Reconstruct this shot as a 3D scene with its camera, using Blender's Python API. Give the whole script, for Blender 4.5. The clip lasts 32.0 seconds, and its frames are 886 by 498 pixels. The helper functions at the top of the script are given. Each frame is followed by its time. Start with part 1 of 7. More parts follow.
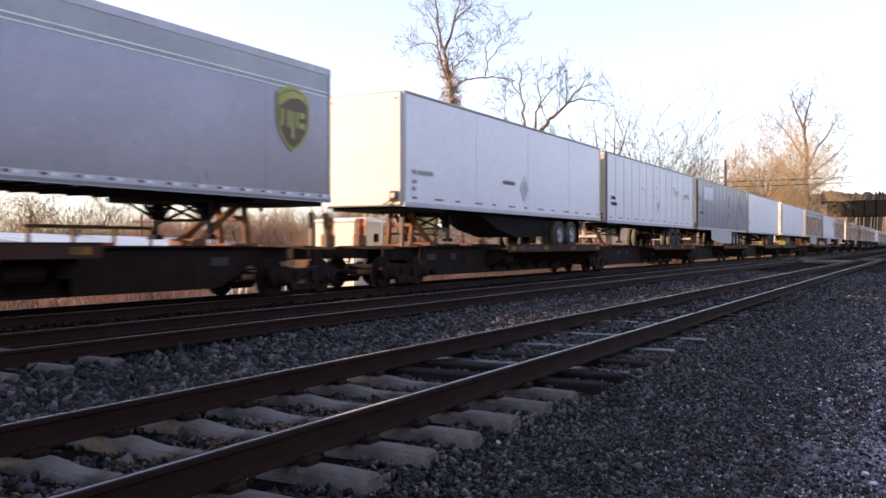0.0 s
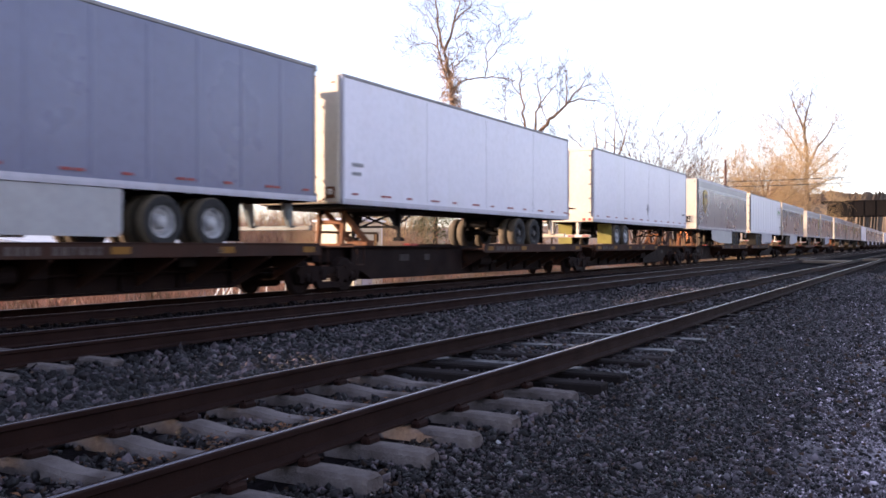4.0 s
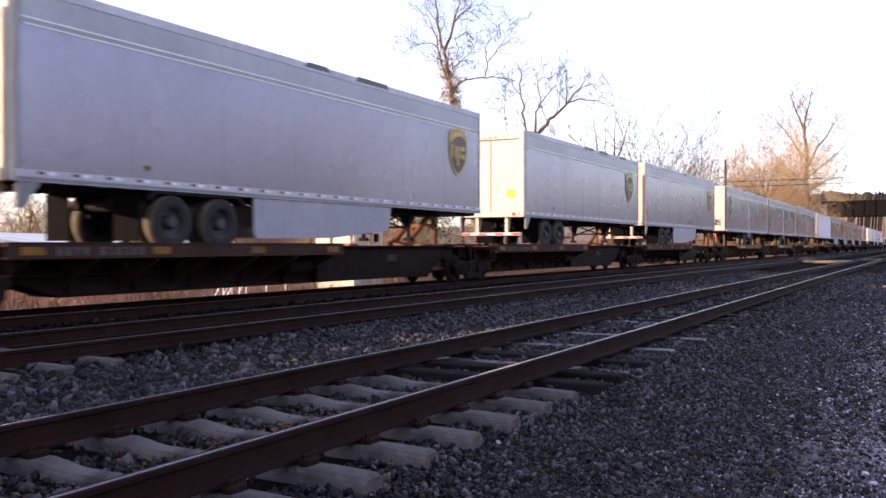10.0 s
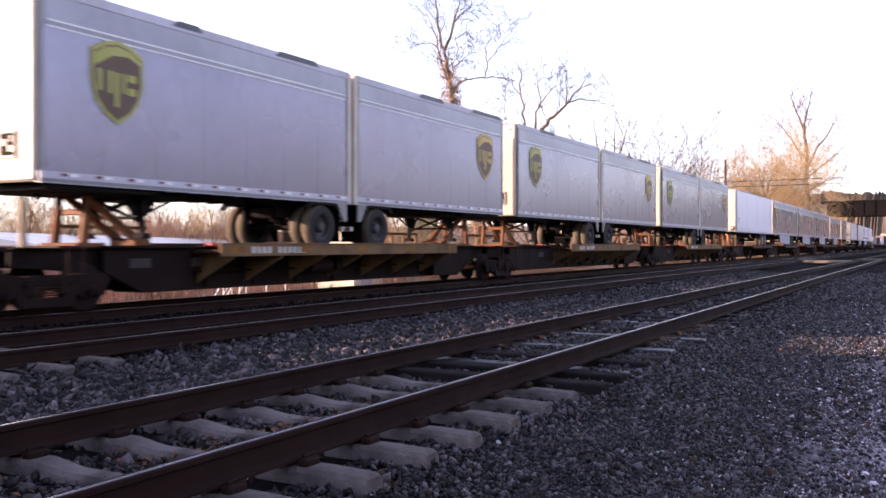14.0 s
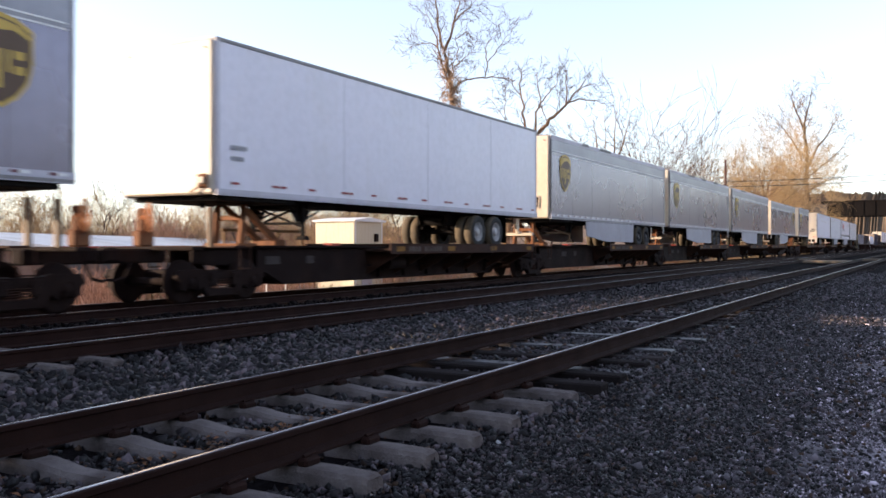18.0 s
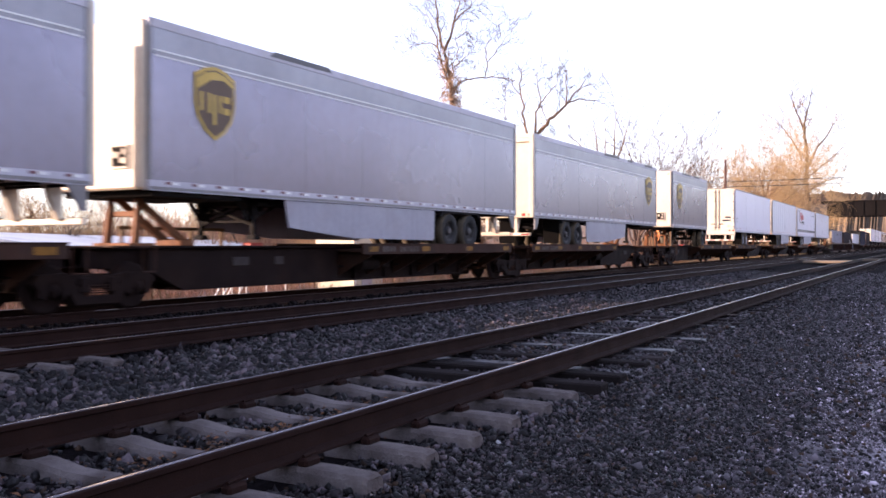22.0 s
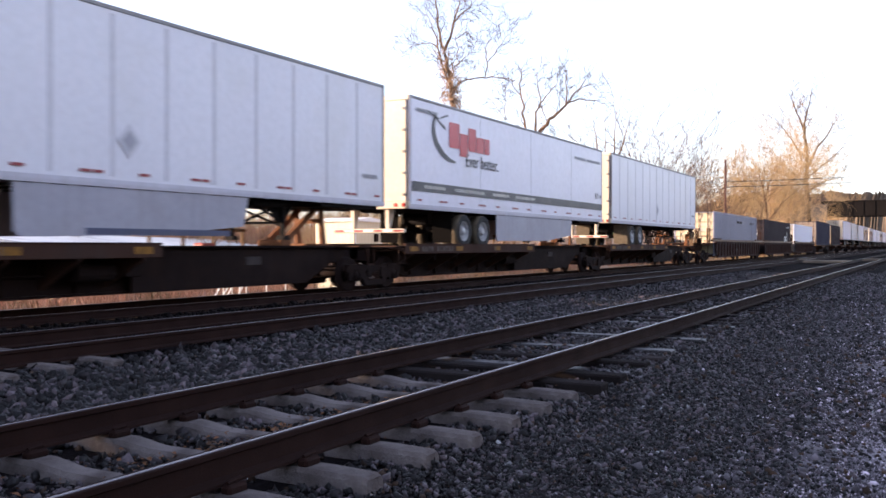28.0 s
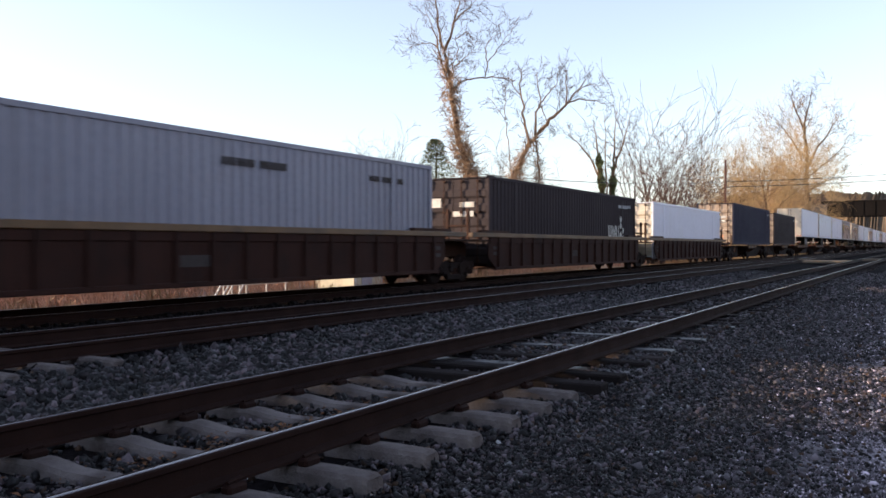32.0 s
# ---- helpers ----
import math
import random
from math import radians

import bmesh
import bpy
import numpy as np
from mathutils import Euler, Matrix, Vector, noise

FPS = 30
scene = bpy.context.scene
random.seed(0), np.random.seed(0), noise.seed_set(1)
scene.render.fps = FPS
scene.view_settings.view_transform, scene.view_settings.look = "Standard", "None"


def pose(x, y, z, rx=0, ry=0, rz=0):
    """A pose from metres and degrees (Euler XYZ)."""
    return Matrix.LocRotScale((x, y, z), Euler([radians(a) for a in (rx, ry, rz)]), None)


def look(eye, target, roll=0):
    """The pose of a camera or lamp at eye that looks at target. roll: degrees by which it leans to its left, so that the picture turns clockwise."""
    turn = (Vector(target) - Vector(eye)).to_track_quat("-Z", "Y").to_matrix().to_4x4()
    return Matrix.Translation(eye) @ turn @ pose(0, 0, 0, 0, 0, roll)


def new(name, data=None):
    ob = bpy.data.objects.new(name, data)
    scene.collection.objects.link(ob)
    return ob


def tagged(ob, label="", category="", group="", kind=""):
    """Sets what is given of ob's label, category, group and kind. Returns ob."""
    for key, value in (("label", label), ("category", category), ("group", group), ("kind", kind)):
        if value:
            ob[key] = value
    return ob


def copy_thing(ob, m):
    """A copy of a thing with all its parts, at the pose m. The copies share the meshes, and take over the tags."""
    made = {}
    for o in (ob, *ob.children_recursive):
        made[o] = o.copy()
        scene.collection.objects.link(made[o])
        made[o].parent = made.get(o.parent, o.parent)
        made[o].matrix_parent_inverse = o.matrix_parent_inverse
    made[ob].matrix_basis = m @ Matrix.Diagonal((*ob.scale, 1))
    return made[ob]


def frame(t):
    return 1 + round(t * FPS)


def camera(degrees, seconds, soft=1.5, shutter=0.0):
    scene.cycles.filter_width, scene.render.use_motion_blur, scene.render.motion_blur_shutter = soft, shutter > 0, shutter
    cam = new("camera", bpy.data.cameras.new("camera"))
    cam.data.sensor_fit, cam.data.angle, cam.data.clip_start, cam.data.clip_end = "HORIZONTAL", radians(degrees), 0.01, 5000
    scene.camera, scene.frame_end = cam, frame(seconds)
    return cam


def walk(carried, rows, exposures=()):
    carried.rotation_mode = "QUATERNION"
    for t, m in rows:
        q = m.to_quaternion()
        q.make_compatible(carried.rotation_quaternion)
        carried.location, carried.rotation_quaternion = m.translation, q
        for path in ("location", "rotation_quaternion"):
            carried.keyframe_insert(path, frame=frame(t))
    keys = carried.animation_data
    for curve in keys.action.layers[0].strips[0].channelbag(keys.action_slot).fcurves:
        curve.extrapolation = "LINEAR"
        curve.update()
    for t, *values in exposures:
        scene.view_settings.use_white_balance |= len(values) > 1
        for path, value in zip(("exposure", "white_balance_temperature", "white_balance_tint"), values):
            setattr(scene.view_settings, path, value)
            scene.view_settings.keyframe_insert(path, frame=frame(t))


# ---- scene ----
# the camera stands still beside the near track; x runs along the tracks, y across them, rail tops at z = 0
cam = camera(52.76, 32.0, soft=1.6, shutter=0.3)
EYE = (0.0, 0.0, 1.02)
AIM = (math.cos(radians(28.55)), math.sin(radians(28.55)), 1.02 - 0.0038)
STAND = look(EYE, AIM, 0.0)
walk(cam, [(0.0, STAND), (32.0, STAND)], exposures=[(0, 1.52, 6300, 22), (2, 1.75, 6300, 30), (3, 1.85, 6300, 30), (4.5, 1.65, 6300, 24), (6, 1.43, 6300, 16), (7, 1.37, 6300, 18), (9, 1.71, 6300, 24), (10, 1.65, 6300, 30), (11, 1.47, 6300, 22), (12, 1.66, 6300, 28), (13, 1.87, 6300, 34), (14, 1.80, 6300, 34), (15.5, 1.85, 6300, 34), (17, 1.88, 6300, 34), (18, 1.45, 6300, 18), (19, 1.76, 6300, 31), (21, 1.93, 6300, 34), (22.5, 1.75, 6300, 30), (24, 1.39, 6300, 18), (25, 1.20, 6250, 11), (26.5, 1.55, 6300, 16), (28, 1.75, 6300, 24), (29, 1.65, 6300, 24), (30, 1.47, 6300, 17), (31, 1.25, 6300, 18), (32, 1.21, 6300, 17)])

# ---- light: a low winter sun behind the train, clear sky ----
SUN_AZ = radians(116.0)
SUN_EL = radians(11.0)
world = bpy.data.worlds.new("sky")
scene.world = world
world.use_nodes = True
wn = world.node_tree.nodes
wn.clear()
sky = wn.new("ShaderNodeTexSky")
sky.sky_type = 'NISHITA'
sky.sun_disc = False
sky.sun_elevation = SUN_EL
sky.sun_rotation = radians(90) - SUN_AZ
sky.air_density, sky.dust_density, sky.ozone_density = 1.0, 0.2, 2.2
bgn = wn.new("ShaderNodeBackground")
bgn.inputs["Strength"].default_value = 0.15
won = wn.new("ShaderNodeOutputWorld")
haze = wn.new("ShaderNodeHueSaturation")
haze.inputs["Saturation"].default_value = 0.60
world.node_tree.links.new(sky.outputs[0], haze.inputs["Color"])
world.node_tree.links.new(haze.outputs[0], bgn.inputs[0])
world.node_tree.links.new(bgn.outputs[0], won.inputs[0])
sun_data = bpy.data.lights.new("sun", 'SUN')
sun_data.energy, sun_data.angle, sun_data.color = 4.8, radians(0.6), (1.0, 0.78, 0.52)
sun = new("sun", sun_data)
sdir = Vector((math.cos(SUN_AZ) * math.cos(SUN_EL), math.sin(SUN_AZ) * math.cos(SUN_EL), math.sin(SUN_EL)))
sun.matrix_world = look(sdir * 60, (0, 0, 0))


# ---- materials ----
def mat(name, col, rough=0.7, metal=0.0, col2=None, scale=4.0, fine=60.0, mix=0.5, bump=0.0, bscale=80.0,
        rnd=0.0, island=0.0, streak=None, dirt=None, dirt_scale=1.2, dirt_amt=0.4, spec=0.5, rvar=0.15, skew=0.0):
    """A surface with variation at two scales, optional vertical streaks and dirt patches."""
    m = bpy.data.materials.new(name)
    m.use_nodes = True
    nt = m.node_tree
    n, l = nt.nodes, nt.links
    b = n["Principled BSDF"]
    b.inputs["Metallic"].default_value = metal
    b.inputs["Specular IOR Level"].default_value = spec
    tc = n.new("ShaderNodeTexCoord")
    src = tc.outputs["Object"]

    def noise_tex(sc, det=4.0, stretch=None):
        t = n.new("ShaderNodeTexNoise")
        t.inputs["Scale"].default_value = sc
        t.inputs["Detail"].default_value = det
        if stretch:
            mp = n.new("ShaderNodeMapping")
            mp.inputs["Scale"].default_value = stretch
            l.new(src, mp.inputs[0])
            l.new(mp.outputs[0], t.inputs["Vector"])
        else:
            l.new(src, t.inputs["Vector"])
        return t

    def ramp(fac, lo, hi):
        r = n.new("ShaderNodeMapRange")
        r.inputs["From Min"].default_value, r.inputs["From Max"].default_value = lo, hi
        l.new(fac, r.inputs["Value"])
        return r.outputs[0]

    def blend(fac, a, c, k=1.0):
        x = n.new("ShaderNodeMix")
        x.data_type = 'RGBA'
        if k != 1.0:
            q = n.new("ShaderNodeMath")
            q.operation = 'MULTIPLY'
            q.inputs[1].default_value = k
            l.new(fac, q.inputs[0])
            fac = q.outputs[0]
        l.new(fac, x.inputs["Factor"])
        for sock, v in ((x.inputs["A"], a), (x.inputs["B"], c)):
            if isinstance(v, tuple):
                sock.default_value = (*v, 1.0)
            else:
                l.new(v, sock)
        return x.outputs["Result"]

    c2 = col2 if col2 else tuple(min(1, v * 0.75) for v in col)
    big, small = noise_tex(scale), noise_tex(fine, 3.0)
    f = blend(ramp(big.outputs["Fac"], 0.35, 0.65), col, c2, mix)
    f = blend(ramp(small.outputs["Fac"], 0.4, 0.75), f, tuple(v * 0.8 for v in c2), 0.35)
    if streak:
        s = noise_tex(1.0, 5.0, (7.0, 7.0, 0.35))
        f = blend(ramp(s.outputs["Fac"], 0.5, 0.72), f, streak, 0.45)
    if dirt:
        d = noise_tex(dirt_scale, 6.0)
        f = blend(ramp(d.outputs["Fac"], 0.5, 0.68), f, dirt, dirt_amt)
    if rnd or island:
        if rnd:
            oi = n.new("ShaderNodeObjectInfo").outputs["Random"]
        else:
            oi = n.new("ShaderNodeNewGeometry").outputs["Random Per Island"]
        h = n.new("ShaderNodeHueSaturation")
        l.new(f, h.inputs["Color"])
        r = n.new("ShaderNodeMapRange")
        k = rnd or island
        r.inputs["To Min"].default_value, r.inputs["To Max"].default_value = 1 - k, 1 + k
        if skew:
            pw = n.new("ShaderNodeMath")
            pw.operation = 'POWER'
            pw.inputs[1].default_value = 6.0
            l.new(oi, pw.inputs[0])
            oi = pw.outputs[0]
            r.inputs["To Min"].default_value, r.inputs["To Max"].default_value = 0.32, skew
        l.new(oi, r.inputs["Value"])
        l.new(r.outputs[0], h.inputs["Value"])
        f = h.outputs[0]
    l.new(f, b.inputs["Base Color"])
    rr = n.new("ShaderNodeMapRange")
    rr.inputs["To Min"].default_value, rr.inputs["To Max"].default_value = max(0.03, rough - rvar), min(1.0, rough + rvar)
    l.new(big.outputs["Fac"], rr.inputs["Value"])
    l.new(rr.outputs[0], b.inputs["Roughness"])
    if bump:
        bt = noise_tex(bscale, 5.0)
        bp = n.new("ShaderNodeBump")
        bp.inputs["Strength"].default_value = bump
        bp.inputs["Distance"].default_value = 0.02
        l.new(bt.outputs["Fac"], bp.inputs["Height"])
        l.new(bp.outputs[0], b.inputs["Normal"])
    return m


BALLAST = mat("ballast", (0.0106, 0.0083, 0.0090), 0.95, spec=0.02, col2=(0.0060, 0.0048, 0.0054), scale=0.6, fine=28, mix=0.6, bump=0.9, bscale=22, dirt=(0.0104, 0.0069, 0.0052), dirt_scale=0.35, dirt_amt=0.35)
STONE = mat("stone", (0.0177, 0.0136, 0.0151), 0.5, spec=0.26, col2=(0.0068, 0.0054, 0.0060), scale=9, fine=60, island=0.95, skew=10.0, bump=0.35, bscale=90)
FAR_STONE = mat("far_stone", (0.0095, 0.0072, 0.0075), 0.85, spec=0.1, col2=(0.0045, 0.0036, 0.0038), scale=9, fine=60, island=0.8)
PALE_STONE = mat("pale_stone", (0.30, 0.30, 0.31), 0.7, col2=(0.16, 0.16, 0.16), scale=9, fine=60, island=0.5)
GREY_STONE = mat("grey_stone", (0.095, 0.083, 0.093), 0.6, spec=0.4, col2=(0.042, 0.036, 0.039), scale=9, fine=60, island=0.6, bump=0.2, bscale=90)
RUSTY_STONE = mat("rusty_stone", (0.07, 0.042, 0.028), 0.8, spec=0.2, col2=(0.035, 0.024, 0.018), scale=9, fine=60, island=0.5)
# path gravel: its pale tone also imitates lens veil at the right edge
GRAVEL_STONE_VEILED = mat("gravel_stone_veiled", (0.2808, 0.2441, 0.2722), 0.75, spec=0.15, col2=(0.1404, 0.1210, 0.1361), scale=9, fine=60, island=0.75, skew=4.0)
GRAVEL_VEILED = mat("gravel", (0.46, 0.42, 0.46), 0.92, spec=0.1, col2=(0.29, 0.262, 0.288), scale=0.9, fine=45, bump=1.0, bscale=70, dirt=(0.19, 0.16, 0.15), dirt_scale=0.7, dirt_amt=0.5)


def blend_by_y(m, other, y0, y1):
    """Lets one ground material fade into another across the tracks, with a ragged edge."""
    n, l = m.node_tree.nodes, m.node_tree.links
    b = n["Principled BSDF"]
    first = b.inputs["Base Color"].links[0].from_socket
    tc = n.new("ShaderNodeTexCoord")
    sep = n.new("ShaderNodeSeparateXYZ")
    l.new(tc.outputs["Object"], sep.inputs[0])
    no = n.new("ShaderNodeTexNoise")
    no.inputs["Scale"].default_value, no.inputs["Detail"].default_value = 1.3, 6.0
    l.new(tc.outputs["Object"], no.inputs["Vector"])
    ad = n.new("ShaderNodeMath")
    ad.operation = 'MULTIPLY_ADD'
    ad.inputs[1].default_value = 2.4
    l.new(no.outputs["Fac"], ad.inputs[0])
    l.new(sep.outputs["Y"], ad.inputs[2])
    mr = n.new("ShaderNodeMapRange")
    mr.inputs["From Min"].default_value, mr.inputs["From Max"].default_value = y0 + 1.2, y1 + 1.2
    l.new(ad.outputs[0], mr.inputs["Value"])
    mx = n.new("ShaderNodeMix")
    mx.data_type = 'RGBA'
    l.new(mr.outputs[0], mx.inputs["Factor"])
    l.new(first, mx.inputs["A"])
    mx.inputs["B"].default_value = (*other, 1.0)
    l.new(mx.outputs["Result"], b.inputs["Base Color"])


# the veil-pale tone fades into dark ballast towards the tracks
blend_by_y(GRAVEL_VEILED, (0.018, 0.0145, 0.0162), -0.1, 1.6)
CONCRETE = mat("tie_concrete", (0.1704, 0.1452, 0.1392), 0.9, spec=0.15, col2=(0.1056, 0.0888, 0.0864), scale=7, fine=90, mix=0.8, bump=0.6, bscale=60, dirt=(0.040, 0.028, 0.024), dirt_scale=4, dirt_amt=0.6, rnd=0.12)
TIE_WOOD = mat("tie_wood", (0.030, 0.0235, 0.0230), 0.95, spec=0.06, col2=(0.019, 0.0155, 0.0150), scale=6, fine=50, bump=0.5, rnd=0.55)
TIE_SMOOTH = mat("tie_worn_smooth", (0.030, 0.025, 0.027), 0.42, spec=0.32, col2=(0.018, 0.015, 0.016), scale=5, fine=40, bump=0.2)
RAIL_RUST = mat("rail_rust", (0.02104, 0.007687, 0.005404), 0.85, spec=0.15, col2=(0.01052, 0.004393, 0.003439), scale=3, fine=80, bump=0.2)
RAIL_TOP = mat("rail_head", (0.36, 0.34, 0.35), 0.22, 1.0, col2=(0.2, 0.17, 0.165), scale=2, fine=40, rvar=0.06)
RAIL_MID = mat("rail_head_worn", (0.26, 0.24, 0.24), 0.3, 1.0, col2=(0.14, 0.12, 0.115), scale=2, fine=40, rvar=0.06)
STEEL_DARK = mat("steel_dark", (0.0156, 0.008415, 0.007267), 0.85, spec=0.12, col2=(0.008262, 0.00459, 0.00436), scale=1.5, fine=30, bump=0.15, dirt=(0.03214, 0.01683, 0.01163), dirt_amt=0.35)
STEEL_BROWN = mat("steel_brown", (0.055, 0.024, 0.016), 0.8, spec=0.15, col2=(0.034, 0.018, 0.013), scale=1.3, fine=30, bump=0.15, streak=(0.05, 0.03, 0.022), dirt=(0.03, 0.022, 0.02), dirt_amt=0.5)
WELL_BROWN = mat("well_brown", (0.040, 0.0165, 0.0125), 0.8, spec=0.1, col2=(0.026, 0.0125, 0.010), scale=0.9, fine=30, streak=(0.020, 0.011, 0.009), dirt=(0.018, 0.012, 0.011), dirt_amt=0.5)
WELL_YELLOW = mat("well_top_yellow", (0.136, 0.068, 0.024), 0.6, col2=(0.08, 0.044, 0.0184), scale=2, fine=30, dirt=(0.048, 0.032, 0.024), dirt_amt=0.6)
# yellow toned down to carry the shade along the deck edges
YELLOW = mat("yellow_paint", (0.24, 0.11, 0.018), 0.7, spec=0.2, dirt=(0.05, 0.035, 0.02), dirt_scale=4, dirt_amt=0.7)
# dusty rubber made paler still, for direct sun on treads and flaps
TREAD_LIT = mat("tyre_tread_dusty_lit", (0.13, 0.105, 0.075), 0.95, spec=0.1, col2=(0.07, 0.058, 0.045), scale=6, fine=40, bump=0.2)
RIM_DARK = mat("rim_dark", (0.03, 0.028, 0.03), 0.6, scale=5, dirt=(0.07, 0.055, 0.045), dirt_scale=5)
SILL_OCHRE = mat("sill_ochre", (0.20, 0.12, 0.055), 0.75, spec=0.2, col2=(0.13, 0.075, 0.035), scale=1.1, fine=20, dirt=(0.06, 0.04, 0.025), dirt_scale=1.6, dirt_amt=0.6)
TYRE = mat("tyre_rubber", (0.016, 0.015, 0.015), 0.85, scale=8, fine=40, bump=0.2)
RIM_WHITE = mat("rim_white", (0.42, 0.42, 0.43), 0.5, scale=5, dirt=(0.12, 0.1, 0.085), dirt_scale=5)
VAN_WHITE = mat("van_white", (0.7066, 0.6907, 0.783), 0.38, col2=(0.6619, 0.6464, 0.7462), scale=0.35, fine=6, streak=(0.63, 0.62, 0.67), dirt=(0.5545, 0.5402, 0.5528), dirt_scale=0.5, dirt_amt=0.3, rvar=0.08)
VAN_WHITE_RIB = mat("van_white_ribbed", (0.6909, 0.6821, 0.7441), 0.4, col2=(0.6378, 0.6289, 0.6909), scale=0.4, fine=7, streak=(0.63, 0.62, 0.67), dirt=(0.5315, 0.5138, 0.496), dirt_scale=0.6, dirt_amt=0.3, rvar=0.08)
# broad col2 and dirt patches also imitate cloudy reflections in the metal
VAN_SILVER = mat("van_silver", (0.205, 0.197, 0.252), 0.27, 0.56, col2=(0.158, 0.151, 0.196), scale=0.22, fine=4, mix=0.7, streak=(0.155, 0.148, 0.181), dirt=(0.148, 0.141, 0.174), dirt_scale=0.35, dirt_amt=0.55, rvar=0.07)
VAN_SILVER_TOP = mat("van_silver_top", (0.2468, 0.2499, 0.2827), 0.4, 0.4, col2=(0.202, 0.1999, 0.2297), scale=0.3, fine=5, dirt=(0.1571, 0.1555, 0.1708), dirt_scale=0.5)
RIB_GREY = mat("side_post_grey", (0.54, 0.53, 0.585), 0.5, 0.1, col2=(0.47, 0.46, 0.51), scale=0.8, fine=9, dirt=(0.40, 0.385, 0.40), dirt_scale=1.0)
VAN_BLUE = mat("van_blue", (0.125, 0.135, 0.235), 0.3, col2=(0.105, 0.115, 0.20), scale=0.4, fine=6, streak=(0.13, 0.14, 0.21), dirt=(0.15, 0.16, 0.225), dirt_scale=0.5, rvar=0.08)
PATCH_BLUE = mat("pale_blue_patch", (0.42, 0.47, 0.60), 0.35, col2=(0.36, 0.40, 0.52), scale=1.2, fine=10, streak=(0.3, 0.33, 0.44))
# teal nose, its colour darkened for the shade between two trailers
NOSE_TEAL_SHADED = mat("end_teal_shaded", (0.15, 0.18, 0.185), 0.55, col2=(0.11, 0.135, 0.14), scale=0.9, fine=9, streak=(0.09, 0.085, 0.075), dirt=(0.12, 0.08, 0.05), dirt_scale=1.5, dirt_amt=0.5)
# end walls and doors: the low sun's warm tint is mixed into both colours
NOSE_CREAM_LIT = mat("nose_cream_lit", (0.60, 0.53, 0.43), 0.5, col2=(0.52, 0.45, 0.36), scale=0.9, fine=9, streak=(0.52, 0.45, 0.38), dirt=(0.46, 0.385, 0.31), dirt_scale=1.5, dirt_amt=0.35)
NOSE_TAN_LIT = mat("end_tan_lit", (0.53, 0.465, 0.385), 0.6, col2=(0.44, 0.38, 0.31), scale=0.9, fine=9, streak=(0.39, 0.33, 0.27), dirt=(0.33, 0.27, 0.22), dirt_scale=1.5, dirt_amt=0.35)
ALU = mat("aluminium", (0.2111, 0.2047, 0.2111), 0.5, 0.35, col2=(0.1599, 0.1535, 0.1599), scale=1.5, fine=14, dirt=(0.1919, 0.1791, 0.1727), dirt_scale=1.5)
SKIRT = mat("skirt_white", (0.335, 0.33, 0.39), 0.5, col2=(0.29, 0.285, 0.335), scale=0.7, fine=8, streak=(0.24, 0.23, 0.25), dirt=(0.22, 0.205, 0.215), dirt_scale=0.8)
RAIL_PALE = mat("bottom_rail_pale", (0.47, 0.46, 0.53), 0.5, 0.1, col2=(0.41, 0.40, 0.46), scale=0.7, fine=8, streak=(0.33, 0.31, 0.33), dirt=(0.30, 0.28, 0.28), dirt_scale=0.8)
SKIRT_SILVER = mat("skirt_silver", (0.375, 0.375, 0.39), 0.5, 0.2, col2=(0.315, 0.315, 0.33), scale=0.7, fine=8, dirt=(0.2475, 0.24, 0.2325), dirt_scale=0.8)
SKIRT_BLUE = mat("skirt_navy", (0.05, 0.06, 0.12), 0.5)
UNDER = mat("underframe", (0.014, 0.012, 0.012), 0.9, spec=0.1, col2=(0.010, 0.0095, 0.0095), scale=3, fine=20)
TAPE_RED = mat("tape_red", (0.26, 0.018, 0.028), 0.35, fine=30)
TAPE_MAROON = mat("tape_maroon", (0.12, 0.022, 0.035), 0.4, fine=30)
TAPE_WHITE = mat("tape_white", (0.78, 0.78, 0.78), 0.35, fine=30)
BROWN_LOGO = mat("logo_brown", (0.09, 0.045, 0.018), 0.5, scale=3)
GOLD_LOGO = mat("logo_gold", (0.55, 0.36, 0.05), 0.45, scale=3)
OLIVE_LOGO = mat("logo_olive", (0.36, 0.36, 0.06), 0.45, scale=3)
GREEN_PAINT = mat("green_paint", (0.10, 0.26, 0.12), 0.45, col2=(0.14, 0.30, 0.16), scale=3)
RED_PAINT = mat("red_paint", (0.5, 0.025, 0.045), 0.4, scale=2)
DARK_PAINT = mat("dark_paint", (0.05, 0.05, 0.06), 0.45, scale=2)
FADED_GREY = mat("faded_grey", (0.32, 0.32, 0.35), 0.5, scale=3)
LIGHT_BAR = mat("lettering_white", (0.6, 0.58, 0.54), 0.6, scale=6, dirt=(0.2, 0.16, 0.13), dirt_scale=8)
# white railcar lettering with the deck edge's shade painted in
MARK_DIM = mat("lettering_shaded", (0.12, 0.10, 0.092), 0.8, spec=0.1, scale=6, dirt=(0.035, 0.027, 0.022), dirt_scale=5, dirt_amt=0.8)
STENCIL = mat("stencil_grey", (0.06, 0.05, 0.048), 0.8, spec=0.1, scale=5, dirt=(0.02, 0.016, 0.014), dirt_scale=6)
BOX_GREY = mat("container_grey", (0.245, 0.24, 0.298), 0.5, spec=0.3, col2=(0.21, 0.206, 0.26), scale=0.5, fine=8, streak=(0.19, 0.182, 0.215), dirt=(0.175, 0.167, 0.195), dirt_scale=0.6)
BOX_DARK = mat("container_dark", (0.042, 0.032, 0.036), 0.75, spec=0.1, col2=(0.031, 0.024, 0.027), scale=0.5, fine=8, streak=(0.048, 0.036, 0.036), dirt=(0.050, 0.038, 0.039), dirt_scale=0.8)
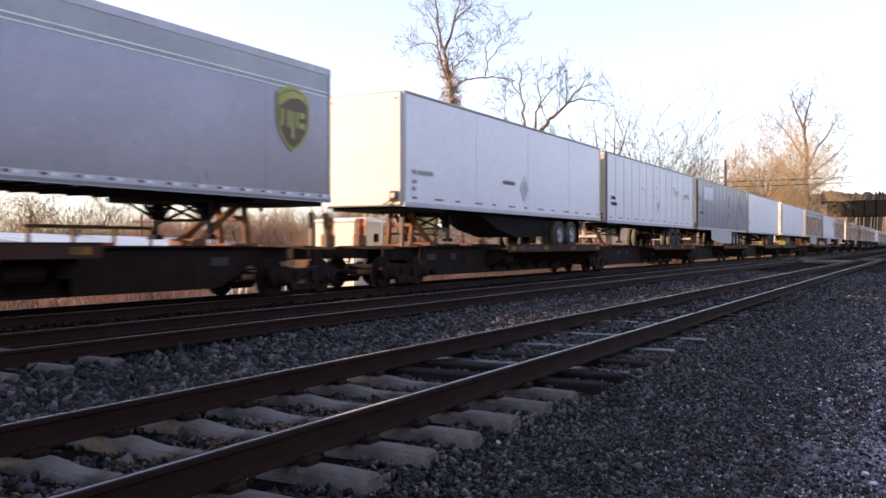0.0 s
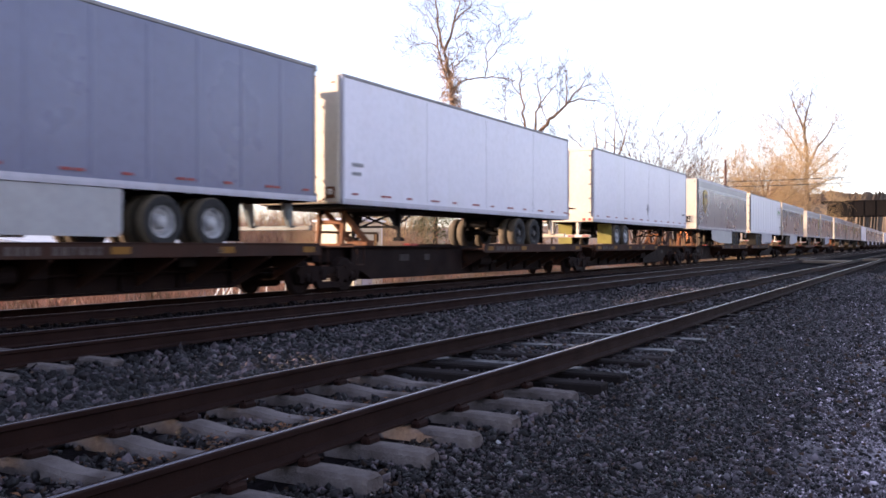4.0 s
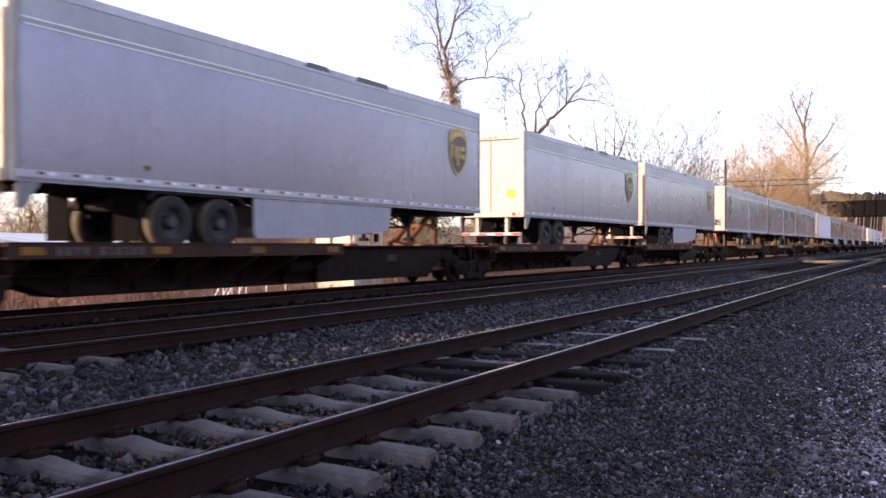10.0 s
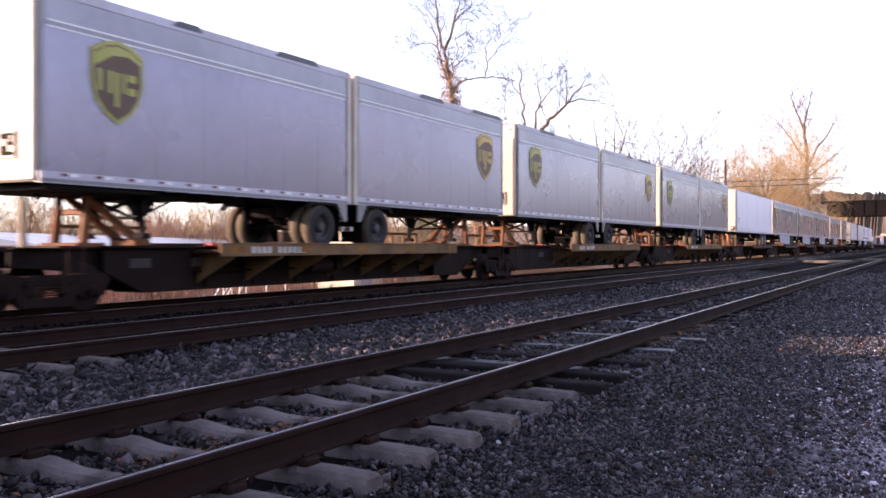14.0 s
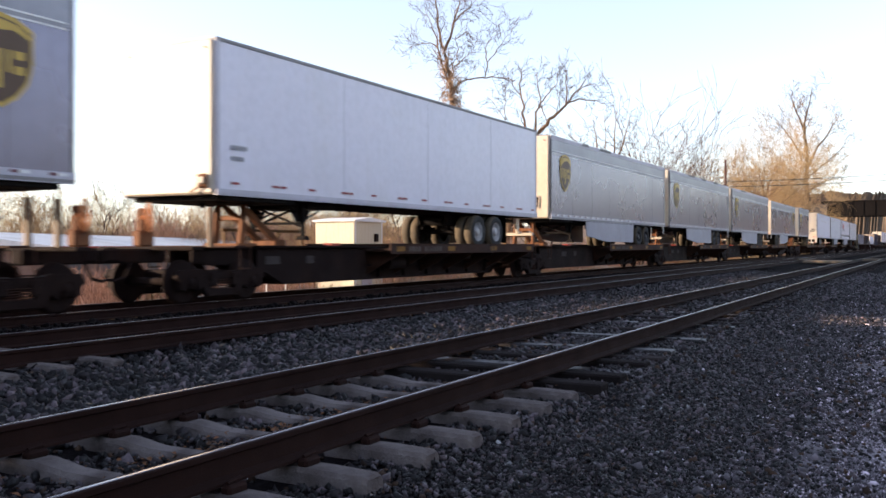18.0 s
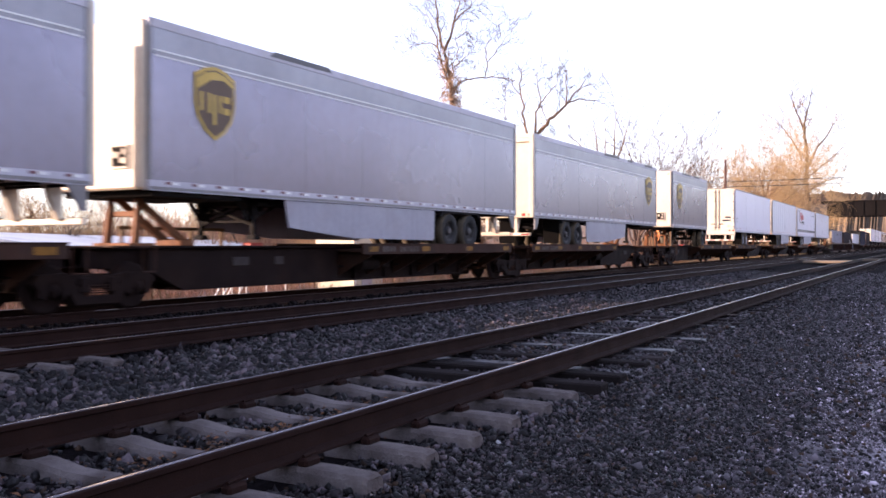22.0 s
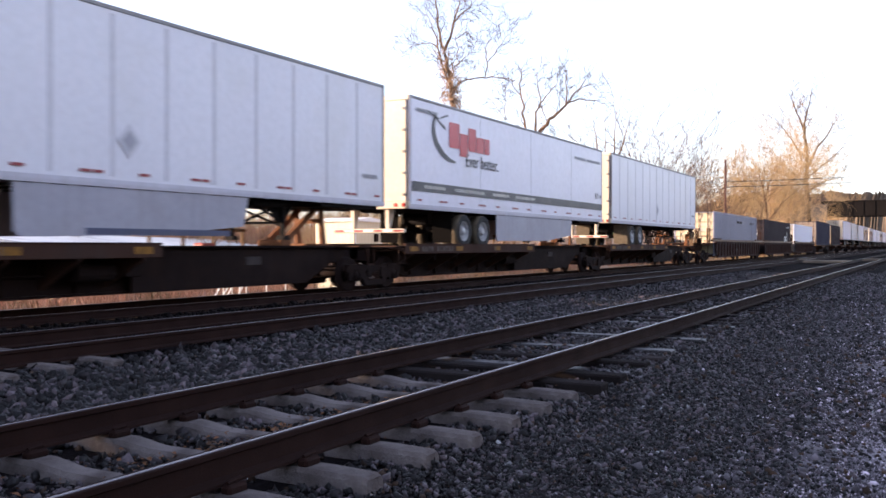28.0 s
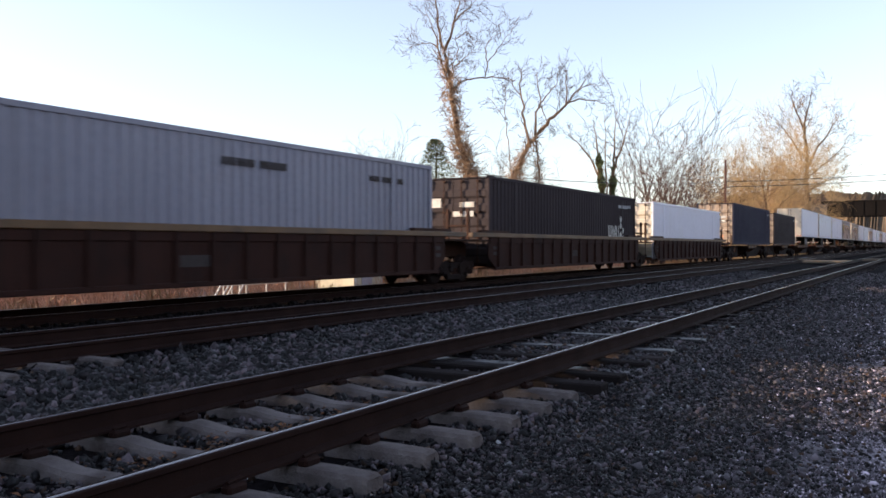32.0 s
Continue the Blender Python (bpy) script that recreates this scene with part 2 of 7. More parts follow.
BOX_MAROON = mat("container_maroon", (0.044, 0.034, 0.036), 0.75, spec=0.1, col2=(0.032, 0.0255, 0.0264), scale=0.5, fine=8, streak=(0.064, 0.046, 0.044))
# door end of the dark containers: sunlight on it is put into the colour
BOX_PALE_SUNLIT = mat("container_end_pale_sunlit", (0.40, 0.32, 0.255), 0.75, spec=0.15, col2=(0.29, 0.22, 0.17), scale=1.2, fine=10, streak=(0.18, 0.12, 0.085), dirt=(0.12, 0.09, 0.07), dirt_scale=1.5, dirt_amt=0.5)
BOX_NAVY = mat("container_navy", (0.040, 0.038, 0.058), 0.75, spec=0.1, col2=(0.031, 0.029, 0.046), scale=0.5, fine=8)
# door end of the grey container, coloured as the sun shows it
BOX_TAN_SUNLIT = mat("container_end_tan_sunlit", (0.572, 0.479, 0.3294), 0.55, col2=(0.4784, 0.3873, 0.2654), scale=0.9, fine=9, streak=(0.3536, 0.265, 0.1647), dirt=(0.312, 0.2344, 0.1556), dirt_scale=1.4)
BARK = mat("bark", (0.11, 0.08, 0.06), 0.9, spec=0.1, col2=(0.055, 0.042, 0.034), scale=3, fine=30, bump=0.5, rnd=0.15)
BARK_RED = mat("bark_reddish", (0.085, 0.056, 0.045), 0.9, spec=0.1, col2=(0.045, 0.03, 0.026), scale=3, fine=30, bump=0.5, rnd=0.2)
# bark raised to a pale warm tone for the sun on the trunks
BARK_PALE = mat("bark_pale_lit", (0.26, 0.165, 0.105), 0.9, spec=0.1, col2=(0.13, 0.085, 0.058), scale=3, fine=30, bump=0.5, rnd=0.15)
TWIG = mat("twig", (0.105, 0.070, 0.056), 0.9, spec=0.1, col2=(0.058, 0.039, 0.032), scale=2, fine=20, rnd=0.2)
# tan twigs: the golden low sun is part of this colour
TWIG_TAN = mat("twig_tan", (0.40, 0.275, 0.145), 0.9, spec=0.1, col2=(0.27, 0.18, 0.095), scale=1, fine=12, rnd=0.2)
# reddish brush, base brightened to look sunlit from the track side
BRUSH_RED_LIT = mat("brush_reddish_lit", (0.44, 0.25, 0.165), 0.95, spec=0.1, col2=(0.28, 0.15, 0.10), scale=0.8, fine=10, island=0.45)
FLAP_YELLOW = mat("mud_flap_yellow", (0.21, 0.18, 0.03), 0.8, scale=2, fine=20, dirt=(0.075, 0.06, 0.025), dirt_scale=3)
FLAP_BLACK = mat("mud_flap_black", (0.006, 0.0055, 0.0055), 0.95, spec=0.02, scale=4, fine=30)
FLAP_BRIGHT = mat("sticker_yellow", (0.62, 0.5, 0.04), 0.5, scale=2, fine=20)
RUST_STAIN = mat("rust_stain", (0.62, 0.42, 0.22), 0.6, col2=(0.7, 0.62, 0.5), scale=2.5, fine=14, mix=1.0, streak=(0.45, 0.24, 0.1))
# rusty steel of hitches and stands, brightened towards orange as if sunlit
HITCH = mat("hitch_rust_sunlit", (0.21, 0.085, 0.035), 0.75, spec=0.2, col2=(0.12, 0.05, 0.026), scale=2.5, fine=24, bump=0.15, dirt=(0.05, 0.026, 0.017), dirt_scale=3, dirt_amt=0.5)
IVY = mat("vine_stem", (0.31, 0.21, 0.14), 0.9, spec=0.1, col2=(0.19, 0.125, 0.085), scale=4, fine=30, island=0.3)
NEEDLE = mat("evergreen_leaf", (0.154, 0.161, 0.0567), 0.8, col2=(0.077, 0.091, 0.03276), scale=3, fine=30, island=0.4)
DRY_GRASS = mat("dry_grass", (0.28, 0.19, 0.11), 0.95, col2=(0.2, 0.13, 0.08), scale=0.8, fine=14, island=0.35, bump=0.4)
DRY_LEAF = mat("dry_leaf", (0.15, 0.062, 0.022), 0.85, col2=(0.08, 0.036, 0.016), scale=6, fine=30, island=0.6)
EARTH = mat("earth", (0.16, 0.105, 0.07), 0.95, col2=(0.11, 0.075, 0.05), scale=0.15, fine=4, bump=0.6, bscale=6, dirt=(0.22, 0.16, 0.10), dirt_scale=0.08, dirt_amt=0.6)
SHED_WALL = mat("shed_wall", (0.544, 0.4864, 0.3584), 0.7, col2=(0.48, 0.4256, 0.3072), scale=0.8, fine=9, streak=(0.4, 0.3344, 0.2304))
ROOF_WHITE = mat("roof_white", (0.72, 0.71, 0.7), 0.6, scale=0.5, fine=6, dirt=(0.5, 0.47, 0.44), dirt_scale=0.5)
BRICK_FAR = mat("far_wall_brown", (0.2, 0.12, 0.09), 0.8, scale=0.8, fine=8)
RED_TRIM = mat("red_trim", (0.38, 0.04, 0.025), 0.5)
# near-black so the sunlit girder looks as if trees shade it
BRIDGE = mat("bridge_steel_shaded", (0.0072, 0.0056, 0.0056), 0.85, spec=0.1, col2=(0.0048, 0.004, 0.004), scale=0.5, fine=6, streak=(0.0096, 0.0072, 0.0064))
BRIDGE_STONE = mat("bridge_stone", (0.05, 0.042, 0.038), 0.9, col2=(0.07, 0.06, 0.055), scale=0.6, fine=5, bump=0.5, bscale=5)
POLE_WOOD = mat("pole_wood", (0.16, 0.07, 0.05), 0.85, scale=2, fine=30)
WIRE = mat("wire_black", (0.02, 0.02, 0.02), 0.6)
PLANK = mat("crossing_plank", (0.20, 0.155, 0.115), 0.85, spec=0.1, col2=(0.13, 0.10, 0.075), scale=1.5, fine=14, rnd=0.3)
# woods on the hills, with distance haze lightened into the brown
HILL = mat("far_woods_hazed", (0.15, 0.115, 0.085), 1.0, spec=0.0, col2=(0.105, 0.08, 0.06), scale=0.08, fine=0.9, mix=0.8)
RAILING = mat("railing_white", (0.75, 0.74, 0.72), 0.5)
LIGHT_RED = mat("lamp_red", (0.6, 0.03, 0.02), 0.3)
ORANGE_RUST = mat("orange_rust", (0.62, 0.21, 0.06), 0.7, dirt=(0.3, 0.11, 0.04), dirt_scale=3)


# ---- mesh building ----
class Geo:
    """Collects vertices and faces; several materials by slot."""

    def __init__(self):
        self.v, self.f, self.s, self.slot = [], [], [], 0

    def add(self, vs, fs):
        k = len(self.v)
        self.v.extend(vs)
        self.f.extend([tuple(i + k for i in q) for q in fs])
        self.s.extend([self.slot] * len(fs))
        return self

    def box(self, x0, y0, z0, x1, y1, z1, c=0.0):
        """A block with chamfered edges."""
        if c <= 0:
            vs = [(x, y, z) for x in (x0, x1) for y in (y0, y1) for z in (z0, z1)]
            return self.add(vs, [(0, 1, 3, 2), (4, 6, 7, 5), (0, 4, 5, 1), (2, 3, 7, 6), (0, 2, 6, 4), (1, 5, 7, 3)])
        c = min(c, (x1 - x0) / 2.2, (y1 - y0) / 2.2, (z1 - z0) / 2.2)
        lo, hi = (x0, y0, z0), (x1, y1, z1)
        vs, at = [], {}
        for i in range(8):
            sgn = [(i >> a) & 1 for a in range(3)]
            for a in range(3):
                p = [(hi[k] - (0 if k == a else c)) if sgn[k] else (lo[k] + (0 if k == a else c)) for k in range(3)]
                at[(i, a)] = len(vs)
                vs.append(tuple(p))
        fs = []
        for a in range(3):
            b, d = (a + 1) % 3, (a + 2) % 3
            for sa in (0, 1):
                q = [(sa << a) | (sb << b) | (sd << d) for sb, sd in ((0, 0), (1, 0), (1, 1), (0, 1))]
                if not sa:
                    q.reverse()
                fs.append(tuple(at[(i, a)] for i in q))
            for sb in (0, 1):
                for sd in (0, 1):
                    i0 = (sb << b) | (sd << d)
                    i1 = i0 | (1 << a)
                    q = (at[(i0, b)], at[(i1, b)], at[(i1, d)], at[(i0, d)])
                    if sb == sd:
                        q = q[::-1]
                    fs.append(q)
        for i in range(8):
            q = (at[(i, 0)], at[(i, 1)], at[(i, 2)])
            if bin(i).count("1") % 2 == 0:
                q = q[::-1]
            fs.append(q)
        return self.add(vs, fs)

    def prism(self, pts, a0, a1, axis='y'):
        """A polygon in xz (or yz, xy) pushed along the other axis."""
        n = len(pts)
        put = {'y': lambda p, a: (p[0], a, p[1]), 'x': lambda p, a: (a, p[0], p[1]), 'z': lambda p, a: (p[0], p[1], a)}[axis]
        vs = [put(p, a0) for p in pts] + [put(p, a1) for p in pts]
        fs = [tuple(range(n))[::-1], tuple(range(n, 2 * n))]
        fs += [(i, (i + 1) % n, n + (i + 1) % n, n + i) for i in range(n)]
        return self.add(vs, fs)

    def tube(self, p0, p1, r0, r1=None, n=8, cap=True):
        r1 = r0 if r1 is None else r1
        p0, p1 = Vector(p0), Vector(p1)
        d = (p1 - p0).normalized()
        u = d.orthogonal().normalized()
        w = d.cross(u)
        vs = []
        for p, r in ((p0, r0), (p1, r1)):
            for k in range(n):
                a = 2 * math.pi * k / n
                vs.append(tuple(p + r * (math.cos(a) * u + math.sin(a) * w)))
        fs = [(k, (k + 1) % n, n + (k + 1) % n, n + k) for k in range(n)]
        if cap:
            fs += [tuple(range(n))[::-1], tuple(range(n, 2 * n))]
        return self.add(vs, fs)

    def lathe(self, prof, cx, cy, cz, n=24, axis='y'):
        """Turns (radius, offset) pairs round an axis."""
        m = len(prof)
        vs = []
        for k in range(n):
            a = 2 * math.pi * k / n
            for r, o in prof:
                c, s = r * math.cos(a), r * math.sin(a)
                vs.append((cx + c, cy + o, cz + s) if axis == 'y' else (cx + c, cy + s, cz + o))
        fs = []
        for k in range(n):
            k2 = (k + 1) % n
            for j in range(m - 1):
                fs.append((k * m + j, k * m + j + 1, k2 * m + j + 1, k2 * m + j))
        return self.add(vs, fs)

    def mesh(self, name, *mats, smooth=False):
        me = bpy.data.meshes.new(name)
        me.from_pydata(self.v, [], self.f)
        for m in mats:
            me.materials.append(m)
        if len(mats) > 1:
            me.polygons.foreach_set("material_index", self.s)
        if smooth:
            me.polygons.foreach_set("use_smooth", [True] * len(me.polygons))
        bm = bmesh.new()
        bm.from_mesh(me)
        bmesh.ops.recalc_face_normals(bm, faces=bm.faces)
        bm.to_mesh(me)
        bm.free()
        return me


def part(name, geo, material, parent, label="", smooth=False, at=None):
    me = geo if isinstance(geo, bpy.types.Mesh) else geo.mesh(name, *(material if isinstance(material, tuple) else (material,)), smooth=smooth)
    ob = new(name, me)
    ob.parent = parent
    if at is not None:
        ob.matrix_basis = at
    return tagged(ob, label) if label else ob


def thing(name, label, category, m=None, group="", kind=""):
    ob = new(name)
    ob.empty_display_size = 0.2
    if m is not None:
        ob.matrix_basis = m
    return tagged(ob, label, category, group, kind)


def solid(name, geo, material, label, category="", m=None, group="", kind="", smooth=False):
    me = geo.mesh(name, *(material if isinstance(material, tuple) else (material,)), smooth=smooth)
    ob = new(name, me)
    if m is not None:
        ob.matrix_basis = m
    return tagged(ob, label, category, group, kind)


def lettering(name, body, size, material, parent, m, label="", extrude=0.004):
    """Raised letters in the built-in font as a mesh."""
    cu = bpy.data.curves.new(name, 'FONT')
    cu.body, cu.size, cu.extrude = body, size, extrude
    tmp = new(name, cu)
    me = bpy.data.meshes.new_from_object(tmp)
    bpy.data.objects.remove(tmp)
    me.materials.append(material)
    return part(name, me, material, parent, label, at=m)


def parts(name, key, make, material, parent, label="", at=None):
    """Several alike or mirrored pieces, each an object of its own; make() gives their shapes."""
    def meshes():
        return [g.mesh(name, material) for g in make()]
    return [part(name, me, material, parent, label, at=at) for me in cached((name, "pieces") + key, meshes)]


CACHE = {}


def cached(key, make):
    if key not in CACHE:
        CACHE[key] = make()
    return CACHE[key]


# ---- the moving train ----
TRACK_Y = 13.6
TRACK_Z = -0.12
ROAD_Z = 0.95
SHIFT = 6.69
MOVING = []


def gone(t):
    """How far the train has come towards the camera after t seconds."""
    return 13.551 * t - 0.00292 * (t - 16) ** 2 + 0.0000318 * (t - 16) ** 3


def ride(ob, s, z, turned=False, length=0.0):
    """Registers a thing that rides on the train, its near-left end at s along it."""
    MOVING.append((ob, s - SHIFT + (length if turned else 0.0), z, turned))
    return ob


def shield(parent, x, z, h, olive=False):
    """A plain two-colour shield emblem on the near side."""
    w = h * 0.78

    def outline(k, y0, y1, mats, nm, lab=""):
        g = Geo()
        pts = [(-0.5, 0.36), (-0.25, 0.46), (0, 0.5), (0.25, 0.46), (0.5, 0.36), (0.5, -0.02), (0.42, -0.22), (0.25, -0.38), (0, -0.5), (-0.25, -0.38), (-0.42, -0.22), (-0.5, -0.02)]
        g.prism([(px * w * k, pz * h * k) for px, pz in pts], y0, y1)
        return cached((nm, h, k, mats.name), lambda: g.mesh(nm, mats))
    rim = OLIVE_LOGO if olive else GOLD_LOGO
    e = part("emblem", outline(1.0, -0.006, 0.0, rim, "emblem"), rim, parent, "shield emblem in brown and gold", at=pose(x, -1.302, z))
    part("emblem_field", outline(0.9, -0.010, -0.0062, BROWN_LOGO, "emblem_field"), BROWN_LOGO, e)

    def top():
        g = Geo()
        pts = [(-0.44, 0.30), (-0.25, 0.39), (0, 0.43), (0.25, 0.39), (0.44, 0.30), (0.44, 0.25), (0.2, 0.33), (-0.1, 0.31), (-0.44, 0.16)]
        return g.prism([(px * w, pz * h) for px, pz in pts], -0.014, -0.0102).mesh("emblem_band", rim)
    part("emblem_band", cached(("eb", h, rim.name), top), rim, e)

    parts("emblem_bar", (h, rim.name), lambda: [Geo().box(x0 * w, -0.014, z0 * h, x1 * w, -0.0102, z1 * h, 0.003) for x0, x1, z0, z1 in ((-0.37, -0.30, -0.12, 0.13), (-0.18, -0.11, -0.14, 0.13), (-0.06, 0.02, -0.29, 0.12), (0.09, 0.15, -0.12, 0.12), (0.20, 0.36, 0.03, 0.12), (0.20, 0.36, -0.13, -0.04))], rim, e)


def dual_wheel(white):
    """Tyre pair of one hub, axle along y, with its rim."""
    def make_t():
        g = Geo()
        for o in (0.0, 0.33):
            g.lathe([(0.30, o + 0.03), (0.40, o + 0.005), (0.475, o + 0.02), (0.505, o + 0.06), (0.51, o + 0.15), (0.505, o + 0.24), (0.475, o + 0.28), (0.40, o + 0.285), (0.30, o + 0.26)], 0, 0, 0, 28)
        me = g.mesh("tyre", TYRE, TREAD_LIT, smooth=True)
        for q in me.polygons:
            if math.hypot(q.center.x, q.center.z) > 0.47:
                q.material_index = 1
        return me

    def make_r():
        g = Geo()
        g.lathe([(0.305, 0.025), (0.30, 0.05), (0.27, 0.06), (0.25, 0.13), (0.15, 0.16), (0.14, 0.10), (0.10, 0.03), (0.0, 0.02)], 0, 0, 0, 24)
        for k in range(10):
            a = k * math.pi / 5
            g.box(0.195 * math.cos(a) - 0.014, 0.125, 0.195 * math.sin(a) - 0.014, 0.195 * math.cos(a) + 0.014, 0.16, 0.195 * math.sin(a) + 0.014)
        return g.mesh("rim", RIM_WHITE if white else RIM_DARK)
    return cached("tyre", make_t), cached(("rim", white), make_r)


def trailer(s, L, nose_left, skin, look_of="smooth", emblem=0, skirt=None, rims=False, H=4.19, bottom=1.07,
            end_mat=None, extras=None, label="white dry van trailer riding on a flat railcar", fairing=False, tape=True, doors=None, green=False, flap=None, gusset=True):
    """A road trailer on the train. Local x runs from its left end, y = 0 its middle, z = 0 the deck under its tyres."""
    T = thing("semi_trailer", label, "trailer", group="trailers on the train")
    end_mat = end_mat or NOSE_CREAM_LIT
    flap = flap or FLAP_BLACK
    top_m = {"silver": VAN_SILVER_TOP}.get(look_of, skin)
    key = (L, look_of, skin.name, H, bottom)

    def body():
        g = Geo()
        g.box(0.05, -1.285, bottom + 0.02, L - 0.05, 1.285, H - 0.02, 0.02)
        return g.mesh("body", skin)
    part("body", cached(("body",) + key, body), skin, T)

    def roof():
        g = Geo()
        g.prism([(-1.26, 0), (-1.15, 0.035), (1.15, 0.035), (1.26, 0)], 0.04, L - 0.04, 'x')
        return g.mesh("roof", ALU)
    part("roof", cached(("roof", L), roof), ALU, T, at=pose(0, 0, H - 0.02))

    hh = 0.17 if look_of == "silver" else 0.08
    parts("top_rail", key, lambda: [Geo().box(0, y0, H - hh, L, y1, H, 0.012) for y0, y1 in ((-1.302, -1.24), (1.24, 1.302))], RAIL_PALE if look_of == "silver" else ALU, T)

    lip = 0.19 if look_of == "silver" else 0.13

    def rail_bottom():
        out = []
        for y0, y1 in ((-1.303, -1.22), (1.22, 1.303)):
            g = Geo()
            g.prism([(y0, bottom), (y1, bottom), (y1, bottom + lip), (y0, bottom + lip), (y0 - 0.004 * (1 if y0 < 0 else 0), bottom + lip * 0.5)], 0, L, 'x')
            out.append(g)
        return out
    parts("bottom_rail", key, rail_bottom, RAIL_PALE, T)
    if look_of == "silver":
        part("rub_rail", cached(("rub",) + key, lambda: Geo().box(0.02, -1.312, bottom + 0.02, L - 0.02, -1.3, bottom + 0.075, 0.004).mesh("rub_rail", ALU)), ALU, T)

    if tape:
        def tapes():
            g = Geo()
            n = int((L - 0.8) / (0.62 if look_of == "silver" else 1.15))
            for k in range(n):
                x = 0.4 + k * (L - 0.9) / max(1, n - 1)
                z = bottom + (0.12 if look_of == "silver" else 0.23)
                g.slot = 0
                g.box(x, -1.309, z, x + (0.15 if look_of == "silver" else 0.24), -1.3, z + 0.05)
                if look_of != "silver" and k % 2:
                    g.box(x + 0.28, -1.309, z, x + 0.48, -1.3, z + 0.05)
                if look_of == "silver":
                    g.slot = 1
                    g.box(x + 0.15, -1.309, z, x + 0.34, -1.3, z + 0.05)
            return g.mesh("reflective_tape", TAPE_MAROON if look_of == "silver" else TAPE_RED, TAPE_WHITE)
        part("reflective_tape", cached(("tape",) + key, tapes), TAPE_RED, T, "red and white reflective tape")["kind"] = "stuff"

    parts("corner_post", key, lambda: [Geo().box(x, y, bottom, x + 0.09, y + 0.09, H - 0.005, 0.02) for x in (0.0, L - 0.09) for y in (-1.303, 1.213)], RAIL_PALE if look_of == "smooth" else ALU, T)

    if look_of == "ribbed":
        n = int(round(L / 1.22))
        post = RIB_GREY if skin is VAN_WHITE_RIB else skin

        def rib():
            g = Geo()
            g.prism([(-0.05, 0), (-0.03, -0.012), (0.03, -0.012), (0.05, 0)], bottom + 0.19, H - 0.14, 'z')
            return g.mesh("side_post", post)
        me = cached(("rib",) + key, rib)
        for k in range(1, n):
            part("side_post", me, post, T, at=pose(k * L / n, -1.285, 0))
    elif look_of == "silver":
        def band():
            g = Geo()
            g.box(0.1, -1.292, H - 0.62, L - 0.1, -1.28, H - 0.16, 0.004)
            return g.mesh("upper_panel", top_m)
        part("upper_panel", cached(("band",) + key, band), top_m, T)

        def stripe():
            g = Geo()
            for dz in (0.0, 0.10):
                g.slot = 0
                g.box(0.15, -1.298, H - 0.68 + dz, L - 0.15, -1.28, H - 0.65 + dz)
            g.slot = 1
            g.box(0.15, -1.294, H - 0.648, L - 0.15, -1.28, H - 0.584)
            return g.mesh("side_moulding", TAPE_WHITE, FADED_GREY)
        part("side_moulding", cached(("stripe",) + key, stripe), TAPE_WHITE, T, "pale double moulding line")

        def seam():
            g = Geo()
            g.box(-0.006, -1.2865, bottom + 0.19, 0.006, -1.28, H - 0.7)
            return g.mesh("panel_seam", skin)
        me = cached(("seam",) + key, seam)
        for k in range(1, 7):
            part("panel_seam", me, SKIRT_SILVER, T, at=pose(k * L / 7, 0, 0))
    else:
        def seam2():
            g = Geo()
            g.box(-0.006, -1.288, bottom + 0.2, 0.006, -1.28, H - 0.14)
            return g.mesh("panel_seam", FADED_GREY)
        me = cached(("seam2",) + key, seam2)
        for k in (1, 2, 3):
            part("panel_seam", me, FADED_GREY, T, at=pose(k * L / 4 + 0.3, 0, 0))

    # left and right ends
    for left in (True, False):
        is_nose = (left == nose_left)
        E_ = Geo()
        sx = 1 if left else -1
        x0 = 0.0 if left else L
        if is_nose:
            def nose():
                g = Geo()
                g.box(-0.05, -1.22, bottom + 0.02, 0.06, 1.22, H - 0.03, 0.04)
                return g.mesh("front_wall", end_mat)
            part("front_wall", cached(("nose", end_mat.name, H, bottom), nose), end_mat, T, at=pose(x0, 0, 0, 0, 0, 0 if left else 180))
            if left:
                def gear():
                    g = Geo()
                    g.slot = 0
                    if look_of != "silver":
                        g.box(-0.10, -1.12, bottom + 0.14, -0.05, -0.86, bottom + 0.42, 0.03)
                        g.tube((-0.11, -1.0, bottom + 0.2), (-0.11, -0.7, bottom + 0.06), 0.02, n=6)
                        g.slot = 1
                        g.box(-0.15, -1.08, bottom + 0.22, -0.10, -0.92, bottom + 0.36, 0.03)
                        return g.mesh("connector_box", HITCH, NOSE_TAN_LIT)
                    y0, y1, z0, z1 = -0.86, -0.40, bottom + 0.40, bottom + 0.84
                    g.box(-0.065, y0, z0, -0.045, y1, z1, 0.005)
                    g.slot = 1
                    for q0, q1, h0, h1 in ((y0, y1, z1 - 0.04, z1), (y0, y1, z0, z0 + 0.04), (y0, y0 + 0.04, z0, z1), (y1 - 0.04, y1, z0, z1), (-0.78, -0.66, z0 + 0.1, z0 + 0.2), (-0.6, -0.48, z0 + 0.2, z0 + 0.31), (-0.76, -0.7, z0 + 0.26, z0 + 0.36)):
                        g.box(-0.085, q0, h0, -0.062, q1, h1, 0.006)
                    for q0, q1, h0, h1 in ((0.66, 0.88, z1 - 0.03, z1 - 0.01), (0.66, 0.88, z0, z0 + 0.02), (0.66, 0.68, z0, z1 - 0.01), (0.86, 0.88, z0, z1 - 0.01)):
                        g.box(-0.07, q0, h0, -0.045, q1, h1, 0.004)
                    return g.mesh("connector_box", UNDER, NOSE_TAN_LIT)
